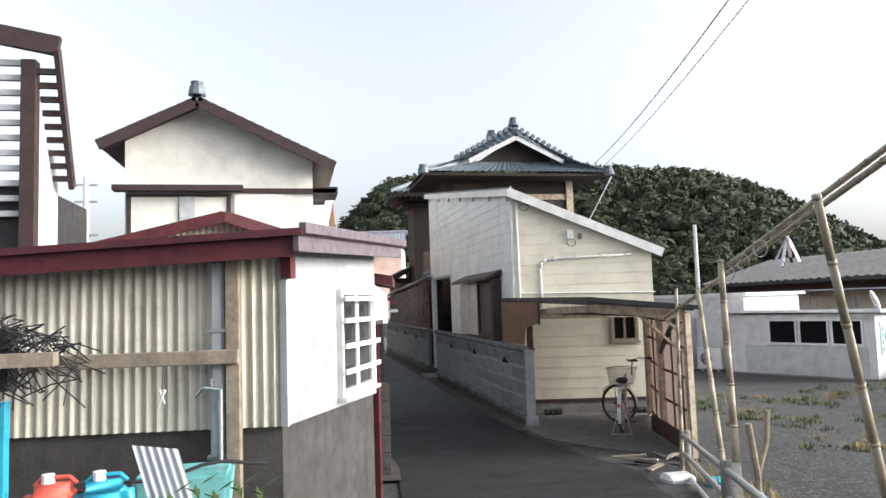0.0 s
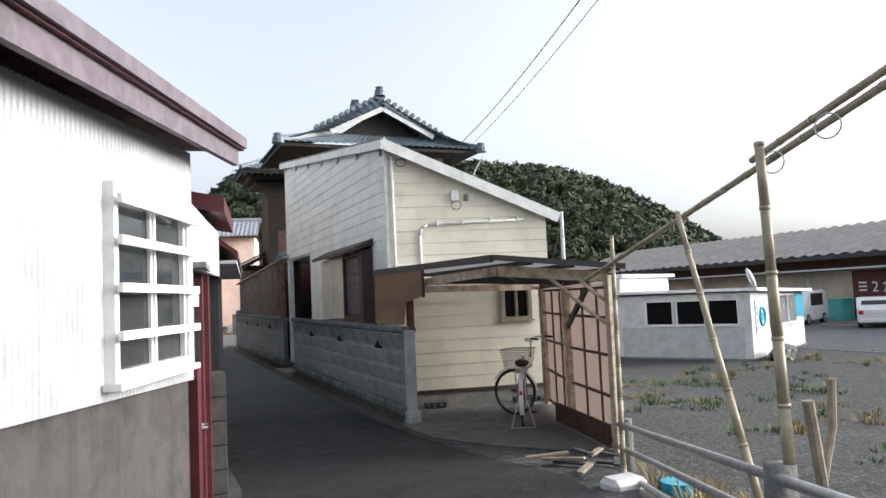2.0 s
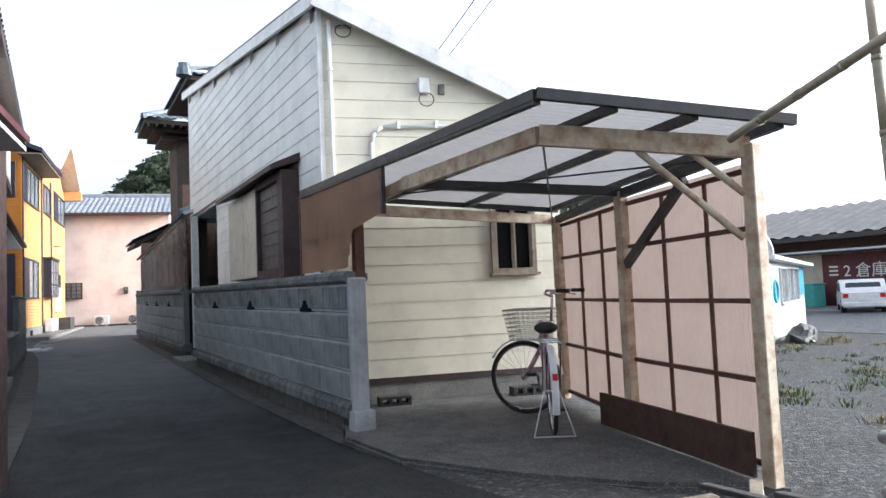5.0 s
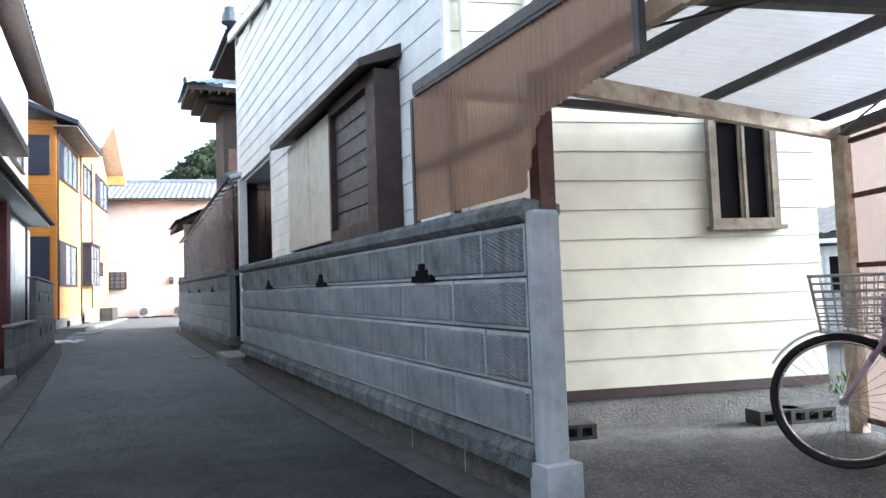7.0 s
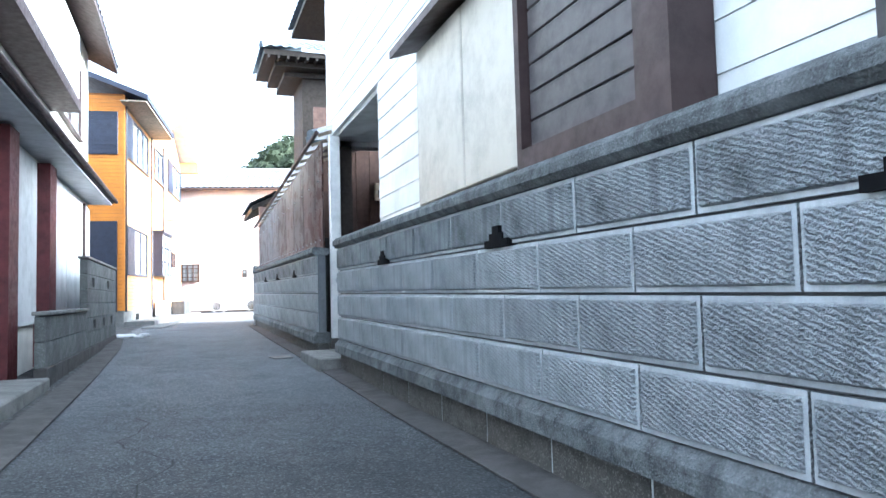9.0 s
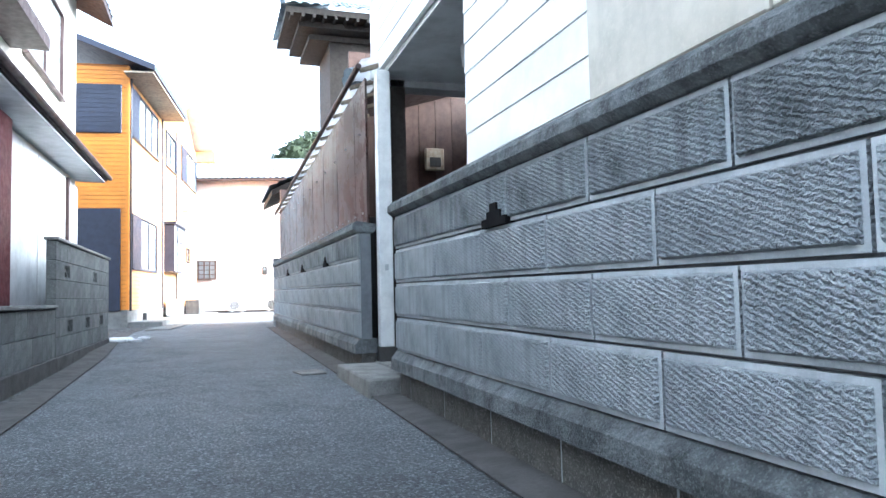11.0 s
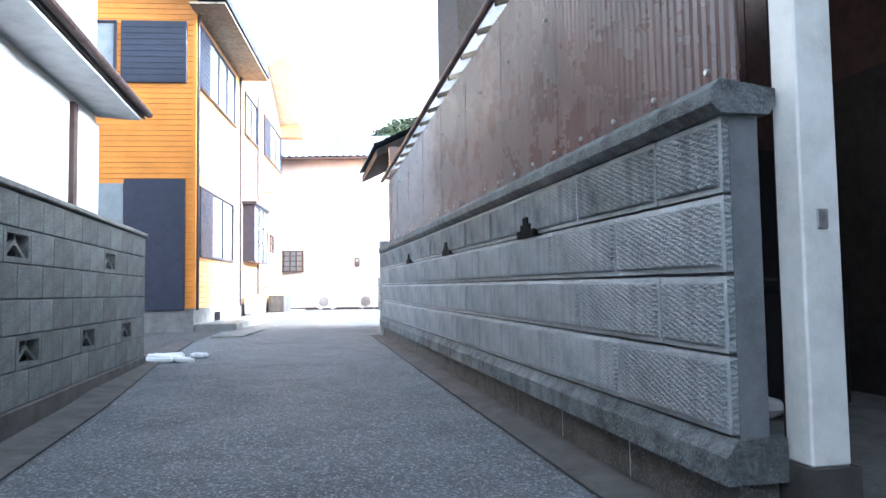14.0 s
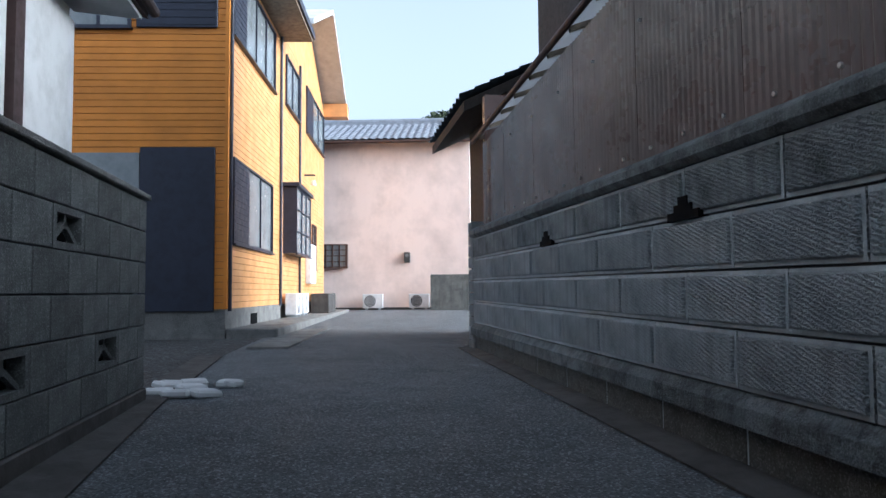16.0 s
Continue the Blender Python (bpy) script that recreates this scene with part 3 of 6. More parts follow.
FM = quad_frame((A.x, A.y, 0), FU.xy, FN.xy)


def on_front(s, z, d=0.0):
    p = A + FU * s - FN * d
    return Vector((p.x, p.y, z))


fw = window("white_house", FM @ pose(2.15, -0.02, 0.09), 0.62, 0.92, "narrow dark window with a worn wooden frame under the carport", M_WOOD, M_DARK, mull=1, bar=0.06, depth=0.04)
pipe = thing("downpipe", *on_front(0.12, 0.2, 0.05), "white rainwater downpipe at the house corner", "pipe")
part("pipe", tube(bmn(), on_front(0.12, 0.1, 0.06), on_front(0.12, 3.35, 0.06), 0.028), M_WPAINT, pipe, smooth=True)
for z in (0.6, 1.3, 2.0, 2.7):
    part("bracket", tube(bmn(), on_front(0.12, z, 0.06), on_front(0.12, z + 0.03, 0.06), 0.04), M_WPAINT, pipe)
cond = thing("conduit", *on_front(0.62, 1, 0.04), "ivory electric conduit bent along the siding", "conduit")
pts = [on_front(0.62, 0.9, 0.04), on_front(0.62, 1.8, 0.04), on_front(0.66, 1.93, 0.04), on_front(0.76, 2.0, 0.04), on_front(2.7, 2.06, 0.04)]
part("pipe", rod(bmn(), pts, 0.024, 8), M_WPAINT, cond, smooth=True)
part("lower_pipe", tube(bmn(), on_front(0.15, 1.24, 0.03), on_front(3.2, 1.18, 0.03), 0.015), M_WPAINT, cond)
for s in (0.95, 1.45, 2.0, 2.55):
    part("clip", box(s, s + 0.04, -0.075, -0.02, 1.98 + 0.03 * s - 0.03, 2.05 + 0.03 * s, FM), M_WPAINT, cond)
mb = thing("junction_box", *on_front(1.3, 2.5, 0.05), "small ivory junction box with a looping black cable", "junction box")
part("box", box(1.25, 1.39, -0.1, -0.02, 2.45, 2.65, FM, 0.01), M_WPAINT, mb)
part("meter", box(1.52, 1.6, -0.07, -0.02, 2.45, 2.58, FM, 0.006), M_CONC, mb)
part("cable", rod(bmn(), [on_front(1.35 + 0.1 * math.sin(a), 2.42 + 0.09 * math.cos(a) - 0.05, 0.07) for a in [i * 0.5 for i in range(12)]], 0.007, 5), M_BLACKP, mb)
mb2 = thing("cable_bracket", *on_front(0.3, 3.25, 0.05), "small wall bracket with looped cables near the eave", "bracket")
part("cable", rod(bmn(), [on_front(0.3 + 0.1 * math.sin(a), 3.22 + 0.08 * math.cos(a), 0.06) for a in [i * 0.55 for i in range(12)]], 0.007, 5), M_BLACKP, mb2)
part("stay", box(0.2, 0.42, -0.05, -0.02, 3.27, 3.3, FM), M_GALV, mb2)

# boxed-out window with shutters over the garden wall
SM = Matrix(((0, 1, 0, HX), (-1, 0, 0, 22.1), (0, 0, 1, 0), (0, 0, 0, 1)))  # local x runs towards the viewer, y into the wall
bay = thing("shutter_window", HX, 19, 0.2, "boxed-out window with a brown hood and closed shutters", "window", kind="structure")
bm = bmn()
hexa(bm, [SM @ Vector(p) for p in ((1.82, -0.42, 1.6), (5.62, -0.42, 1.6), (5.62, 0, 1.74), (1.82, 0, 1.74), (1.82, -0.42, 1.67), (5.62, -0.42, 1.67), (5.62, 0, 1.86), (1.82, 0, 1.86))])
part("hood", bm, M_BROWN, bay, "dark brown sheet-metal hood")
part("shutter_case", box(2.05, 3.14, -0.24, -0.02, 0.22, 1.6, SM, 0.01), M_BEIGEC, bay, "beige sheet-metal shutter case")
part("shutter_case", box(3.15, 4.08, -0.235, -0.02, 0.22, 1.6, SM, 0.01), M_BEIGEC, bay, "beige sheet-metal shutter case")
fr = bmn()
bx(fr, 4.085, 4.15, -0.26, -0.02, 0.18, 1.62, SM); bx(fr, 5.31, 5.56, -0.26, -0.02, 0.18, 1.62, SM)
bx(fr, 4.15, 5.31, -0.26, -0.02, 0.18, 0.3, SM); bx(fr, 4.15, 5.31, -0.26, -0.02, 1.52, 1.62, SM)
part("window_frame", fr, M_BROWN, bay)
sh = part("shutter", box(4.15, 5.31, -0.18, -0.02, 0.3, 1.52, SM), M_SHUT, bay)
for i in range(7):
    part("slat", box(4.16, 5.3, -0.2, -0.181, 0.31 + i * 0.172, 0.31 + i * 0.172 + 0.162, SM, 0.006), M_SHUT, sh)
part("sill", box(2.0, 5.58, -0.27, -0.02, 0.14, 0.178, SM), M_BROWN, bay)
# porch back wall and side
porch = thing("porch_wall", 6.5, 28, -1.5, "dark brown boarded wall at the back of the porch", "wall", kind="structure")
for i in range(15):
    part("board", box(5.1 + i * 0.28, 5.1 + i * 0.28 + 0.27, 28.0, 28.06, 0.6, 3.2), M_BWOOD, porch)
part("lower_panel", box(5.1, 9.3, 28.01, 28.07, -1.5, 0.59), M_BLACKP, porch)
part("side_panel", box(8.0, 8.06, 22.3, 28.0, -1.5, 2.6), M_MAROON, porch)
structure("porch_step", box(4.36, 4.79, 23.45, 25.07, -1.75, -1.37, bevel=0.015), M_CONC, "worn concrete step between the stone walls", "step")
step = structure("porch_floor", box(4.8, 8.0, 22.3, 27.99, -1.75, -1.36, bevel=0.015), M_CONC, "grey concrete porch floor with a worn step", "floor")
dr = thing("sliding_door", 7.2, 22.5, -1.36, "dark brown sliding door with a frosted pane", "door", kind="structure")
part("leaf", box(7.1, 7.16, 23.0, 27.5, -1.34, 1.0), M_DWOOD, dr)
part("pane", box(7.08, 7.098, 24.2, 25.2, -0.3, 0.85), M_FROST, dr)
part("upper_sheet", box(7.11, 7.15, 22.4, 27.9, 1.0, 1.94), M_BWOOD, dr)
lamp = thing("porch_lamp", 5.6, 24.3, 1.86, "small white porch lamp under the soffit", "lamp")
part("shade", tube(bmn(), (5.6, 24.0, 1.72), (5.6, 24.0, 1.94), 0.07, 0.09, 12), M_WPAINT, lamp, smooth=True)
wb = thing("outdoor_box", 6.4, 27.9, 0.9, "small cream electric box on the boarded wall", "electric box")
part("body", box(6.3, 6.6, 27.9, 27.998, 1.35, 1.7, bevel=0.01), M_PAINTST, wb)
part("front", box(6.36, 6.54, 27.885, 27.899, 1.4, 1.55), M_CONCD, wb)
bucket = thing("storage_box", 6.0, 27.0, -1.36, "low black crate with a white bag", "box")
part("body", box(5.9, 6.7, 26.9, 27.4, -1.36, -0.58, bevel=0.03), M_BLACKP, bucket)
part("lid", box(5.88, 6.72, 26.88, 27.42, -0.578, -0.5, bevel=0.02), M_BLACKP, bucket)
bag = thing("cloth_bag", 5.75, 26.6, -1.36, "small crumpled white bag on the porch floor", "bag")
bm = bmn()
bmesh.ops.create_icosphere(bm, subdivisions=2, radius=0.14, matrix=pose(5.8, 26.7, -1.3) @ Matrix.Diagonal((1.5, 1, 0.6, 1)))
for v in bm.verts:
    v.co += Vector((noise.noise(v.co * 9), noise.noise(v.co * 9 + Vector((5, 0, 0))), 0)) * 0.05
    v.co.z = max(v.co.z, -1.36)
part("sack", bm, M_WPAINT, bag)

# ---- brown corrugated lean-to above the second wall ----
lean = thing("brown_shed", 5.0, 30, -1.5, "lean-to clad in red-brown corrugated plastic behind the stone wall", "shed")
x0 = 4.76
def lean_top(y):
    return 2.0 - 0.036 * (y - 25.3)
random.seed(21)
for i in range(17):
    ya = 25.2 + 0.645 * i
    proud = 0.004 * (i % 2)
    zm = 0.95 + random.uniform(-0.02, 0.02)
    for lo, hi, d in (((lambda q, ya=ya: (0, 0, 0.12 + zs(ya + q))), (lambda q, zm=zm: (0, 0, zm)), 0.0), ((lambda q, zm=zm: (0, 0, zm - 0.08)), (lambda q, ya=ya: (0, 0, lean_top(ya + q) - 0.1)), 0.004)):
        part("cladding_sheet", corr(bmn(), (x0 + 0.006 - proud - d, ya, 0), (0, 1, 0), min(0.7095, 36.1 - ya), lo, hi, 0.0645, 0.015, (-1, 0, 0)), M_REDBR, lean)
for y in [25.5 + 0.9 * i for i in range(12)]:
    part("cap_screw", tube(bmn(), (x0 - 0.034, y, 1.3), (x0 - 0.01, y, 1.3), 0.012, seg=6), M_GALV, lean)
for y in [25.4 + 0.45 * i for i in range(24)]:
    part("cap_screw", tube(bmn(), (x0 - 0.024, y, 0.25 + zs(y)), (x0 - 0.01, y, 0.25 + zs(y)), 0.014, seg=6), M_GALV, lean)
def lean_roof(xa, xb):
    za, zb = (0.02 + 0.31 * (q - x0 + 0.16) for q in (xa, xb))
    return slab_([(xa, 25.1, lean_top(25.1) + za), (xb, 25.1, lean_top(25.1) + zb), (xb, 36.3, lean_top(36.3) + zb), (xa, 36.3, lean_top(36.3) + za)], 0.03)


def slab_(pts, t):
    return (lambda m: (hexa(m, [Vector(p) for p in pts] + [Vector(p) + Vector((0, 0, t)) for p in pts]), m)[1])(bmn())


part("roof", lean_roof(x0 + 0.35, x0 + 2.2), M_BROWN, lean)
part("eave_sheet", lean_roof(x0 - 0.07, x0 + 0.348), M_STRIP, lean, "clear plastic eave strip")
for i in range(18):
    y = 25.2 + i * 0.64
    part("rafter", beam(bmn(), (x0 - 0.06, y, lean_top(y) - 0.02), (x0 + 0.6, y, lean_top(y) + 0.22), 0.05, 0.05), M_WOOD, lean)
part("eave_gutter", tube(bmn(), (x0 - 0.1, 25.1, lean_top(25.1)), (x0 - 0.1, 36.4, lean_top(36.4)), 0.035), M_BROWN, lean)
part("end_wall", box(x0 + 0.25, x0 + 0.5, 25.3, 25.36, -1.4, 2.0), M_DWOOD, lean)
part("far_wall", box(x0, 7.5, 36.0, 36.15, -1.5, 2.2), M_REDBR, lean)

# ---- tiled roofs ----
def tile_plane(bm, e0, e1, r1, r0, pitch=0.28, row=0.26, wave=0.03, step=0.025, sag=0.0):
    """A tiled slope between an eave (e0 to e1) and a ridge (r0 to r1): ribs run up the slope, rows step down it."""
    e0, e1, r0, r1 = (Vector(p) for p in (e0, e1, r0, r1))
    up = (e1 - e0).cross(r0 - e0 if (r0 - e0).length > 0.1 else r1 - e0).normalized()
    if up.z < 0:
        up = -up
    nu = max(4, int((e1 - e0).length / pitch) * 4)
    nv = max(2, int(max((r0 - e0).length, (r1 - e1).length) / row))
    rows = []
    for j in range(nv):
        for t, o in ((j / nv, step), ((j + 0.97) / nv, 0.0)):
            rr = []
            for i in range(nu + 1):
                s = i / nu
                p = (e0.lerp(e1, s)).lerp(r0.lerp(r1, s), t)
                w = (0.035, 0.012, -0.02, 0.012)[i % 4] / 0.03 * wave
                p = p + up * (w + o - sag * 4 * t * (1 - t))
                rr.append(bm.verts.new(p))
            rows.append(rr)
    for a, b in zip(rows, rows[1:]):
        for i in range(nu):
            bm.faces.new((a[i], a[i + 1], b[i + 1], b[i]))
    return bm


def slab(bm, pts, t):
    """A sloping slab under a roof: four corners and a thickness downward."""
    hexa(bm, [Vector(p) - Vector((0, 0, t)) for p in pts] + [Vector(p) for p in pts])
    return bm


def ridge_cap(bm, p, q, r=0.11):
    p, q = Vector(p), Vector(q)
    tube(bm, p, q, r, seg=10)
    beam(bm, p - Vector((0, 0, r)), q - Vector((0, 0, r)), r * 2.3, r * 1.6)
    return bm


def finial(bm, p):
    p = Vector(p)
    tube(bm, p - Vector((0, 0, 0.15)), p + Vector((0, 0, 0.1)), 0.24, 0.2, 10)
    tube(bm, p + Vector((0, 0, 0.1)), p + Vector((0, 0, 0.22)), 0.15, 0.17, 10)
    return bm


# ---- old tiled house behind ----
old = thing("old_tiled_house", 9.5, 34, -1.5, "old two-storey wooden house with a grey-blue tiled hip-and-gable roof", "house")
part("wall", box(6.5, 12.4, 30.0, 32.6, -1.5, 6.6), M_DWOOD, old)
part("plaster_band", box(6.9, 8.0, 29.96, 29.99, 4.9, 6.3), M_BWOOD, old)
part("plaster_band", box(9.6, 12.2, 29.95, 29.99, 5.6, 5.85), M_PAINTST, old)
part("corner_post", box(12.1, 12.42, 29.9, 29.99, 4.0, 6.5), M_PAINTST, old)
wd = part("lattice_window", box(10.7, 11.5, 29.93, 29.99, 4.7, 5.55), M_MAROON, old)
part("pane", box(10.76, 11.44, 29.91, 29.929, 4.76, 5.49), M_BWOOD, wd)
ex0, ex1, ey0, ey1, ez = 5.3, 13.6, 28.6, 33.2, 6.6
gx0, gx1, gy0, gz = 7.8, 11.4, 29.9, 7.3
rx, rz = 9.6, 8.75
bm = bmn()
tile_plane(bm, (ex0, ey0, ez), (ex1, ey0, ez), (gx1 + 0.3, gy0, gz), (gx0 - 0.3, gy0, gz), sag=0.04)
part("skirt_roof", bm, M_TILE, old)
for sx, gx, nm in ((ex0, gx0, 0), (ex1, gx1, 1)):
    bm = bmn()
    tile_plane(bm, (sx, ey0, ez), (sx, ey1, ez), (rx, ey1 - 0.8, rz), (rx, gy0 - 0.35, rz), sag=0.2)
    part("main_roof", bm, M_TILE, old)
bm = bmn()
slab(bm, [(ex0 + 0.1, ey0 + 0.1, ez - 0.03), (ex1 - 0.1, ey0 + 0.1, ez - 0.03), (ex1 - 0.1, ey1, ez - 0.03), (ex0 + 0.1, ey1, ez - 0.03)], 0.12)
part("eave_soffit", bm, M_DWOOD, old)
bm = prism(bmn(), [(gx0 + 0.1, gy0 - 0.1, gz - 0.1), (gx1 - 0.1, gy0 - 0.1, gz - 0.1), (rx, gy0 - 0.1, rz - 0.45)], (0, 0.1, 0))
part("gable", bm, M_DWOOD, old)
for sgn in (-1, 1):
    foot, low_ = rx + sgn * 2.75, rx + sgn * 2.15
    part("verge_roof", tile_plane(bmn(), (low_, gy0 - 0.75, gz - 0.05), (rx, gy0 - 0.75, rz - 0.42), (rx, gy0 - 0.3, rz + 0.02), (foot, gy0 - 0.3, gz - 0.0), pitch=0.26, row=0.22), M_TILE, old)
    part("bargeboard", beam(bmn(), (low_, gy0 - 0.7, gz - 0.12), (rx, gy0 - 0.7, rz - 0.52), 0.06, 0.2), M_LGREY, old, "pale weathered bargeboard")
    bm = bmn()
    for k in range(11):
        p = Vector((foot, gy0 - 0.32, gz + 0.06)).lerp(Vector((rx, gy0 - 0.32, rz + 0.1)), (k + 0.5) / 11)
        tube(bm, p - Vector((0, 0.12, 0)), p + Vector((0, 0.1, 0)), 0.1, seg=10)
    part("verge_tile_row", bm, M_TILE, old)
bm = bmn()
ridge_cap(bm, (rx, gy0 - 0.45, rz + 0.14), (rx, ey1 - 0.8, rz + 0.14), 0.12)
part("ridge", bm, M_TILE, old)
part("finial", finial(bmn(), (rx, gy0 - 0.4, rz + 0.22)), M_TILE, old)
part("finial", finial(bmn(), (rx - 0.9, gy0 + 0.1, rz - 0.25)), M_TILE, old)
for q, s in (((ex0, ey0), (gx0, gy0)), ((ex1, ey0), (gx1, gy0))):
    bm = bmn()
    ridge_cap(bm, (q[0], q[1], ez + 0.1), (s[0], s[1], gz + 0.12), 0.08)
    finial(bm, (q[0], q[1], ez + 0.05))
    part("hip_ridge", bm, M_TILE, old)
# lower tiled wing towards the lane
wy, wz = 34.8, 6.75
part("wing_roof", tile_plane(bmn(), (4.75, wy, wz), (4.75, wy + 3, wz), (6.4, wy + 3, wz + 0.75), (6.1, wy + 1.1, wz + 0.6)), M_TILE, old)
part("wing_roof", tile_plane(bmn(), (4.75, wy, wz), (9.3, wy, wz), (9.3, wy + 1.1, wz + 0.6), (6.1, wy + 1.1, wz + 0.6)), M_TILE, old)
part("wing_hip", ridge_cap(bmn(), (4.75, wy, wz + 0.08), (6.1, wy + 1.1, wz + 0.68), 0.07), M_TILE, old)
for k, (d, h) in enumerate(((0.1, 0.0), (0.45, 0.2), (0.75, 0.42))):
    part("eave_course", box(4.75 + d, 9.2, wy + d, wy + 2.9, wz - h - 0.2, wz - h - 0.04 - 0.01 * k), M_DWOOD, old)
for i in range(14):
    part("rafter", box(4.95 + i * 0.28, 5.02 + i * 0.28, wy + 0.06, wy + 0.5, wz - 0.3, wz - 0.21), M_DWOOD, old)
part("wing_wall", box(6.05, 9.0, wy + 0.85, wy + 2.8, -1.4, wz - 0.63), M_DWOOD, old)
part("lower_roof", tile_plane(bmn(), (4.55, 36.7, 2.35), (4.55, 40.2, 2.35), (6.2, 40.2, 3.15), (6.2, 36.7, 3.15)), M_TILE, old)
part("lower_eave", slab(bmn(), [(4.6, 36.72, 2.3), (6.2, 36.72, 3.08), (6.2, 40.1, 3.08), (4.6, 40.1, 2.3)], 0.16), M_DWOOD, old)
part("lower_wall", box(5.3, 6.2, 37.0, 39.8, -1.4, 2.5), M_DWOOD, old)
bm = bmn()
ridge_cap(bm, (4.7, 25.9, 2.15), (6.6, 27.4, 2.95), 0.09)
part("verge_tiles", bm, M_TILE, old)

# aerial beside the old house
aer = thing("tv_aerial", 13.6, 29.5, 4.0, "thin metal television aerial beside the roof", "aerial")
bm = tube(bmn(), (13.0, 29.6, 4.6), (14.2, 29.6, 6.6), 0.03)
part("mast", bm, M_GALV, aer)
for i in range(5):
    part("rod", tube(bmn(), (13.2 + 0.2 * i, 29.3, 5.1 + 0.3 * i), (13.6 + 0.2 * i, 30.0, 5.1 + 0.3 * i), 0.015), M_GALV, aer)

# ---- pink house at the bend ----
PM = quad_frame((2.0, 55.63, 0), (0.98, -0.2), (0.2, 0.98))
pink = thing("pink_house", 5, 57, -1.3, "pale pink rendered house with a grey tiled roof", "house")
part("wall", box(-9, 6.3, 0, 6, -1.5, 5.6, PM), M_PINK, pink)
part("base", box(-9, 6.32, -0.02, 6.02, -1.5, -1.2, PM), M_CONCD, pink)
bm = tile_plane(bmn(), PM @ Vector((-9, -0.55, 5.55)), PM @ Vector((6.6, -0.55, 5.55)), PM @ Vector((6.6, 3, 7.0)), PM @ Vector((-9, 3, 7.0)), pitch=0.3, row=0.3)
part("roof", bm, M_TILEL, pink)
part("eave", slab(bmn(), [PM @ Vector(p) for p in ((-9, -0.5, 5.52), (6.55, -0.5, 5.52), (6.55, 3, 6.94), (-9, 3, 6.94))], 0.1), M_DWOOD, pink)
part("eave_gutter", tube(bmn(), PM @ Vector((-9, -0.6, 5.45)), PM @ Vector((6.7, -0.6, 5.45)), 0.06), M_BWOOD, pink)
part("ridge", ridge_cap(bmn(), PM @ Vector((-9, 3, 7.1)), PM @ Vector((6.7, 3, 7.1)), 0.14), M_TILEL, pink)
pw = window("pink_house", PM @ pose(0.12, -0.12, 0.42), 1.2, 0.95, "brown lattice-fronted window on the pink wall", M_BWOOD, M_FROST, mull=3, rail=3, proud=0.02, depth=0.11)
pb = thing("meter_box", *(PM @ Vector((3.7, 0, 0.7))), "small grey meter box on the pink wall", "meter box")
part("body", box(3.62, 3.86, -0.14, -0.002, 0.6, 1.02, PM, 0.02), M_CONCD, pb)
part("dial", tube(bmn(), PM @ Vector((3.74, -0.15, 0.88)), PM @ Vector((3.74, -0.142, 0.88)), 0.07), M_FROST, pb)


def ac_unit(m, label):
    """Outdoor unit of an air conditioner: local front is -y, 0.8 wide, 0.56 high."""
    o = m.translation
    ob = thing("air_conditioner", o.x, o.y, o.z, label, "air conditioner", "outdoor air conditioners")
    part("casing", box(0, 0.8, 0, 0.3, 0.06, 0.62, m, 0.015), M_WSTEEL, ob)
    part("recess", tube(bmn(), m @ Vector((0.3, -0.004, 0.34)), m @ Vector((0.3, 0.01, 0.34)), 0.235, seg=24), M_CONCD, ob)
    for r in (0.06, 0.12, 0.18, 0.235):
        part("grille_ring", torus(bmn(), m @ Vector((0.3, -0.012, 0.34)), m.to_3x3() @ Vector((0, 1, 0)), r, 0.007, 24, 4), M_WSTEEL, ob)
    for x in (0.1, 0.62):
        part("foot", box(x, x + 0.08, 0.02, 0.28, 0, 0.06, m), M_GREYP, ob)
    return ob


gz_ = gy(54)
ac_unit(PM @ pose(2.0, -0.55, gz_ + 0.03), "white outdoor air conditioner unit against the pink wall")
ac_unit(PM @ pose(3.85, -0.55, gz_ + 0.03), "white outdoor air conditioner unit against the pink wall")
bw2 = structure("wall_far_block", box(4.75, 8.5, -1.2, -1.05, -1.4, 0.08, PM, 0.01), M_BLOCK, "grey concrete block wall beside the pink house", "wall")

# ---- orange house ----
OM = quad_frame((0.72, 39.7, 0), (0.117, 0.993), (-0.993, 0.117))   # lane side: x along the lane, y into the house
OF = quad_frame((0.72, 39.7, 0), (-0.993, 0.117), (0.117, 0.993))   # front: x away from the lane
og = thing("orange_house", -3, 45, -1.4, "two-storey house in orange horizontal siding with navy shutters", "house")
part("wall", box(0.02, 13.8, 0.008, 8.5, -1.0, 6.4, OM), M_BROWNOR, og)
part("foundation", box(-0.005, 13.82, 0.0, 8.5, -1.6, -0.86, OM), M_CONC, og)
for i in range(58):
    z = -0.86 + i * 0.124
    part("siding_board", box(0.0, 13.8, -0.014, 0.019, z, z + 0.112, OM), M_ORANGELIT, og)
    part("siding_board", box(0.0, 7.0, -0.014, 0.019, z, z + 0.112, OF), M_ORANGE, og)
part("corner_trim", box(-0.035, 0.05, -0.04, 0.03, -0.86, 6.35, OM), M_ORANGE, og)
for x in (0.1, 5.0, 7.96):
    part("downpipe", tube(bmn(), OM @ Vector((x, -0.06, -0.9)), OM @ Vector((x, -0.06, 6.2)), 0.035), M_NAVY, og)
part("shutter_door", box(0.19, 1.55, -0.06, -0.015, -0.9, 2.1, OF, 0.01), M_NAVY, og, "large navy shutter panel")
part("side_pane", box(1.56, 3.2, -0.05, -0.015, -0.9, 2.0, OF), M_FROST, og)
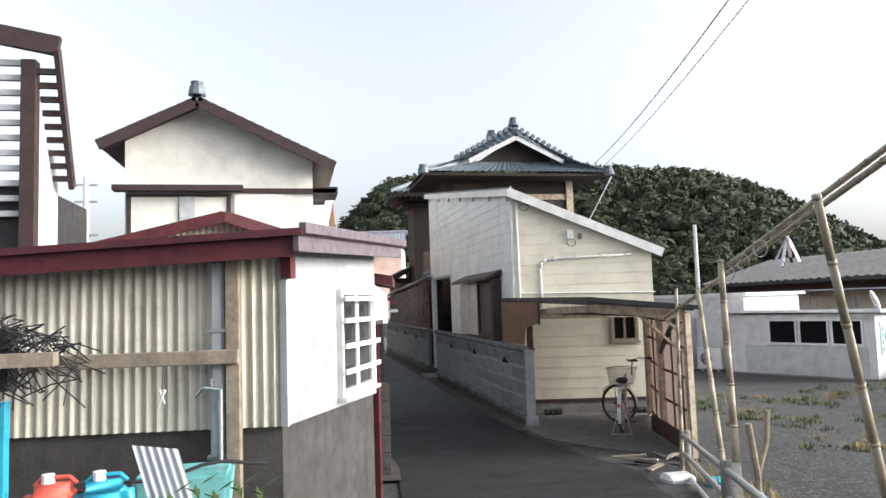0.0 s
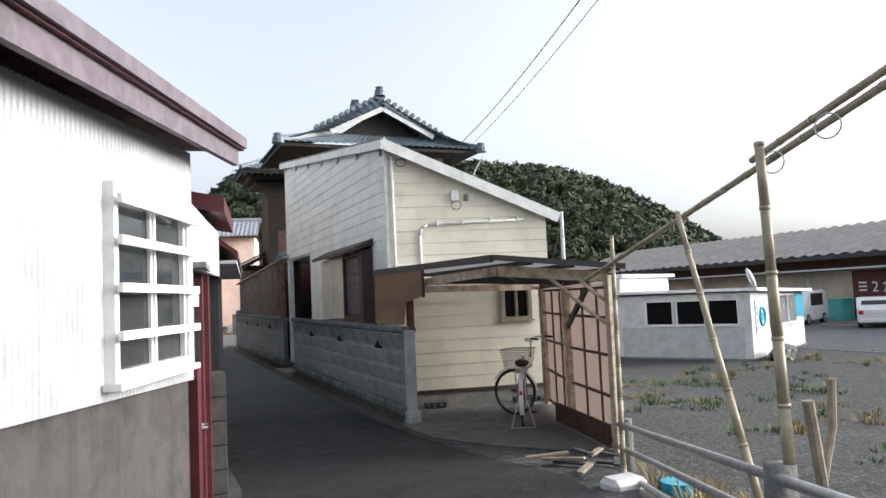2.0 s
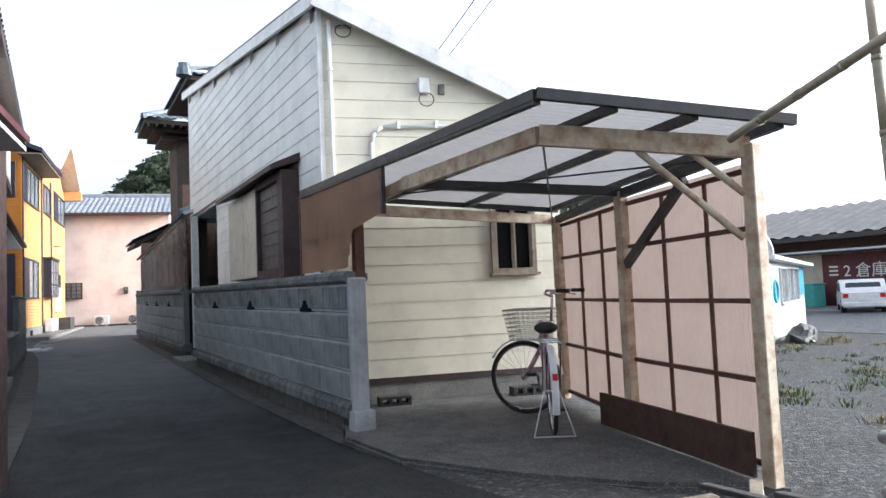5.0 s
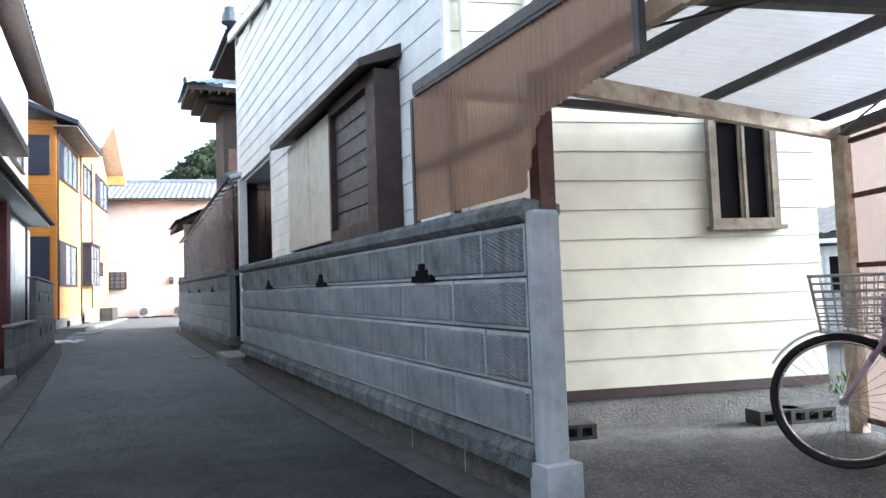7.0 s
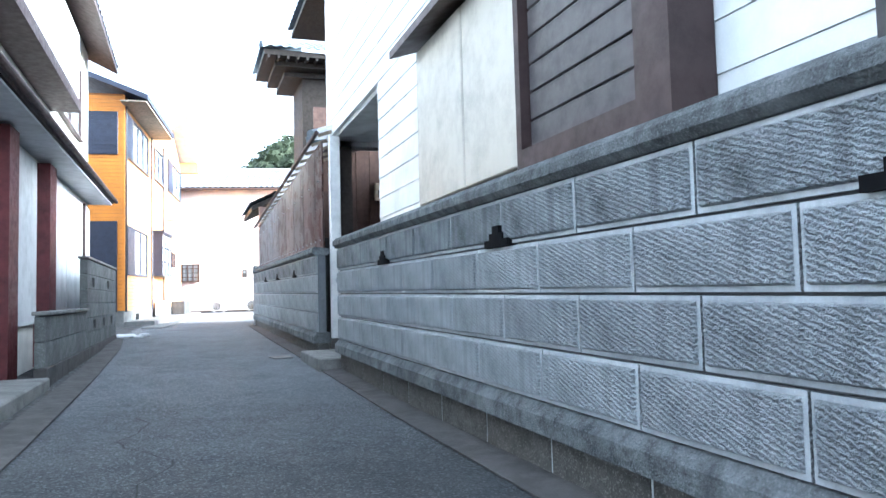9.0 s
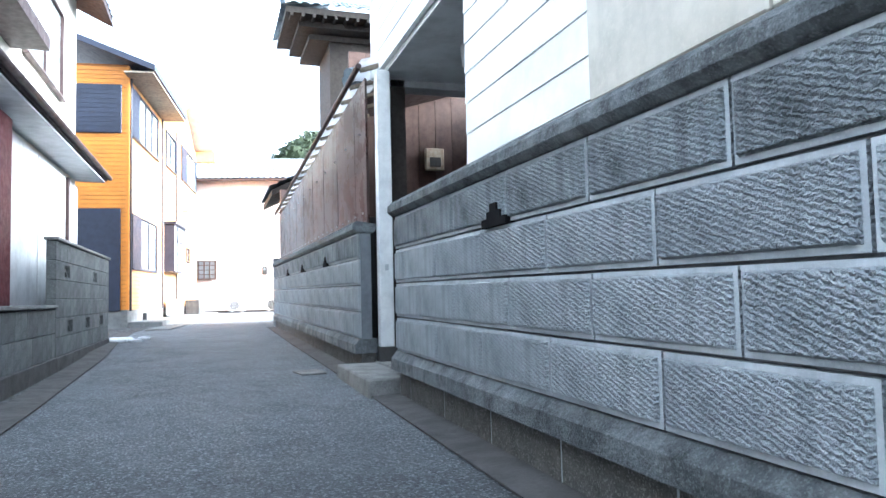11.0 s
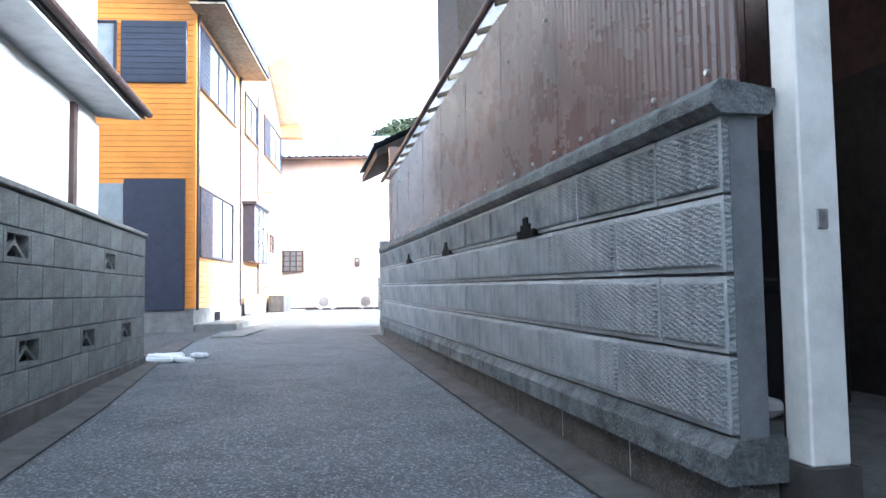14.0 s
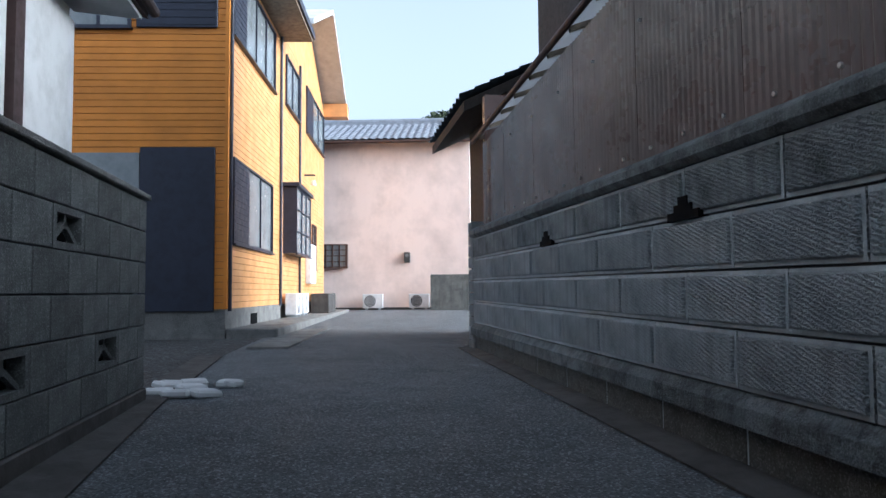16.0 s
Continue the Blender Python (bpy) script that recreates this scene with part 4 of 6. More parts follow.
us = part("shutter", box(0.17, 1.65, -0.07, -0.015, 4.33, 5.78, OF, 0.01), M_NAVY, og)
for i in range(10):
    part("slat", box(0.2, 1.62, -0.08, -0.071, 4.38 + i * 0.138, 4.38 + i * 0.138 + 0.12, OF), M_NAVY, us)
window("orange_house", OF @ pose(1.75, -0.015, 4.33), 1.2, 1.45, "upper window beside a navy shutter", M_NAVY, M_FROST, mull=1)
window("orange_house", OM @ pose(0.35, -0.015, 0.36), 3.65, 1.64, "ground-floor window with a navy slatted shutter", M_NAVY, M_FROST, mull=2, shut=1)
window("orange_house", OM @ pose(0.25, -0.015, 4.32), 4.0, 1.5, "upper window with navy frame and shutters", M_NAVY, M_FROST, mull=3, shut=1)
window("orange_house", OM @ pose(5.75, -0.015, 4.45), 2.1, 1.36, "upper two-pane window with a navy frame", M_NAVY, M_FROST, mull=1)
window("orange_house", OM @ pose(9.3, -0.015, 4.5), 4.2, 1.5, "upper window with navy shutters", M_NAVY, M_FROST, mull=2, shut=1)
bayw = window("orange_house", OM @ pose(5.5, -0.35, 0.45), 2.5, 1.75, "projecting bay window with navy bars", M_NAVY, M_FROST, mull=2, rail=2, depth=0.335, proud=0.03)
part("bay_roof", box(5.4, 8.0, -0.45, -0.015, 2.205, 2.3, OM), M_NAVY, og)
window("orange_house", OM @ pose(10.6, -0.015, 0.2), 0.9, 1.5, "narrow brown window", M_BWOOD, M_GLASS, mull=0, rail=4)
part("meter_panel", box(9.3, 10.4, -0.2, -0.016, -0.3, 0.95, OM, 0.02), M_WSTEEL, og, "white meter cabinet")
# Vent opening as a near-black plate that holds its shade as colour.
part("vent_hole", box(2.0, 2.6, -0.01, 0.01, -1.25, -1.0, OM), M_DARK, og)
# eaves: a low roof over the front and a gable to the lane
bm = bmn()
slab(bm, [OM @ Vector(p) for p in ((-0.6, -0.85, 6.25), (5.4, -0.85, 6.25), (5.4, 3.6, 8.0), (-0.6, 3.6, 8.0))], 0.18)
part("front_roof", bm, M_NAVY, og)
part("soffit", slab(bmn(), [OM @ Vector(p) for p in ((-0.55, -0.8, 6.05), (5.35, -0.8, 6.05), (5.35, 0.0, 6.05), (-0.55, 0.0, 6.05))], 0.05), M_WOOD, og)
bm = bmn()
for ya, yb in ((5.2, 9.6), (14.2, 9.6)):
    za, zb = (6.6, 8.6)
    slab(bm, [OM @ Vector(p) for p in ((ya, -0.85, za), (yb, -0.85, zb), (yb, 6.5, zb), (ya, 6.5, za))], 0.16)
part("gable_roof", bm, M_LGREY, og)
bm = prism(bmn(), [OM @ Vector(p) for p in ((5.4, 0.0, 6.3), (13.8, 0.0, 6.3), (9.6, 0.0, 8.45))], OM.to_3x3() @ Vector((0, 0.1, 0)))
part("gable_wall", bm, M_ORANGELIT, og)
part("fascia_end", box(13.7, 14.3, -0.9, 0.0, 6.1, 6.6, OM), M_ORANGELIT, og)
sp = thing("solar_panel", *(OM @ Vector((2, 2.5, 7.6))), "blue-grey solar panels on the dark roof", "solar panel")
for i in range(3):
    part("module", slab(bmn(), [OM @ Vector(p) for p in ((0.2 + i * 1.6, 0.6, 6.98), (1.75 + i * 1.6, 0.6, 6.98), (1.75 + i * 1.6, 3.2, 8.0), (0.2 + i * 1.6, 3.2, 8.0))], 0.05), M_TILEL, sp)
cam_ = thing("wall_light", *(OM @ Vector((9.0, -0.2, 2.9))), "small white outdoor light on the siding", "lamp")
part("arm", box(9.0, 9.04, -0.35, -0.016, 3.05, 3.1, OM), M_NAVY, cam_)
part("globe", tube(bmn(), OM @ Vector((9.02, -0.3, 2.75)), OM @ Vector((9.02, -0.3, 2.9)), 0.09, 0.06), M_WPAINT, cam_)
slabc = structure("house_apron", box(0.0, 14.0, -0.95, -0.02, -1.6, gy(44) + 0.14, OM, 0.02), M_CONC, "stepped concrete strip at the foot of the orange house", "pavement")
for i in range(2):
    ac_unit(OM @ pose(5.3 + 1.2 * i, -0.42, gy(44) + 0.15), "white outdoor air conditioner beside the orange house")
pl = thing("planter", *(OM @ Vector((9.6, -0.6, -1.2))), "low grey concrete planter at the house corner", "planter")
part("body", box(9.2, 11.2, -0.75, -0.2, gy(44) + 0.14, gy(44) + 0.75, OM, 0.02), M_CONCD, pl)
for i in range(5):
    part("paving_slab", box(-2.6 + 1.0 * i, -1.65 + 1.0 * i, -1.6, -1.0, -1.6, gy(40) + 0.03, OM, 0.01), M_CONC, slabc)

# ---- left house along the lane ----
lh = thing("ivory_house", -2, 26, -1.5, "two-storey ivory plastered house with brown trim and tiled gable roof", "house")
LX0, LX1, LY0, LY1 = -4.45, 0.55, 20.3, 32.3
rX, rZ, eZ = -2.5, 6.85, 5.15
bm = prism(bmn(), [(LX0, LY0, -1.6), (LX1, LY0, -1.6), (LX1, LY0, 5.3), (rX, LY0, 6.75), (LX0, LY0, 5.75)], (0, LY1 - LY0, 0))
part("wall", bm, M_STUCCO, lh)
for e, z in ((1.15, 5.1), (-5.0, 5.62)):
    bm = tile_plane(bmn(), (e, LY0 - 0.6, z), (e, LY1 + 0.5, z), (rX, LY1 + 0.5, rZ), (rX, LY0 - 0.6, rZ))
    part("roof", bm, M_TILEL, lh)
    part("roof_deck", slab(bmn(), [(e, LY0 - 0.55, z - 0.03), (rX, LY0 - 0.55, rZ - 0.03), (rX, LY1 + 0.45, rZ - 0.03), (e, LY1 + 0.45, z - 0.03)], 0.1), M_BROWN, lh)
    part("bargeboard", beam(bmn(), (e, LY0 - 0.62, z - 0.12), (rX, LY0 - 0.62, rZ - 0.12), 0.06, 0.28), M_BROWN, lh, "weathered dark bargeboard")
part("ridge", ridge_cap(bmn(), (rX, LY0 - 0.65, rZ + 0.1), (rX, LY1 + 0.5, rZ + 0.1), 0.12), M_TILEL, lh)
part("finial", finial(bmn(), (rX, LY0 - 0.6, rZ + 0.2)), M_TILE, lh)
part("hood", box(-4.7, -1.35, LY0 - 0.4, LY0, 4.35, 4.5), M_BROWN, lh)
part("string_course", box(-1.35, 1.2, LY0 - 0.1, LY0 - 0.002, 4.32, 4.45), M_BROWN, lh)
part("string_end", box(LX1 + 0.002, 1.25, LY0 - 0.1, LY0 + 1.2, 4.3, 4.5), M_BROWN, lh)
window("ivory_house", Matrix.Translation((-4.4, LY0 - 0.01, 3.05)), 2.7, 1.25, "gable-end window with ivory shutter panels and one grey pane", M_BROWN, M_STUCCO, mull=1, bar=0.08)
part("grey_pane", box(-3.05, -2.65, LY0 - 0.07, LY0 - 0.055, 3.2, 4.22), M_GREYP, lh)
part("shutter_panel", box(-1.6, -0.3, LY0 - 0.06, LY0 - 0.003, 3.05, 4.3), M_STUCCO, lh)
# lane side: pent roof, pillars, panels
part("pent_roof", slab(bmn(), [(1.08, 17.6, 1.72), (LX1, 17.6, 1.95), (LX1, 32.5, 2.05), (1.08, 32.6, 1.86)], 0.09), M_BROWN, lh)
part("pent_soffit", slab(bmn(), [(1.05, 17.7, 1.62), (LX1, 17.7, 1.62), (LX1, 32.4, 1.76), (1.05, 32.5, 1.76)], 0.03), M_GREYP, lh)
bm = bmn()
tube(bm, (1.13, 17.5, 1.7), (1.13, 32.6, 1.83), 0.045)
part("pent_gutter", bm, M_BROWN, lh)
for y, w in ((18.4, 0.25), (20.8, 0.3), (23.7, 0.5), (26.3, 0.55)):
    part("pillar", box(LX1 + 0.002, LX1 + 0.22, y, y + w, -1.5, 1.6), M_MAROON, lh)
for y0, y1 in ((18.7, 20.75), (21.15, 23.65), (24.25, 26.25), (26.9, 29.0), (29.06, 31.1), (31.32, 32.28)):
    part("wall_panel", box(LX1 + 0.002, LX1 + 0.05, y0, y1, -0.85, 1.6), M_LGREY, lh)
part("mullion", box(LX1 + 0.002, LX1 + 0.09, 31.14, 31.28, -0.8, 1.6), M_BROWN, lh)
part("upper_balcony", box(LX1 + 0.002, 1.0, 19.5 + 1.2, 27.5, 2.9, 4.05), M_WPAINT, lh)
part("balcony_base", box(LX1 + 0.002, 1.02, 20.6, 27.6, 2.72, 2.9), M_BROWN, lh)
window("ivory_house", Matrix(((0, -1, 0, LX1 + 0.01), (1, 0, 0, 28.2), (0, 0, 1, 2.9), (0, 0, 0, 1))), 2.6, 1.5, "upper window with brown frame facing the lane", M_BROWN, M_FROST, mull=1)
low = thing("annex_house", 0.2, 18.5, -1.5, "single-storey ivory annex with maroon pillars beside the lane", "house")
part("wall", box(-3.5, LX1, 16.6, 20.29, -1.6, 1.75), M_STUCCO, low)
part("door", box(LX1 + 0.002, LX1 + 0.05, 19.4, 20.25, -1.4, 0.75), M_WPAINT, low)
part("door_frame", box(LX1 + 0.002, LX1 + 0.1, 19.25, 19.39, -1.4, 0.9), M_MAROON, low)

# ---- grey block wall along the left side ----
def grey_block(key):
    w, h = key
    bm = bmn()
    bx(bm, 0, w, 0, 0.12, 0, h)
    bmesh.ops.bevel(bm, geom=bm.edges[:], offset=0.005, segments=1, affect="EDGES")
    return bm


def vent_block(key):
    w, h = key
    bm = bmn()
    bx(bm, 0, 0.05, 0, 0.12, 0, h); bx(bm, w - 0.05, w, 0, 0.12, 0, h)
    bx(bm, 0.05, w - 0.05, 0, 0.12, 0, 0.04); bx(bm, 0.05, w - 0.05, 0, 0.12, h - 0.04, h)
    bx(bm, 0.05, w - 0.05, 0.09, 0.12, 0.04, h - 0.04)
    beam(bm, (0.05, 0.04, 0.04), (w / 2, 0.04, h / 2 + 0.03), 0.03, 0.03); beam(bm, (w - 0.05, 0.04, 0.04), (w / 2, 0.04, h / 2 + 0.03), 0.03, 0.03)
    beam(bm, (w / 2, 0.04, h / 2), (w / 2, 0.04, h - 0.04), 0.03, 0.03)
    return bm


def left_wall(name, p0, p1, zb, n, label, vents=(), h=0.25):
    u = Vector((p1[0] - p0[0], p1[1] - p0[1], 0))
    L = u.length
    u.normalize()
    m0 = Matrix(((u.x, -u.y, 0, p0[0]), (u.y, u.x, 0, p0[1]), (0, 0, 1, 0), (0, 0, 0, 1)))
    ob = thing(name, p0[0], p0[1], zb, label, "wall", kind="structure")
    part("core", box(0.01, L - 0.01, 0.092, 0.11, zb - 0.2, zb + 0.32 + n * h - 0.01, m0), M_JOINT, ob)
    part("footing", box(0, L, -0.02, 0.13, zb - 0.2, zb + 0.3, m0, 0.01), M_CONCD, ob)
    cells, holes = [], []
    for c in range(n):
        a = 0.0
        cut = 0.25 if c % 2 else 0.5
        i = 0
        while a < L - 0.02:
            b = min(cut, L)
            k = (round(b - a - 0.008, 2), round(h - 0.008, 3))
            m = m0 @ pose(a + 0.004, 0, zb + 0.304 + c * h)
            (holes if (c, i) in vents else cells).append((k, m))
            a, cut, i = b, b + 0.5, i + 1
    pieces("block", grey_block, cells, M_BLOCK, ob)
    if holes:
        pieces("vent_block", vent_block, holes, M_BLOCK, ob)
        for k, m in holes:
            # Near-black sheet that puts the hollow's shade into colour.
            part("hollow", box(0.051, k[0] - 0.051, 0.086, 0.0895, 0.041, k[1] - 0.041, m), M_DARK, ob)
    part("cap", box(-0.01, L + 0.02, -0.03, 0.15, zb + 0.31 + n * h, zb + 0.355 + n * h, m0, 0.008), M_CONC, ob)
    return ob


left_wall("wall_block_low", (1.16, 23.7), (1.15, 27.42), -1.62, 2, "low grey concrete block wall in front of the ivory house", h=0.31)
left_wall("wall_block_high", (1.15, 27.44), (1.14, 32.4), -1.62, 6, "stained grey concrete block wall with openwork vent blocks", vents=((4, 1), (4, 6), (1, 2), (1, 5), (1, 8)))
structure("left_step", box(0.6, 1.22, 17.4, 23.65, -1.75, -1.42, bevel=0.02), M_CONC, "raised concrete step before the left houses", "pavement")
structure("door_screen", box(1.0, 1.35, 17.2, 17.6, -1.4, -0.95, bevel=0.02), M_LGREY, "pale block at the end of the step", "block")
rub = thing("concrete_rubble", 1.35, 32.9, -1.45, "broken pale concrete at the wall's end", "rubble")
for i in range(9):
    a, b = random.uniform(1.15, 1.75), random.uniform(32.45, 33.2)
    part("fragment", box(-0.12, 0.12, -0.09, 0.09, -0.02, 0.05, pose(a, b, gy(b) + 0.02, 8 * random.random(), 8 * random.random(), random.uniform(0, 180)), 0.02), M_LGREY, rub)

# ---- carport ----
cp = thing("carport", 5.8, 12.5, -1.47, "old carport with rusty painted steel frame and clear corrugated roof", "carport")
R = [Vector(p) for p in ((4.6, 15.45, 1.12), (4.62, 10.7, 1.06), (6.15, 10.1, 0.88), (7.75, 14.6, 0.9))]  # back-left, front-left, front-right, back-right


def roof_pt(s, t):
    return R[1].lerp(R[2], s).lerp(R[0].lerp(R[3], s), t)


bm = bmn()
nx = 30 * 6
rows = []
for j in range(nx + 1):
    t = j / nx
    w = 0.009 * math.cos(2 * math.pi * j / 6 * 2)
    a, b = roof_pt(0, t), roof_pt(1, t)
    rows.append([bm.verts.new(p + Vector((0, 0, d + w))) for p, d in ((a, 0.02), (b, 0.02), (b, 0.015), (a, 0.015))])
for a, b in zip(rows, rows[1:]):
    for i in range(4):
        bm.faces.new((a[i], b[i], b[(i + 1) % 4], a[(i + 1) % 4]))
part("roof_sheet", bm, M_CLEAR, cp, "clear corrugated plastic roof sheet")
for s in (0.0, 0.3, 0.62, 0.97):
    part("purlin", beam(bmn(), roof_pt(s, 0.0) - Vector((0, 0, 0.03)), roof_pt(s, 1.0) - Vector((0, 0, 0.03)), 0.05, 0.06), M_DSTEEL, cp)
part("front_edge", beam(bmn(), roof_pt(-0.01, 0) + Vector((0, -0.02, 0.0)), roof_pt(1.02, 0) + Vector((0, -0.02, 0.0)), 0.05, 0.07), M_DSTEEL, cp)
part("back_edge", beam(bmn(), roof_pt(0, 0.99) - Vector((0, 0, 0.03)), roof_pt(1.0, 0.99) - Vector((0, 0, 0.03)), 0.05, 0.06), M_DSTEEL, cp)
part("side_edge", beam(bmn(), roof_pt(0, 0), roof_pt(0, 1.0), 0.06, 0.07), M_DSTEEL, cp)
PF, PMID, PB = Vector((6.14, 10.38, -1.5)), Vector((6.66, 12.22, -1.5)), Vector((7.42, 14.18, -1.5))
for p, top, m in ((PF, 0.78, M_PAINTST), (PMID, 0.74, M_PAINTST), (PB, 0.74, M_PAINTST)):
    part("post", box(p.x - 0.05, p.x + 0.05, p.y - 0.05, p.y + 0.05, -1.5, top, None, 0.008), m, cp)
FLc, MLc, BLc = Vector((4.88, 11.05, 0.9)), Vector((4.78, 12.95, 0.86)), Vector((4.78, 14.0, 0.8))
for a, b, m, w, h in ((FLc, (6.14, 10.4, 0.76), M_PAINTST, 0.06, 0.14), (FLc, MLc, M_PAINTST, 0.06, 0.12), (MLc, (6.66, 12.22, 0.74), M_DSTEEL, 0.07, 0.09), ((4.8, 13.9, 0.74), (7.42, 14.2, 0.7), M_PAINTST, 0.06, 0.11), (MLc, BLc, M_PAINTST, 0.06, 0.1),
                      ((6.14, 10.4, 0.76), (6.66, 12.22, 0.72), M_DSTEEL, 0.06, 0.08), ((6.66, 12.22, 0.72), (7.42, 14.18, 0.7), M_DSTEEL, 0.06, 0.08)):
    part("beam", beam(bmn(), a, b, w, h), m, cp)
part("brace", beam(bmn(), (6.63, 12.15, 0.05), (6.4, 11.2, 0.68), 0.05, 0.08), M_DSTEEL, cp)
part("brace", tube(bmn(), (6.1, 10.45, 0.15), (5.5, 10.78, 0.78), 0.025), M_PAINTST, cp)
part("brace", tube(bmn(), (6.1, 10.42, 0.45), (5.8, 10.6, 0.76), 0.025), M_PAINTST, cp)
part("stub_post", box(4.7, 4.8, 14.02, 14.12, 0.05, 0.85), M_RUSTST, cp)
part("stay_rod", tube(bmn(), (4.8, 13.2, 0.8), (6.2, 10.5, 0.72), 0.008, seg=6), M_DSTEEL, cp)
part("stay_rod", tube(bmn(), (4.95, 11.1, 0.85), (7.3, 14.1, 0.66), 0.008, seg=6), M_DSTEEL, cp)


def smoke_low(s):
    y = 13.08 + s
    if y < 13.85:
        return (0, 0, 0.62 - 0.12 * s)
    return (0, 0, max(0.16, 0.53 - (y - 13.85) * 2.2))


bm = corr(bmn(), (4.6, 13.08, 0), (0, 1, 0), 2.42, smoke_low, lambda s: (0, 0, 1.06), 0.05, 0.011, (-1, 0, 0))
part("side_sheet", bm, M_SMOKE, cp, "smoked brown corrugated plastic side sheet")
part("sheet_edge", box(4.585, 4.625, 13.04, 13.08, 0.6, 1.06), M_DSTEEL, cp)
part("sheet_edge", box(4.585, 4.625, 15.5, 15.54, 0.12, 1.06), M_DSTEEL, cp)
part("sheet_batten", box(4.63, 4.66, 14.1, 15.5, 0.5, 0.55), M_RUSTST, cp)
part("sheet_batten", box(4.63, 4.66, 14.9, 14.95, 0.15, 1.0), M_RUSTST, cp)
# clear side wall with battens, in two bays
for a, b in ((PF, PMID), (PMID, PB)):
    d = b - a
    u = d.normalized()
    out = Vector((u.y, -u.x, 0))
    bm = corr(bmn(), Vector((a.x, a.y, 0)) + out * 0.07, u, d.length, lambda s: (0, 0, -1.4), lambda s: (0, 0, 0.68), 0.032, 0.005, out)
    part("side_sheet", bm, M_ROSE, cp, "cloudy corrugated plastic side sheet")
    for z in (-1.38, -0.82, -0.28, 0.22, 0.62):
        part("batten", beam(bmn(), Vector((a.x, a.y, z)) + u * 0.06 + out * 0.035, Vector((b.x, b.y, z)) - u * 0.06 + out * 0.035, 0.035, 0.035), M_RUSTST, cp)
    for k in (0.33, 0.66):
        q = a + d * k + out * 0.045
        part("upright", box(q.x - 0.012, q.x + 0.012, q.y - 0.012, q.y + 0.012, -1.4, 0.62), M_RUSTST, cp)
pk = thing("plank", 6.3, 11.4, -1.47, "weathered brown plank leaning along the carport side", "plank")
part("board", beam(bmn(), (6.12, 10.5, -1.31), (6.62, 12.6, -1.31), 0.03, 0.3), M_BWOOD, pk)
for i, (s, d) in enumerate(((0.55, 0.25), (2.25, 0.28), (2.5, 0.3))):
    o = on_front(s, -1.47, d)
    cb = thing("hollow_block", o.x, o.y, o.z, "hollow concrete block lying by the house wall", "concrete block", "loose blocks")
    m = FM @ pose(s, -d - 0.1, -1.47)
    bm = bmn()
    bx(bm, 0, 0.39, 0, 0.19, 0, 0.025, m); bx(bm, 0, 0.39, 0, 0.19, 0.085, 0.11, m)
    for k in range(4):
        bx(bm, 0.118 * k, 0.118 * k + 0.036, 0, 0.19, 0.025, 0.085, m)
    part("body", bm, M_CONCD, cb)

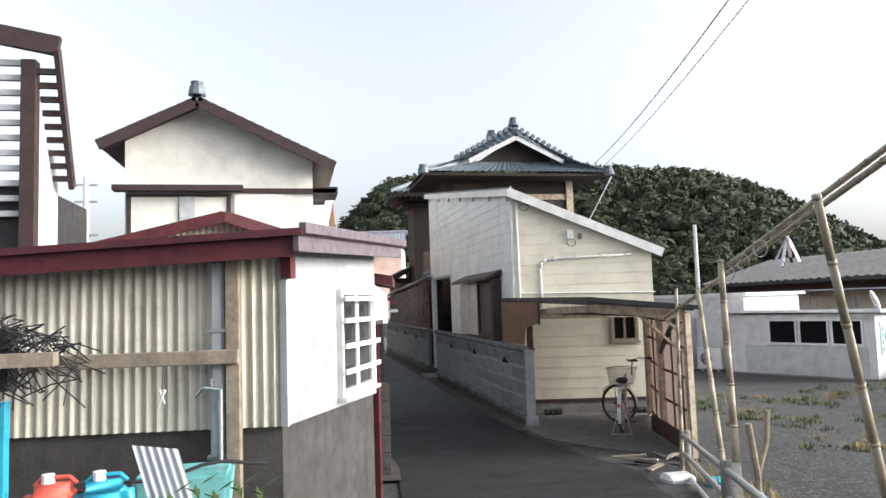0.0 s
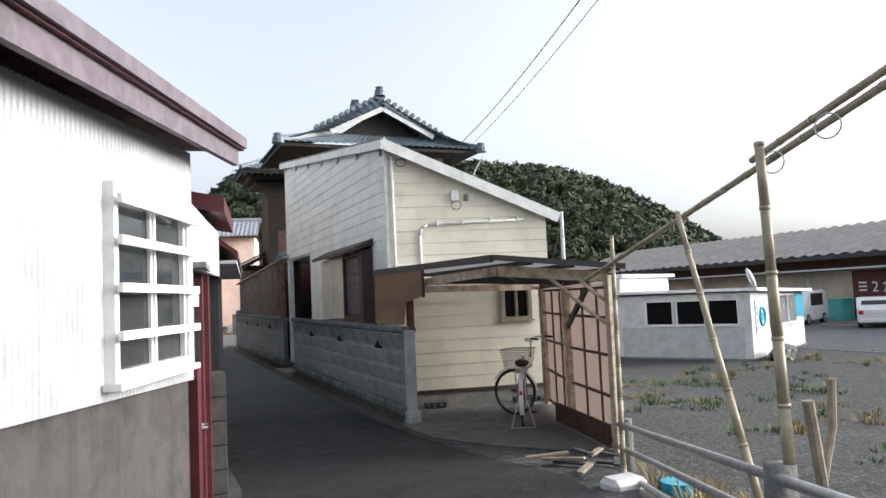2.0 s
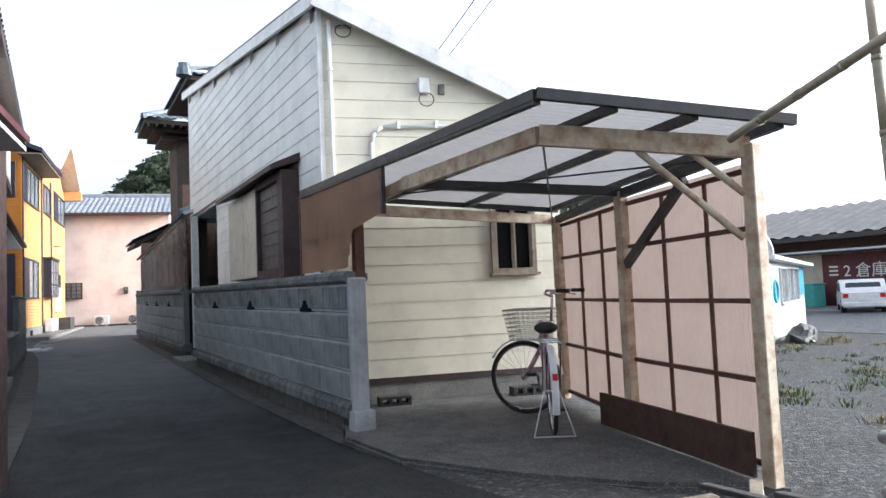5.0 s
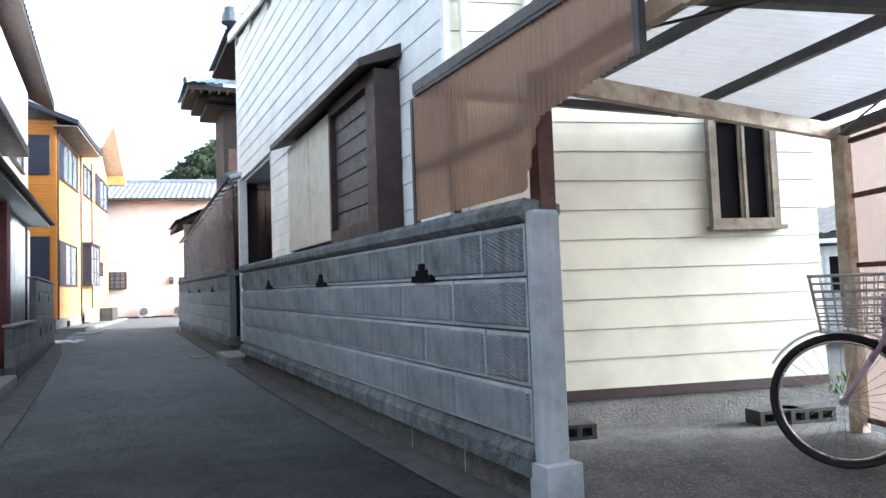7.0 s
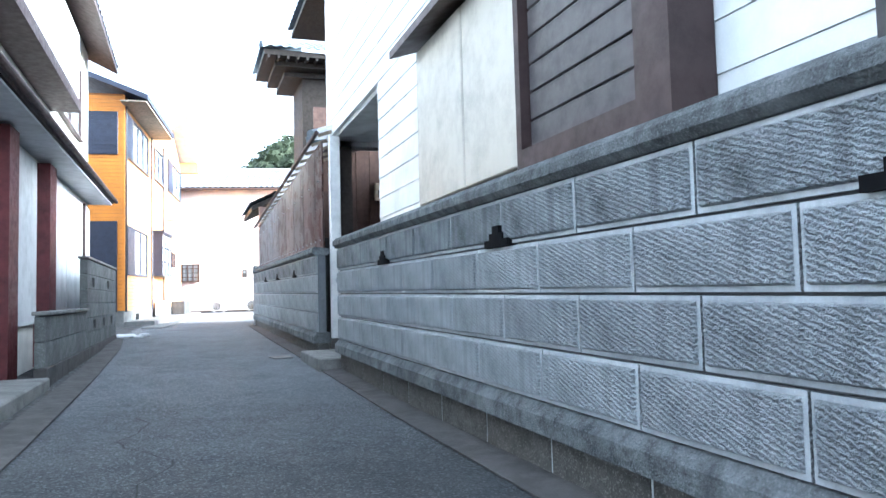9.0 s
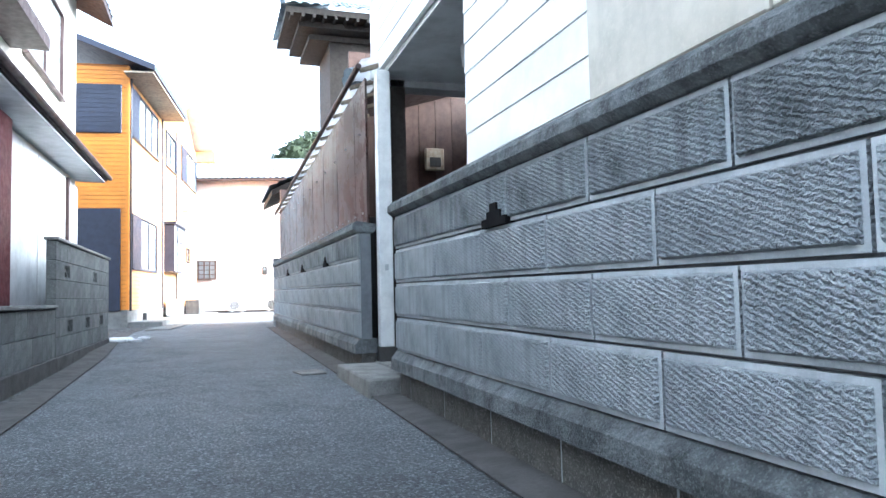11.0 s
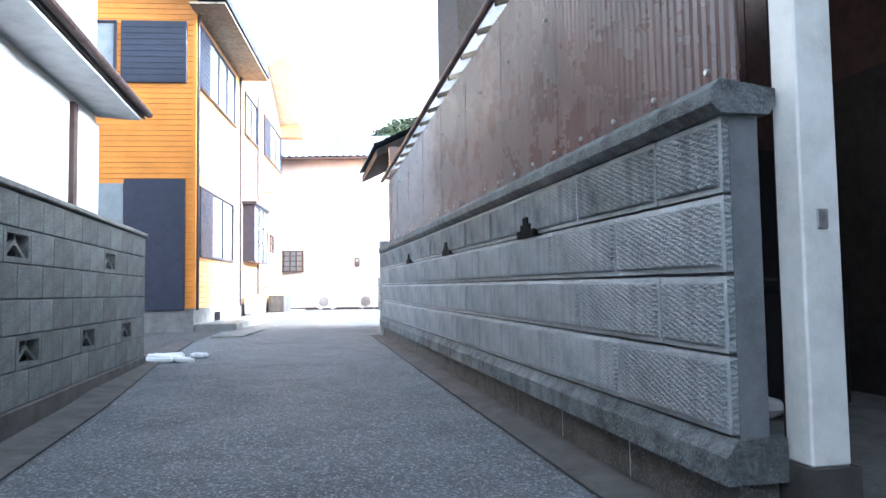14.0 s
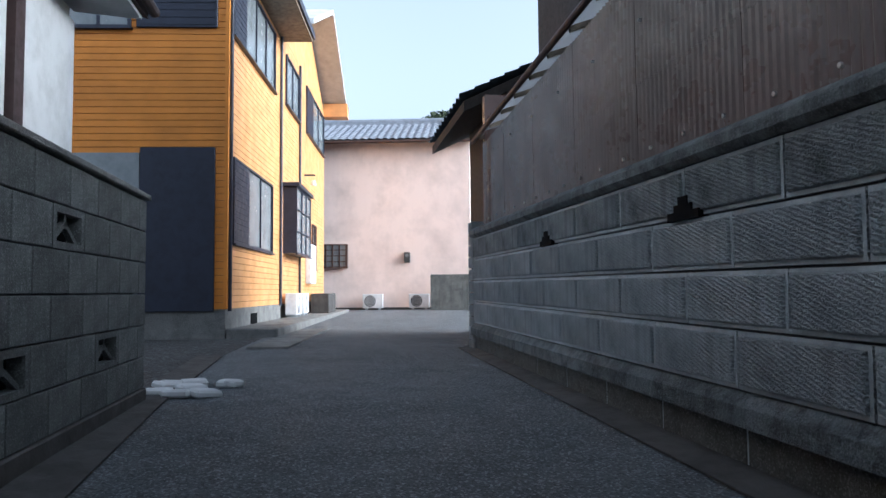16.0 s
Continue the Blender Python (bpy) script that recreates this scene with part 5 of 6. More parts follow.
# ---- bicycle ----
def bicycle(m):
    """A step-through city bicycle: local x forward, rear axle over x = 0, ground at z = 0."""
    o = m.translation
    ob = thing("bicycle", o.x, o.y, o.z, "faded pink city bicycle with a wire basket on its stand", "bicycle")
    steer = m @ pose(0.93, 0, 0, 0, 0, 68) @ pose(-0.93, 0, 0)
    rear = lambda x, y, z: m @ Vector((x, y, z))
    front = lambda x, y, z: steer @ Vector((x, y, z))
    for x in (0, 1.1):
        P, fm = (front, steer) if x else (rear, m)
        side = fm.to_3x3() @ Vector((0, 1, 0))
        w = part("wheel", torus(bmn(), P(x, 0, 0.345), side, 0.325, 0.017, 40, 8), M_TYRE, ob, "black tyre on a steel rim", True)
        part("rim", torus(bmn(), P(x, 0, 0.345), side, 0.3, 0.009, 40, 6), M_CHROME, w)
        part("hub", tube(bmn(), P(x, -0.05, 0.345), P(x, 0.05, 0.345), 0.022), M_CHROME, w)
        bm = bmn()
        for i in range(28):
            a = 2 * math.pi * i / 28
            tube(bm, P(x, 0.03 * (-1) ** i, 0.345), P(x + 0.3 * math.cos(a), 0, 0.345 + 0.3 * math.sin(a)), 0.0014, seg=4)
        part("spokes", bm, M_CHROME, w)
        bm = bmn()
        a0, a1 = ((-10, 200) if x == 0 else (30, 175))
        last = None
        for i in range(17):
            ra = radians(a0 + (a1 - a0) * i / 16)
            row = [bm.verts.new(P(x + k * math.cos(ra), y, 0.345 + k * math.sin(ra))) for k, y in ((0.362, -0.028), (0.372, -0.012), (0.372, 0.012), (0.362, 0.028), (0.358, 0.0))]
            if last:
                for q in range(5):
                    bm.faces.new((last[q], last[(q + 1) % 5], row[(q + 1) % 5], row[q]))
            last = row
        part("mudguard", bm, M_WSTEEL, ob)
    P = rear
    bm = bmn()
    rod(bm, [P(0.86, 0, 0.78), P(0.8, 0, 0.6), P(0.55, 0, 0.36), P(0.45, 0, 0.29)], 0.022, 10)
    tube(bm, P(0.45, 0, 0.27), P(0.3, 0, 0.78), 0.018)
    for s in (-0.05, 0.05):
        tube(bm, P(0.45, s * 0.6, 0.28), P(0, s, 0.345), 0.011); tube(bm, P(0.33, s * 0.3, 0.68), P(0, s, 0.345), 0.009)
    tube(bm, P(0.84, 0, 0.72), P(0.82, 0, 0.88), 0.022)
    part("frame", bm, M_PINKFR, ob, "faded pink tube frame", True)
    P = front
    bm = bmn()
    for s in (-0.05, 0.05):
        rod(bm, [P(0.87, s, 0.72), P(0.97, s, 0.55), P(1.1, s, 0.345)], 0.012, 8)
    part("fork", bm, M_PINKFR, ob, "", True)
    bm = rod(bmn(), [P(0.82, 0, 0.86), P(0.8, 0, 1.09)], 0.013, 8)
    for s in (-1, 1):
        rod(bm, [P(0.8, 0, 1.09), P(0.84, 0.1 * s, 1.12), P(0.78, 0.22 * s, 1.15), P(0.6, 0.27 * s, 1.14)], 0.011, 8)
    part("handlebar", bm, M_CHROME, ob, "chrome swept handlebar", True)
    for s in (-1, 1):
        part("grip", tube(bmn(), P(0.68, 0.25 * s, 1.145), P(0.56, 0.275 * s, 1.14), 0.018), M_RUBBER, ob)
        part("brake_lever", tube(bmn(), P(0.76, 0.215 * s, 1.13), P(0.64, 0.255 * s, 1.1), 0.006), M_CHROME, ob)
    bm = bmn()
    bmesh.ops.create_icosphere(bm, subdivisions=3, radius=1, matrix=m @ pose(0.25, 0, 0.84) @ Matrix.Diagonal((0.14, 0.1, 0.05, 1)))
    part("saddle", bm, M_RUBBER, ob, "black padded saddle", True)
    bm = bmn()  # basket of crossed wires
    c = lambda f, u, v: P(1.02 + (0.16 + 0.04 * f) * u, (0.15 + 0.05 * f) * v, 0.7 + 0.28 * f)
    for k in range(8):
        f = k / 7
        rod(bm, [c(f, 1, 1), c(f, -1, 1), c(f, -1, -1), c(f, 1, -1), c(f, 1, 1)], 0.004 if k < 7 else 0.008, 4)
    for k in range(9):
        s = -1 + k / 4
        for q in ((s, 1), (s, -1), (1, s), (-1, s)):
            tube(bm, c(0, *q), c(1, *q), 0.003, seg=4)
        tube(bm, c(0, s, 1), c(0, s, -1), 0.003, seg=4)
    part("basket", bm, M_BASKET, ob, "grey woven wire front basket")
    P = rear
    bm = bmn()
    for s in (-0.07, 0, 0.07):
        tube(bm, P(0.28, s, 0.75), P(-0.28, s, 0.75), 0.006)
    for x in (0.2, 0, -0.2):
        tube(bm, P(x, -0.08, 0.75), P(x, 0.08, 0.75), 0.006)
    for s in (-0.07, 0.07):
        tube(bm, P(-0.2, s, 0.75), P(0, s, 0.36), 0.006)
    part("carrier", bm, M_CHROME, ob, "chrome rear carrier")
    part("reflector", box(-0.385, -0.365, -0.02, 0.02, 0.48, 0.53, m, 0.004), M_REDP, ob, "red rear reflector")
    bm = bmn()
    for s in (-1, 1):
        tube(bm, P(0, 0.06 * s, 0.345), P(-0.1, 0.16 * s, 0.008), 0.006)
    tube(bm, P(-0.1, -0.16, 0.008), P(-0.1, 0.16, 0.008), 0.006)
    part("stand", bm, M_GALV, ob)
    bm = tube(bmn(), P(0.45, -0.04, 0.28), P(0.45, -0.05, 0.28), 0.09, seg=20)
    tube(bm, P(0.45, -0.06, 0.28), P(0.5, -0.08, 0.12), 0.01); tube(bm, P(0.45, 0.06, 0.28), P(0.4, 0.08, 0.44), 0.01)
    part("crank", bm, M_CHROME, ob)
    for x, s, z in ((0.5, -1, 0.12), (0.4, 1, 0.44)):
        part("pedal", box(x - 0.05, x + 0.05, s * 0.13 - 0.04, s * 0.13 + 0.04, z - 0.012, z + 0.012, m), M_RUBBER, ob)
    part("chain_guard", box(0.0, 0.52, -0.045, -0.035, 0.25, 0.4, m, 0.003), M_PINKFR, ob)
    return ob


bicycle(pose(5.96, 12.5, -1.468, 0, 0, 58)).scale = (1.14, 1.14, 1.14)

# ---- tin shed on the left ----
S0, S1 = Vector((-0.08, 5.4, 0)), Vector((0.84, 7.7, 0))
SU = (S1 - S0).normalized()
SN = Vector((-SU.y, SU.x, 0))          # into the shed
SIDE = quad_frame((S0.x, S0.y, 0), SU.xy, SN.xy)
F1 = Vector((-3.4, 5.85, 0))
FRU = (F1 - S0).normalized()
FRN = Vector((FRU.y, -FRU.x, 0))
FRN = FRN if FRN.y > 0 else -FRN
FRONT = quad_frame((S0.x, S0.y, 0), FRU.xy, FRN.xy)
LS, LF = (S1 - S0).length, (F1 - S0).length
shed = thing("tin_shed", -1, 6.5, -0.5, "small shed clad in ivory corrugated tin with maroon eaves", "shed")
bm = bmn()
hexa(bm, [S0 + SN * 0.03 + FRN * 0.03 + Vector((0, 0, -1.4)), S1 + SN * 0.03 + Vector((0, 0, -1.4)), S1 + SN * 3.4 + Vector((0, 0, -1.4)), F1 + FRN * 0.05 + Vector((0, 0, -1.4)),
          S0 + SN * 0.03 + FRN * 0.03 + Vector((0, 0, 1.5)), S1 + SN * 0.03 + Vector((0, 0, 1.6)), S1 + SN * 3.4 + Vector((0, 0, 1.75)), F1 + FRN * 0.05 + Vector((0, 0, 1.4))])
part("body", bm, M_CONCD, shed, "stained concrete base")
part("front_sheet", corr(bmn(), S0, FRU, LF, lambda s: (0, 0, 0.2), lambda s: (0, 0, 1.47 - 0.03 * s), 0.076, 0.017, -FRN), M_CORR, shed, "ivory corrugated tin")
part("side_sheet", corr(bmn(), S0 - SN * 0.004, SU, LS, lambda s: (0, 0, 0.2 - 0.03 * s), lambda s: (0, 0, 1.5 + 0.05 * s), 0.045, 0.007, -SN), M_CORRW, shed, "white finely corrugated tin")
part("corner_trim", box(-0.03, 0.01, -0.03, 0.02, 0.2, 1.48, SIDE), M_CORRW, shed)
bm = beam(bmn(), S0 - FRN * 0.28 - FRU * 0.12 + Vector((0, 0, 1.5)), F1 - FRN * 0.28 + Vector((0, 0, 1.36)), 0.04, 0.15)
part("front_fascia", bm, M_MAROON, shed, "maroon painted fascia board")
bm = beam(bmn(), S0 - SN * 0.22 - SU * 0.3 + Vector((0, 0, 1.52)), S1 - SN * 0.22 + SU * 0.35 + Vector((0, 0, 1.66)), 0.04, 0.13)
part("side_fascia", bm, M_MAUVE, shed, "faded mauve fascia board")
bm = beam(bmn(), S0 - SN * 0.27 - SU * 0.3 + Vector((0, 0, 1.62)), S1 - SN * 0.27 + SU * 0.38 + Vector((0, 0, 1.76)), 0.05, 0.075)
part("eave_gutter", bm, M_MAUVE, shed)
part("corner_board", box(-0.06, 0.04, -0.08, 0.0, 1.28, 1.46, SIDE), M_MAROON, shed)
bm = bmn()
slab(bm, [S0 - SN * 0.27 - SU * 0.32 + Vector((0, 0, 1.62)), S1 - SN * 0.27 + SU * 0.4 + Vector((0, 0, 1.76)), S1 + SN * 3.4 + SU * 0.4 + Vector((0, 0, 1.9)), F1 - FRN * 0.32 + Vector((0, 0, 1.46))], 0.05)
part("roof", bm, M_DRED, shed, "dark red sheet roof")
wob = window("tin_shed", SIDE @ pose(1.18, -0.012, 0.25), 1.1, 0.97, "white barred sash window in the tin wall", M_WPAINT, M_GLASS, mull=1, bar=0.05, depth=0.02, proud=0.05)
for z in (0.2, 0.43, 0.66, 0.86):
    part("security_bar", box(-0.02, 1.12, -0.1, -0.075, z, z + 0.045, SIDE @ pose(1.18, -0.012, 0.25)), M_WPAINT, wob)
for x in (0.16, 0.68):
    part("curtain", box(x, x + 0.25, 0.012, 0.017, 0.08, 0.9, SIDE @ pose(1.18, -0.018, 0.25)), M_STUCCO, wob)
part("end_board", box(LS - 0.01, LS + 0.06, -0.03, 0.06, -1.3, 0.2, SIDE), M_MAROON, shed)
# low gable roof behind
bm = bmn()
pk0 = Vector((-0.85, 9.2, 2.3))
for e in (Vector((-3.6, 9.2, 1.65)), Vector((0.95, 9.6, 1.78))):
    slab(bm, [e, pk0, pk0 + Vector((-0.6, 3, 0.0)), e + Vector((-0.3, 3, 0))], 0.06)
part("back_roof", bm, M_DRED, shed)
for e in (Vector((-3.6, 9.18, 1.62)), Vector((0.95, 9.58, 1.74))):
    part("back_bargeboard", beam(bmn(), e - Vector((0, 0, 0.06)), pk0 - Vector((0, 0.02, 0.06)), 0.04, 0.14), M_MAROON, shed)
part("back_gable", corr(bmn(), (-3.2, 9.35, 0), (1, 0.03, 0), 4.0, lambda s: (0, 0, 1.5), lambda s: (0, 0, max(1.55, 2.22 - abs(s - 2.35) * 0.27)), 0.076, 0.01, (0, -1, 0)), M_CORR, shed)
pole = thing("wooden_post", -0.36, 5.25, -0.6, "grey weathered timber post with a rail before the shed", "post")
part("post", box(0.3, 0.4, -0.13, -0.035, -0.8, 1.42, FRONT, 0.006), M_WOOD, pole)
part("rail", box(0.3, 3.4, -0.19, -0.135, 0.68, 0.78, FRONT, 0.006), M_WOOD, pole)
dp = thing("shed_downpipe", -0.5, 5.3, -0.6, "grey-blue plastic downpipe on the shed front", "pipe")
part("pipe", box(0.42, 0.52, -0.09, -0.015, -0.6, 1.42, FRONT, 0.02), M_GREYP, dp)
for z in (0.0, 0.9):
    part("bracket", box(0.4, 0.54, -0.1, -0.012, z, z + 0.03, FRONT, 0.004), M_GALV, dp)
tap = thing("tap", -0.5, 5.2, 0.4, "small steel water tap on a pipe", "tap")
tp = FRONT @ Vector((0.5, -0.14, 0.52))
part("pipe", tube(bmn(), FRONT @ Vector((0.44, -0.12, -0.6)), FRONT @ Vector((0.44, -0.12, 0.5)), 0.02), M_GALV, tap)
part("spout", rod(bmn(), [FRONT @ Vector(p) for p in ((0.44, -0.14, 0.5), (0.55, -0.16, 0.52), (0.6, -0.16, 0.46))], 0.014, 8), M_CHROME, tap)
part("knob", tube(bmn(), FRONT @ Vector((0.5, -0.15, 0.53)), FRONT @ Vector((0.5, -0.15, 0.58)), 0.025), M_CHROME, tap)
cl = thing("clothes_peg", *(FRONT @ Vector((0.82, -0.2, 0.5))), "white plastic clip hanging from a wire", "clip")
part("jaw", tube(bmn(), FRONT @ Vector((0.8, -0.2, 0.52)), FRONT @ Vector((0.84, -0.2, 0.42)), 0.012, 0.005), M_WPAINT, cl)
part("jaw", tube(bmn(), FRONT @ Vector((0.84, -0.2, 0.52)), FRONT @ Vector((0.8, -0.2, 0.42)), 0.012, 0.005), M_WPAINT, cl)
part("wire", tube(bmn(), FRONT @ Vector((0.82, -0.2, 0.52)), FRONT @ Vector((0.82, -0.17, 0.7)), 0.003, seg=4), M_BLACKP, cl)

# maroon outbuilding between the shed and the block pillar
red = thing("maroon_outbuilding", 0.7, 9.2, -1.2, "maroon-trimmed outbuilding with a white door and overhanging eaves", "outbuilding")
RM = quad_frame((0.84, 7.78, 0), (0.13, 0.99), (-0.99, 0.13))
part("wall", box(0.0, 6.4, 0.03, 3.4, -1.6, 1.5, RM), M_BROWN, red)
part("door", box(-0.02, 0.74, -0.01, 0.028, -1.15, 0.7, RM, 0.006), M_GREYP, red, "white door with a frosted pane")
part("door_pane", box(0.08, 0.64, -0.016, -0.011, -0.2, 0.6, RM), M_GLASS, red)
part("door_knob", tube(bmn(), RM @ Vector((0.69, -0.06, -0.3)), RM @ Vector((0.69, -0.01, -0.3)), 0.025), M_CHROME, red)
for x in (0.77, 1.75):
    part("post", box(x, x + 0.2, -0.03, 0.029, -1.5, 1.3, RM), M_MAROON, red)
bm = bmn()
hexa(bm, [(0.84, 7.72, 0.86), (1.13, 8.8, 0.84), (1.09, 8.81, 0.84), (0.8, 7.73, 0.86), (0.84, 7.72, 1.3), (1.13, 8.8, 1.2), (1.09, 8.81, 1.2), (0.8, 7.73, 1.3)])
part("fascia_panel", bm, M_GREYP, red)
part("fascia_soffit", box(-0.0, 1.0, -0.1, 0.029, 0.86, 0.9, RM), M_CONC, red)
part("eave", slab(bmn(), [RM @ Vector(p) for p in ((0.4, -0.22, 1.4), (1.9, -0.26, 1.4), (1.9, 2.5, 1.9), (0.4, 2.5, 1.9))], 0.12), M_DRED, red)
part("lower_eave", slab(bmn(), [RM @ Vector(p) for p in ((1.5, -0.3, 1.08), (5.2, -0.34, 1.08), (5.2, 0.0, 1.3), (1.5, 0.0, 1.3))], 0.05), M_DRED, red)
part("lower_soffit", slab(bmn(), [RM @ Vector(p) for p in ((1.52, -0.29, 1.0), (5.18, -0.32, 1.0), (5.18, 0.0, 1.0), (1.52, 0.0, 1.0))], 0.03), M_GREYP, red)
for i in range(16):
    part("lattice_bar", box(3.5 + i * 0.1, 3.53 + i * 0.1, -0.06, -0.03, -0.6, 1.0, RM), M_DSTEEL, red)
part("lattice_backing", box(3.45, 5.1, -0.02, 0.028, -0.6, 1.0, RM), M_GLASS, red)
pil = thing("block_pillar", 1.15, 10.6, -1.45, "dark stacked concrete block pillar at the lane's edge", "pillar")
for i in range(6):
    part("block", box(0.95, 1.33, 10.42, 10.8, -1.55 + i * 0.245, -1.55 + i * 0.245 + 0.235, None, 0.008), M_CONCD, pil)
    if i < 5:
        for k in range(8):
            part("block", box(1.13, 1.33, 10.82 + k * 0.5, 11.31 + k * 0.5, -1.55 + i * 0.245, -1.55 + i * 0.245 + 0.235, None, 0.006), M_BLOCK, pil)
for i, (x, z) in enumerate(((1.05, 0.75), (1.12, 0.6))):
    st = thing("leaning_pole", x, 10.2, -1.3, "thin white pole leaning beside the doorway", "pole")
    part("pole", tube(bmn(), (x, 10.3, -0.08 - 0.0 * i), (x - 0.13, 10.0 - 0.2 * i, z), 0.012), M_WPAINT, st)

# dark louvred building beyond the shed
db = thing("dark_louvred_building", -3.5, 9, -1, "tall dark clad building with an open slatted side", "building")
part("wall", box(-7.5, -2.66, 8.1, 10, -1.5, 2.45), M_DSTEEL, db)
for i in range(11):
    part("slat", box(-7.5, -2.78, 8.0, 8.06, 2.1 + i * 0.16, 2.16 + i * 0.16), M_GREYP, db)
part("corner_post", box(-2.76, -2.62, 7.94, 8.08, -1.5, 3.75), M_BROWN, db)
part("eave_board", beam(bmn(), (-8, 7.82, 4.9), (-2.38, 7.9, 3.88), 0.08, 0.2), M_BROWN, db)
part("verge", beam(bmn(), (-2.4, 7.9, 3.85), (-2.44, 8.6, 2.5), 0.05, 0.14), M_BROWN, db)
part("side_panel", box(-2.655, -2.62, 8.09, 8.7, 0.5, 2.9), M_GREYP, db)
for i in range(9):
    part("rafter_end", box(-2.62, -2.4, 7.95 + i * 0.07, 8.0 + i * 0.07, 3.6 - i * 0.13, 3.66 - i * 0.13), M_BROWN, db)

# foreground clutter before the shed
def jug(x, y, z, material, label):
    ob = thing("fuel_can", x, y, z, label, "plastic can", "plastic cans")
    bm = box(x - 0.15, x + 0.15, y - 0.1, y + 0.1, z, z + 0.34)
    bmesh.ops.bevel(bm, geom=bm.edges[:], offset=0.06, segments=3, affect="EDGES")
    part("body", bm, material, ob, "", True)
    part("cap", tube(bmn(), (x - 0.03, y, z + 0.33), (x - 0.03, y, z + 0.39), 0.035), M_WPAINT, ob)
    part("handle", rod(bmn(), [(x - 0.1, y, z + 0.33), (x - 0.06, y, z + 0.37), (x + 0.08, y, z + 0.37), (x + 0.12, y, z + 0.33)], 0.012), material, ob)


gnd = -0.72
jug(-1.33, 4.4, -0.21, M_CORAL, "coral red plastic fuel can on the ground")
jug(-1.06, 4.38, -0.21, M_BLUEP, "bright blue plastic fuel can on the ground")
sh_ = thing("tin_offcut", -0.7, 4.5, -0.6, "offcut of grey corrugated tin leaning on the shed", "metal sheet")
part("sheet", corr(bmn(), (-0.82, 4.55, -0.2), (0.93, -0.2, -0.1), 0.28, lambda s: (0, 0, 0), lambda s: (-0.16, 0.12, 0.46), 0.05, 0.006, (0, -1, 0.3)), M_GREYP, sh_)
tl = thing("teal_tub", -0.7, 4.9, -0.6, "pale teal plastic tub against the shed", "tub")
bm = bmn()
hexa(bm, [(-1.0, 4.9, -0.3), (-0.45, 4.9, -0.3), (-0.45, 5.2, -0.3), (-1.0, 5.2, -0.3), (-1.03, 4.85, 0.02), (-0.42, 4.85, 0.02), (-0.42, 5.25, 0.02), (-1.03, 5.25, 0.02)])
bmesh.ops.bevel(bm, geom=bm.edges[:], offset=0.03, segments=2, affect="EDGES")
part("body", bm, M_TEAL, tl)
bl = thing("blue_post", -1.6, 4.0, -0.5, "worn timber stake with a blue plastic edge", "post")
part("stake", box(-1.75, -1.585, 4.28, 4.36, -0.3, 0.62, None, 0.01), M_WOOD, bl)
part("edge", box(-1.584, -1.545, 4.28, 4.36, -0.3, 0.6), M_BLUEP, bl)
nt = thing("net_heap", -1.9, 4.3, 0.7, "heap of dark fishing net hung over a beam", "fishing net")
bm = bmn()
random.seed(4)
for i in range(260):
    p = Vector((random.uniform(-2.3, -1.25), random.uniform(4.1, 4.5), random.uniform(0.7, 1.12)))
    p.z = min(p.z, 1.12 - 0.6 * max(0, p.x + 1.65))
    rod(bm, [p, p + Vector((random.uniform(-.12, .12), random.uniform(-.1, .1), random.uniform(-.08, .06))), p + Vector((random.uniform(-.2, .2), random.uniform(-.1, .1), random.uniform(-.2, .0)))], 0.004, 4)
bx(bm, -2.4, -1.52, 4.25, 4.4, 0.66, 1.0)
part("mesh", bm, M_BLACKP, nt)
part("beam", box(-2.8, -1.22, 4.0, 4.09, 0.8, 0.87), M_WOOD, nt)


def tuft(bm, x, y, z, n, h, spread):
    for i in range(n):
        a, k = random.uniform(0, 6.28), random.uniform(0.4, 1.0)
        d = Vector((math.cos(a), math.sin(a), 0))
        p = Vector((x, y, z)) + d * spread * random.random()
        t = p + d * h * 0.6 * k + Vector((0, 0, h * k))
        w = Vector((-d.y, d.x, 0)) * 0.008
        mid = p.lerp(t, 0.5) + Vector((0, 0, h * 0.15))
        v = [bm.verts.new(q) for q in (p - w, p + w, mid + w, t, mid - w)]
        bm.faces.new(v)


random.seed(8)
pw_ = thing("weed_plant", -0.55, 4.2, -0.6, "green weed with narrow leaves by the shed", "plant")
bm = bmn()
for i in range(5):
    x, y = -0.7 + 0.12 * i, 4.25 + random.uniform(-0.1, 0.1)
    tube(bm, (x, y, -0.35), (x + 0.03, y, 0.05), 0.006, 0.003, 5)
    for k in range(9):
        a = k * 2.4
        p = Vector((x + 0.02, y, -0.22 + 0.035 * k))
        q = p + Vector((0.12 * math.cos(a), 0.12 * math.sin(a), 0.06))
        w = Vector((-math.sin(a), math.cos(a), 0)) * 0.02
        v = [bm.verts.new(c) for c in (p, p.lerp(q, 0.5) + w, q, p.lerp(q, 0.5) - w)]
        bm.faces.new(v)
part("leaves", bm, M_LEAF, pw_)
def hose_mesh(pts, r, seg=8):
    """One continuous bent tube through pts."""
    bm, rings = bmn(), []
    for i, p in enumerate(pts):
        a, b = Vector(pts[max(0, i - 1)]), Vector(pts[min(len(pts) - 1, i + 1)])
        q, u = axes(b - a)
        rings.append([bm.verts.new(Vector(p) + (q * math.cos(k) + u * math.sin(k)) * r) for k in [2 * math.pi * j / seg for j in range(seg)]])
    for a, b in zip(rings, rings[1:]):
        for j in range(seg):
            bm.faces.new((a[j], a[(j + 1) % seg], b[(j + 1) % seg], b[j]))
    bm.faces.new(rings[0][::-1]); bm.faces.new(rings[-1])
    return bm


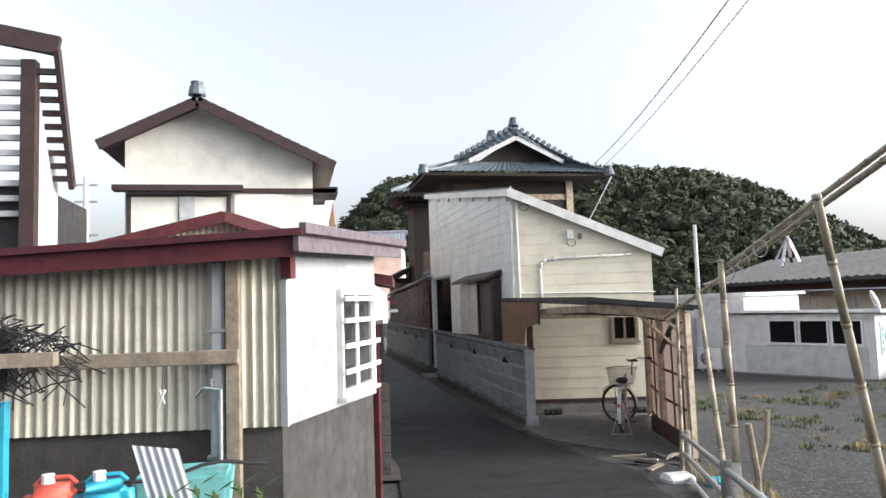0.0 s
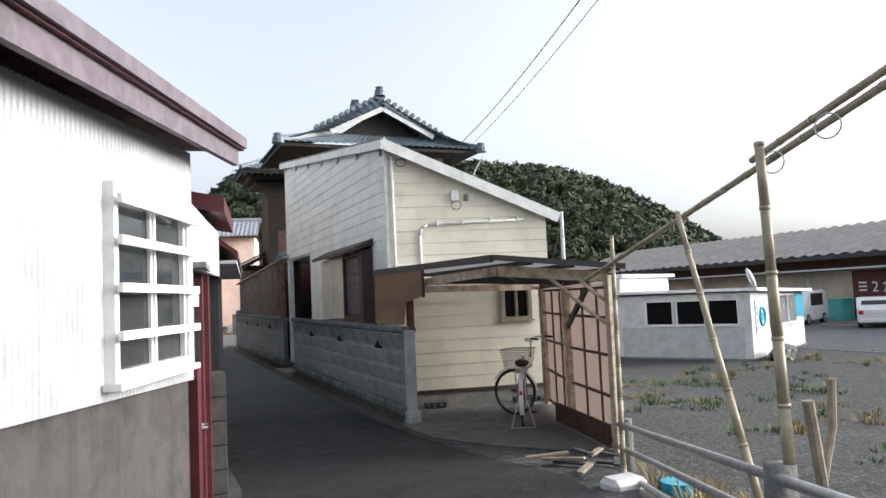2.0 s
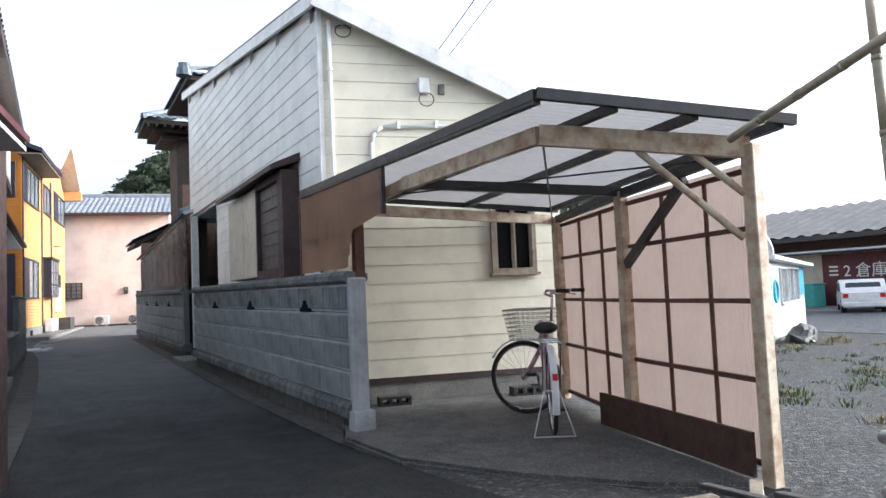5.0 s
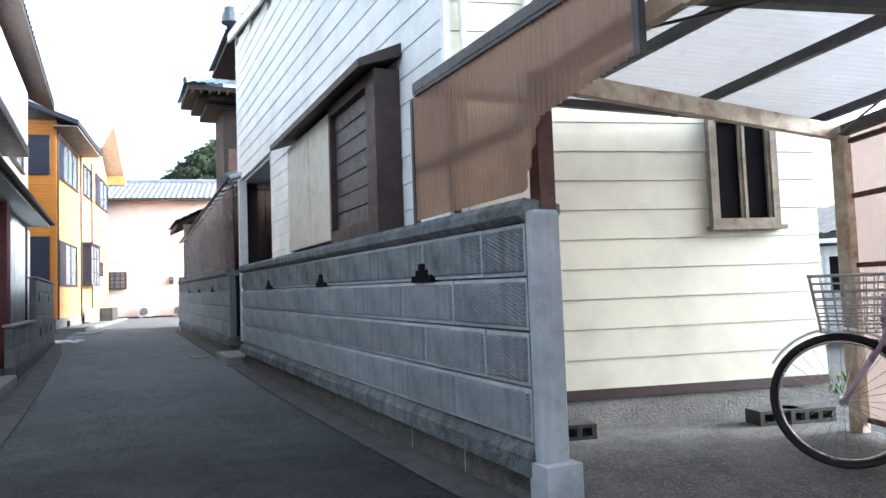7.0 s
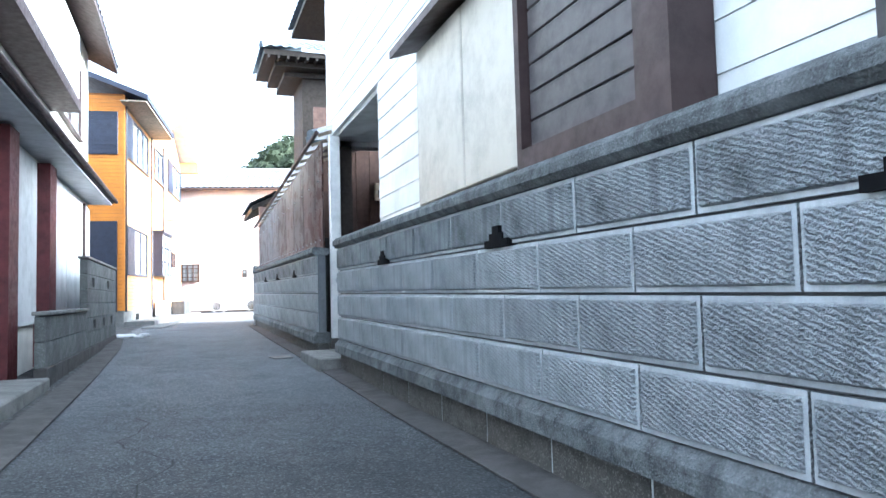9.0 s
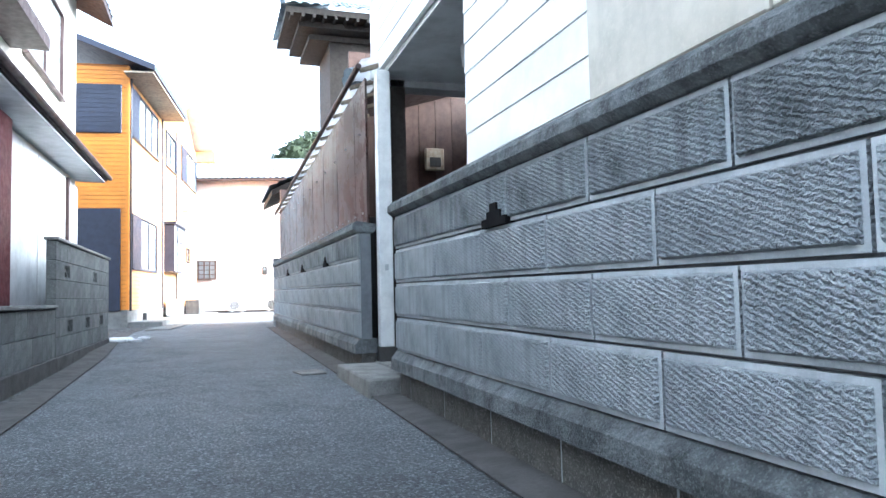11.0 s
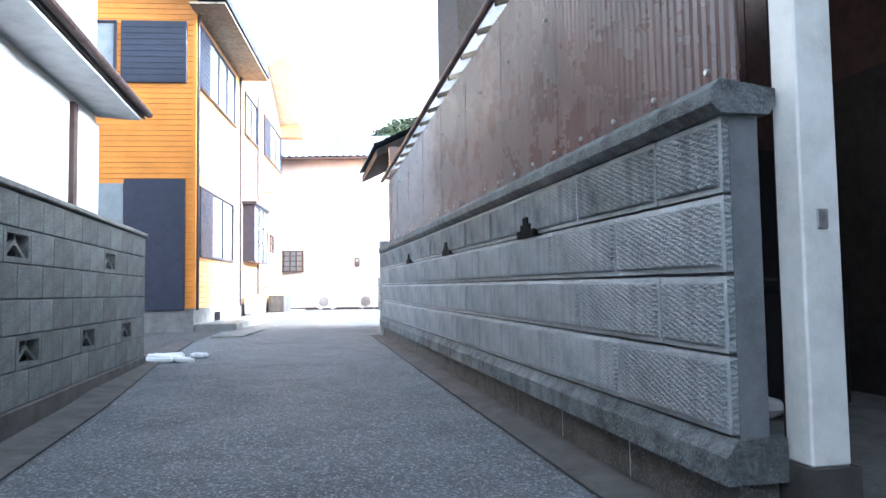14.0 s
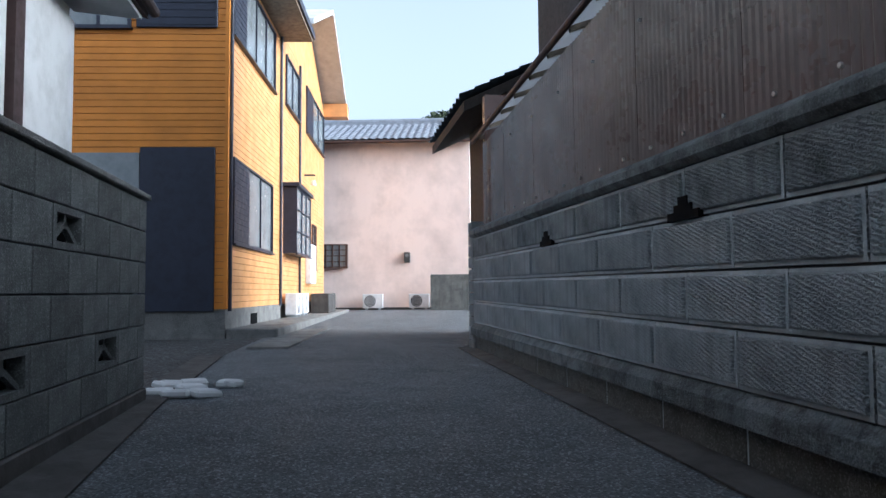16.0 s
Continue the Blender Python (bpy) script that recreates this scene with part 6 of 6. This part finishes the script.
hose = thing("black_hose", -0.5, 5.0, -0.2, "black rubber hose strung along the shed", "hose")
part("hose", hose_mesh([(-1.4 + 0.1 * i, 4.6 + 0.04 * i, 0.04 + 0.03 * math.sin(i * 0.9)) for i in range(13)], 0.012), M_RUBBER, hose)

# ---- railing and bamboo frame beside the ramp ----
rail = thing("pipe_railing", 5.1, 8.9, -1.5, "weathered pipe railing with three rails along the ramp", "railing")
P0 = Vector((5.15, 8.87, 0))
dr_ = Vector((-0.417, -0.909, 0.0))
for i, k in enumerate((0.0, 3.6, 7.2)):
    p = P0 + dr_ * k
    zb = min(ground_z(p.x + 0.3, p.y), -1.3 + 0.105 * k)
    part("post", tube(bmn(), (p.x, p.y, zb - 0.3), (p.x, p.y, -0.76 + 0.105 * k), 0.055 + (0.03 if i else 0), seg=14), M_CONC, rail, "pale concrete post", True)
for z in (-0.83, -1.07, -1.32):
    part("rail", tube(bmn(), P0 - dr_ * 0.25 + Vector((-0.04, 0, z - 0.02)), P0 + dr_ * 9 + Vector((-0.04, 0, z + 0.105 * 9)), 0.03), M_GALV, rail, "", True)


def bamboo(p, q, r, name, label, category):
    p, q = Vector(p), Vector(q)
    ob = thing(name, p.x, p.y, p.z, label, category, "bamboo poles")
    n = max(2, int((q - p).length / 0.33))
    bm = bmn()
    for i in range(n):
        a, b = p.lerp(q, i / n), p.lerp(q, (i + 1) / n)
        j = Vector((random.uniform(-1, 1), random.uniform(-1, 1), 0)) * 0.006
        tube(bm, a, b, r * (1 - 0.3 * i / n), r * (1 - 0.3 * (i + 1) / n), 8)
        tube(bm, b - (b - a).normalized() * 0.012, b + (b - a).normalized() * 0.012, r * 1.12 * (1 - 0.3 * (i + 1) / n), seg=8)
    part("culm", bm, M_BAMBOO, ob, "", True)
    return ob


bamboo((5.02, 8.8, -1.56), (5.2, 9.0, 1.15), 0.03, "bamboo_post", "thin bamboo post beside the carport", "bamboo pole")
bamboo((3.62, 5.52, -1.3), (4.24, 6.9, 1.13), 0.03, "bamboo_prop", "pale leaning bamboo prop", "bamboo pole")
bamboo((3.7, 5.55, -1.5), (3.68, 5.6, 1.35), 0.038, "bamboo_post", "thick upright bamboo post tied to the rail", "bamboo pole")
bamboo((5.6, 10.1, 0.72), (2.4, 1.7, 1.86), 0.026, "bamboo_crossbar", "long bamboo pole lashed level between posts", "bamboo pole")
bamboo((4.0, 5.95, 1.34), (2.25, 1.25, 1.98), 0.022, "bamboo_crossbar", "second bamboo pole lashed to the long one", "bamboo pole")
bamboo((3.43, 3.47, -1.25), (2.42, 2.88, 1.5), 0.03, "bamboo_prop", "leaning bamboo prop near the top of the ramp", "bamboo pole")
lp = thing("wire_loops", 4.2, 6.3, 1.2, "loops of wire hanging from the bamboo pole", "wire")
for k in range(3):
    part("loop", torus(bmn(), (3.72 - 0.2 * k, 5.55 - 0.5 * k, 1.24 + 0.07 * k), (1, 0.3, 0), 0.06, 0.004, 16, 4), M_GALV, lp)
pwl = thing("foil_pinwheel", 3.43, 4.4, 1.45, "silver and pink foil streamers tied to the bamboo pole", "ornament")
for k in range(9):
    a = k * 0.7
    p = Vector((3.43, 4.4, 1.46))
    q = p + Vector((0.09 * math.cos(a), 0.09 * math.sin(a), -0.16 - 0.03 * (k % 3)))
    part("streamer", beam(bmn(), p, q, 0.022, 0.003), M_CHROME if k % 3 else M_PINKFR, pwl)
tw = thing("forked_branch", 4.9, 6.3, -1.4, "grey forked branch standing by the bamboo post", "branch")
bm = rod(bmn(), [(3.8, 5.5, -1.4), (3.84, 5.5, -0.5), (3.78, 5.5, -0.05)], 0.03, 8)
rod(bm, [(3.84, 5.5, -0.5), (3.95, 5.5, -0.2), (3.97, 5.5, 0.05)], 0.022, 8)
part("wood", bm, M_WOOD, tw)
rb = thing("timber_scraps", 5.0, 9.6, -1.45, "broken timber scraps on the ground", "timber")
random.seed(3)
for i in range(9):
    a, b = 5.2 + random.uniform(-0.35, 0.4), 9.75 + random.uniform(-0.45, 0.4)
    part("scrap", box(-0.25, 0.25, -0.04, 0.04, 0, 0.03, pose(a, b, ground_z(a, b) + 0.02 + 0.015 * i, 6 * random.random(), 6 * random.random(), random.uniform(0, 180)), 0.006), M_WOOD if i % 2 else M_CONCD, rb)
bk = thing("blue_bucket", 5.0, 8.2, -1.5, "blue plastic bucket by the railing", "bucket")
part("pail", tube(bmn(), (5.2, 8.2, -1.56), (5.2, 8.2, -1.25), 0.13, 0.17, 16), M_BLUEP, bk)
stn = thing("pale_stone", 4.75, 8.5, -1.4, "pale flat stone by the railing", "stone")
part("rock", box(4.55, 4.95, 8.3, 8.6, -1.4, -1.2, None, 0.05), M_LGREY, stn)

# ---- prefab hut on the lot ----
HU, HN = Vector((0.891, 0.454, 0)), Vector((-0.454, 0.891, 0))
HO = Vector((17.9, 19.2, 0))
hut = thing("prefab_hut", 18, 22, -1.8, "low grey prefabricated hut with dark windows", "hut")
HM = quad_frame((HO.x, HO.y, 0), HU.xy, HN.xy)            # long side: x along HU, y into the hut
HF = quad_frame((HO.x, HO.y, 0), HN.xy, HU.xy)            # front: x along HN, y into the hut
part("wall", box(0, 6.4, 0, 5.0, -1.8, 0.32, HM), M_LGREY, hut)
part("lower_panel", box(0.25, 4.3, -0.03, -0.004, -1.75, -0.75, HF), M_GREYP, hut)
part("base", box(-0.05, 6.45, -0.06, 5.05, -1.95, -1.74, HM), M_CONC, hut)
part("roof", slab(bmn(), [HM @ Vector(p) for p in ((-0.3, -0.3, 0.46), (6.7, -0.3, 0.3), (6.7, 5.2, 0.3), (-0.3, 5.2, 0.5))], 0.1), M_WSTEEL, hut)
for i in range(3):
    window("prefab_hut", HF @ pose(0.35 + i * 1.05, -0.015, -0.68), 0.98, 0.8, "dark sliding window pane in the hut front", M_WSTEEL, M_DARK, mull=0, bar=0.03)
for i in range(3):
    window("prefab_hut", HM @ pose(1.9 + i * 1.1, -0.015, -0.85), 1.0, 1.0, "pale frosted window in the hut side", M_WSTEEL, M_FROST, mull=0, bar=0.03)
sg = thing("round_sign", *(HM @ Vector((0.9, -0.05, -0.5))), "white board with a round blue emblem", "sign")
part("board", box(0.35, 1.5, -0.03, -0.004, -1.0, 0.05, HM), M_WPAINT, sg)
part("emblem", torus(bmn(), HM @ Vector((1.0, -0.036, -0.48)), HN, 0.28, 0.05, 24, 6), M_BLUEP, sg)
part("emblem_core", tube(bmn(), HM @ Vector((1.0, -0.04, -0.48)), HM @ Vector((1.0, -0.031, -0.48)), 0.16), M_BLUEP, sg)
for i in range(4):
    part("bar", box(0.43, 0.56, -0.036, -0.031, -0.9 + 0.22 * i, -0.75 + 0.22 * i, HM), M_BLUEP, sg)
sg2 = thing("blue_banner", *(HM @ Vector((5.6, -0.05, -0.5))), "pale blue poster on the hut side", "poster")
part("sheet", box(5.3, 6.3, -0.03, -0.004, -0.7, 0.15, HM), M_BLUEP, sg2)
dish = thing("satellite_dish", *(HM @ Vector((0.2, -0.2, 0.5))), "white satellite dish on the hut roof", "satellite dish")
bm = bmn()
bmesh.ops.create_uvsphere(bm, u_segments=20, v_segments=10, radius=0.42, matrix=HM @ pose(-0.1, -0.1, 0.75, 70, 0, 20) @ Matrix.Diagonal((0.8, 0.8, 0.2, 1)))
part("bowl", bm, M_WSTEEL, dish, "", True)
part("arm", tube(bmn(), HM @ Vector((-0.1, 0, 0.4)), HM @ Vector((-0.1, -0.1, 0.75)), 0.03), M_GALV, dish)
rear = thing("grey_outbuilding", *(HF @ Vector((6, 1, -1.8))), "grey flat-roofed outbuilding behind the hut", "building")
part("wall", box(4.6, 11.5, 0.6, 5, -1.8, 1.0, HF), M_LGREY, rear)
part("roof", box(4.4, 11.7, 0.4, 5.2, 1.0, 1.12, HF), M_WSTEEL, rear)
part("cabinet", box(6.6, 8.6, -0.8, 0.55, -1.75, 0.2, HF, 0.02), M_GREYP, rear)
for i in range(4):
    part("cabinet_rib", box(6.75 + i * 0.47, 6.8 + i * 0.47, -0.83, -0.801, -1.6, 0.1, HF), M_GREYP, rear)
part("pipe", tube(bmn(), HF @ Vector((4.75, -0.05, -1.7)), HF @ Vector((4.75, -0.05, -0.2)), 0.04), M_WSTEEL, rear)
m = HF @ Matrix.Diagonal((-1, 1, 1, 1)) @ pose(-6.3, -0.3, -1.8)
ac_unit(quad_frame((HF @ Vector((6.35, 0.1, 0)))[:2] + (-1.8,), -HN.xy, HU.xy) @ Matrix.Diagonal((1.25, 1.2, 1.4, 1)), "white outdoor air conditioner beside the hut")
bagb = thing("black_tarp", *(HM @ Vector((0.8, -0.6, -1.8))), "heap of black tarpaulin beside the hut", "tarpaulin")
bm = bmn()
bmesh.ops.create_icosphere(bm, subdivisions=3, radius=1, matrix=HM @ pose(0.9, -0.6, -1.75) @ Matrix.Diagonal((0.9, 0.35, 0.4, 1)))
for v in bm.verts:
    v.co += Vector((noise.noise(v.co * 3), noise.noise(v.co * 3 + Vector((9, 0, 0))), noise.noise(v.co * 4))) * 0.15
part("sheet", bm, M_BLACKP, bagb)

# ---- long warehouse ----
wh = thing("warehouse", 45, 35, -1.8, "long beige warehouse with a ribbed grey roof and a red door", "warehouse")
WX = 39.5
WM = Matrix(((0, 1, 0, WX), (-1, 0, 0, 60), (0, 0, 1, 0), (0, 0, 0, 1)))   # x towards the viewer's side, y into the building
M_BEIGE = mat("beige_render", (0.5, 0.44, 0.36), 0.85, 0.2, 1.0, 0.1, 20, streak=0.25)
part("wall", box(0, 75, 0, 12, -1.9, 2.1, WM), M_BEIGE, wh)
part("upper_band", box(0, 75, -0.02, -0.002, 1.1, 2.1, WM), M_BWOOD, wh)
bm = bmn()
n = 340
rows = []
for i in range(n + 1):
    x = -1 + 77 * i / n
    w = (0.05, 0.05, -0.05, -0.05)[i % 4]
    rows.append([bm.verts.new(WM @ Vector(p)) for p in ((x, -1.6, 2.1 + w), (x, 6, 4.3 + w), (x, 13, 2.3 + w))])
for a, b in zip(rows, rows[1:]):
    for i in range(2):
        bm.faces.new((a[i], a[i + 1], b[i + 1], b[i]))
part("roof", bm, M_SLATE, wh, "ribbed grey sheet roof")
part("roof_edge", box(-1, 76, -1.65, -1.55, 1.8, 2.05, WM), M_DSTEEL, wh)
part("canopy", box(0, 75, -1.6, 0, 1.15, 1.25, WM), M_GREYP, wh)
for i in range(16):
    part("pier", box(2 + i * 4.6, 2.3 + i * 4.6, -0.06, -0.003, -1.8, 1.1, WM), M_GREYP, wh)
rd = part("door", box(28.2, 32.2, -0.1, -0.004, -1.8, 1.05, WM), M_MAROON, wh, "dull red sliding door with white characters")
for i in range(4):
    part("grey_panel", box(3 + i * 5.6, 6.5 + i * 5.6, -0.05, -0.004, -1.8, -0.3, WM), M_GREYP, wh)


def words(text, m, size, parent, material):
    cu = bpy.data.curves.new("lettering", "FONT")
    cu.body, cu.size, cu.extrude, cu.align_x = text, size, 0.01, "LEFT"
    cu.materials.append(material)
    ob = new("lettering", cu)
    ob.parent = parent
    ob.matrix_basis = Matrix.Translation(-ORIGIN[parent.name]) @ m
    ORIGIN[ob.name] = ORIGIN[parent.name]
    return ob


words("2 倉庫", WM @ pose(29.4, -0.115, -0.2, 90, 0, 0), 0.85, rd, M_WPAINT)
for k in range(3):
    part("stroke", box(28.6, 29.1, -0.12, -0.101, -0.15 + 0.22 * k, -0.05 + 0.22 * k, WM), M_WPAINT, rd)


def car(m, van, label):
    o = m.translation
    ob = thing("van" if van else "car", o.x, o.y, o.z, label, "van" if van else "car")
    L, W, H, hb = (3.9, 1.6, 1.85, 0.95) if van else (4.4, 1.72, 1.46, 0.85)
    side = [(0, 0.25), (0, hb), (0.08, hb + 0.05), (0.25 if van else 0.55, H - 0.06), (0.5 if van else 1.0, H), (L - (1.1 if van else 1.9), H), (L - (0.5 if van else 1.05), hb + 0.08), (L - 0.15, hb - 0.1), (L, hb - 0.25), (L, 0.25)]
    bm = prism(bmn(), [m @ Vector((x, -W / 2, z)) for x, z in side], m.to_3x3() @ Vector((0, W, 0)))
    bmesh.ops.bevel(bm, geom=bm.edges[:], offset=0.06, segments=2, affect="EDGES")
    part("body", bm, M_CARW, ob)
    x0, x1, z1 = (0.2, 0.06, H - 0.2) if van else (0.5, 0.2, H - 0.14)
    bm = bmn()
    hexa(bm, [m @ Vector(p) for p in ((x1 - 0.06, -W / 2 + 0.15, hb + 0.08), (x1 + 0.1, -W / 2 + 0.15, hb + 0.08), (x1 + 0.1, W / 2 - 0.15, hb + 0.08), (x1 - 0.06, W / 2 - 0.15, hb + 0.08), (x0 - 0.06, -W / 2 + 0.22, z1), (x0 + 0.1, -W / 2 + 0.22, z1), (x0 + 0.1, W / 2 - 0.22, z1), (x0 - 0.06, W / 2 - 0.22, z1))])
    part("rear_window", bm, M_GLASS, ob)
    for s in (-1, 1):
        part("side_window", box(0.8, L - 1.3, s * W / 2 - 0.006, s * W / 2 + 0.006, hb + 0.08, H - 0.16, m), M_GLASS, ob)
        part("tail_lamp", box(-0.02, 0.05, s * (W / 2 - 0.17) - 0.1, s * (W / 2 - 0.17) + 0.1, hb - 0.18, hb, m), M_RTAIL, ob)
        for x in (0.75, L - 0.8):
            w = part("wheel", tube(bmn(), m @ Vector((x, s * (W / 2 - 0.2), 0.3)), m @ Vector((x, s * (W / 2 + 0.01), 0.3)), 0.3, seg=20), M_TYRE, ob)
            part("rim", tube(bmn(), m @ Vector((x, s * (W / 2 + 0.005), 0.3)), m @ Vector((x, s * (W / 2 + 0.02), 0.3)), 0.19, seg=16), M_GALV, w)
    part("bumper", box(-0.06, 0.1, -W / 2 + 0.06, W / 2 - 0.06, 0.28, 0.48, m, 0.03), M_CARW, ob)
    part("number_plate", box(-0.075, -0.061, -0.17, 0.17, 0.52, 0.68, m), M_WPAINT, ob)


car(pose(32.4, 25.4, -1.8, 0, 0, 35), False, "white hatchback car parked before the warehouse")
car(pose(32.5, 30.6, -1.8, 0, 0, -160) @ pose(-3.9, 0, 0), True, "white van parked beside the hut")
for i in range(2):
    bn = thing("container", 38, 33 - i * 1.3, -1.8, "turquoise plastic container by the warehouse", "container", "containers")
    part("bin", box(37.4, 38.4, 32.4 - i * 1.35, 33.6 - i * 1.35, -1.8, -0.6, None, 0.04), M_GREENBX, bn)
    part("lid", box(37.35, 38.45, 32.35 - i * 1.35, 33.65 - i * 1.35, -0.598, -0.52, None, 0.02), M_GREENBX, bn)
lotp = structure("lot_asphalt", box(22, 39.4, 15, 50, -1.85, -1.785), M_ASPH, "dark asphalt yard before the warehouse", "road")
# Sunlit strip of the yard: the sunlight is put in as a paler slab.
sunl = structure("yard_concrete", box(33.6, 39.3, 15, 49, -1.84, -1.775), M_CONC, "pale sunlit strip of concrete yard along the warehouse", "pavement")

# ---- weeds and grass on the lot ----
random.seed(12)
for nm, material, label, n in (("grass_patches", M_LEAF, "patchy low green grass on the gravel lot", 260), ("dry_weeds", M_DRYG, "dry straw-coloured weeds on the gravel lot", 130)):
    bm = bmn()
    for i in range(n):
        if i % 4 == 0:
            cx, cy = random.uniform(6.5, 22), random.uniform(6, 19)
            if cx < 8.5 and cy > 10.5:
                cx += 3
        x, y = cx + random.gauss(0, 0.45), cy + random.gauss(0, 0.3)
        if x < edge(RIGHT, y) + 1.6:
            continue
        if y > 12 and x < 8.3:
            continue
        tuft(bm, x, y, ground_z(x, y) - 0.02, 26, random.uniform(0.06, 0.2), 0.25)
    part_ob = part(nm, bm, material)
    tagged(part_ob, label, "grass", "", "stuff")
bm = bmn()
for i in range(60):
    y = random.uniform(4, 8.6)
    x = edge(RIGHT, y) + 0.75 + random.uniform(0, 0.9)
    tuft(bm, x, y, ground_z(x, y) - 0.02, 22, random.uniform(0.15, 0.4), 0.2)
tagged(part("bank_grass", bm, M_DRYG), "yellowing grass on the bank by the railing", "grass", "", "stuff")

# ---- wires and poles ----
for nm, p, q, r in (("power_line", (12.5, 30, 6.5), (5.2, 3.5, 6.2), 0.011), ("power_line", (13.2, 32, 6.3), (5.75, 3.5, 6.4), 0.008)):
    ob = thing(nm, *p, "thin overhead power line against the sky", "power line", "power lines")
    p, q = Vector(p), Vector(q)
    pts = [p.lerp(q, i / 16) - Vector((0, 0, 0.6 * 4 * (i / 16) * (1 - i / 16))) for i in range(17)]
    part("wire", rod(bmn(), pts, r, 5), M_DSTEEL, ob)
up = thing("utility_pole", -9.5, 34, -1.5, "distant grey concrete utility pole with fittings", "utility pole")
part("shaft", tube(bmn(), (-9.6, 36, -1.5), (-9.6, 36, 7.6), 0.2, 0.14, 14), M_LGREY, up, "", True)
for z in (7.2, 6.4, 4.8):
    part("crossarm", box(-10.1, -9.1, 35.9, 36.0, z, z + 0.08), M_GALV, up)
part("transformer", tube(bmn(), (-9.9, 35.8, 3.0), (-9.9, 35.8, 3.8), 0.22), M_GREYP, up)
wp = thing("wooden_pole", 27, 44, -1.8, "short grey pole before the wooded hill", "pole")
part("shaft", tube(bmn(), (22.9, 37.2, -1.8), (22.9, 37.2, 5.2), 0.13, 0.11), M_LGREY, wp)
part("stay", tube(bmn(), (22.9, 37.2, 4.8), (21.6, 37.0, 1.0), 0.02), M_DSTEEL, wp)

# ---- wooded hill ----
AZ = (-60, -10, -2, 1, 2.6, 5, 7.8, 14, 22, 25.5, 30, 33, 37, 40, 43, 47, 55, 80)
HT = (0.0, 0.0, 0.0, 0.02, 0.09, 0.15, 0.185, 0.2, 0.2, 0.19, 0.18, 0.17, 0.14, 0.11, 0.07, 0.035, 0.025, 0.02)


def hill_h(a, r):
    top = float(np.interp(a, AZ, HT)) * 118
    return -2 + (top + 1.5) * smooth((r - 70) / 48)


V, Fc = [], []
na, nr = 90, 16
for j in range(nr + 1):
    for i in range(na + 1):
        a, r = -8 + 98 * i / na, 66 + 64 * j / nr
        V.append((r * math.sin(radians(a)), r * math.cos(radians(a)), hill_h(a, min(r, 118)) - 1.5))
for j in range(nr):
    for i in range(na):
        k = j * (na + 1) + i
        Fc.append((k, k + 1, k + na + 2, k + na + 1))
me = bpy.data.meshes.new("hill")
me.from_pydata(V, [], Fc)
me.materials.append(M_WOODS)
tagged(new("hill", me), "steep hill under dark evergreen woods", "hill", "", "structure")

bmi = bmn()
bmesh.ops.create_icosphere(bmi, subdivisions=2, radius=1)
ico_v = np.array([v.co[:] for v in bmi.verts])
ico_f = np.array([[v.index for v in f.verts] for f in bmi.faces])
bmi.free()
rng = np.random.default_rng(5)
vs, fs, base = [], [], 0
leaves_v, leaves_f, lbase = [], [], 0
for i in range(3000):
    a = rng.uniform(0, 62)
    r = rng.choice([rng.uniform(74, 100), rng.uniform(96, 119)])
    h = hill_h(a, r)
    if h < -0.5:
        continue
    s = rng.uniform(0.7, 1.7)
    lump = 1 + 0.22 * np.sin(ico_v @ rng.normal(0, 3, 3) + rng.uniform(0, 6))
    c = np.array([r * math.sin(radians(a)), r * math.cos(radians(a)), h + s * 0.2 - 0.8])
    vs.append(lump[:, None] * ico_v * s * 0.85 * np.array([1, 1, 0.75]) + c)
    fs.append(ico_f + base)
    base += len(ico_v)
    n = 70
    d = rng.normal(0, 1, (n, 3))
    d /= np.linalg.norm(d, axis=1)[:, None]
    p = c + d * s * rng.uniform(0.8, 1.2, (n, 1)) * np.array([1, 1, 0.8])
    u, w = rng.normal(0, 1, (n, 3)) * 0.2, rng.normal(0, 1, (n, 3)) * 0.16
    leaves_v.append(np.stack([p - u, p + w, p + u, p - w], 1).reshape(-1, 3))
    leaves_f.append(np.arange(4 * n).reshape(-1, 4) + lbase)
    lbase += 4 * n
me = bpy.data.meshes.new("woods_leaves")
me.from_pydata(np.concatenate(leaves_v).tolist(), [], np.concatenate(leaves_f).tolist())
me.materials.append(M_WOODS)
tagged(new("woods_leaves", me), "ragged sprays of dark evergreen leaves on the hill", "foliage", "", "stuff")
vs, fs = np.concatenate(vs), np.concatenate(fs)
me = bpy.data.meshes.new("woods")
me.from_pydata(vs.tolist(), [], fs.tolist())
me.materials.append(M_WOODS)
tagged(new("woods", me), "dense dark evergreen tree crowns on the hill", "trees", "", "stuff")
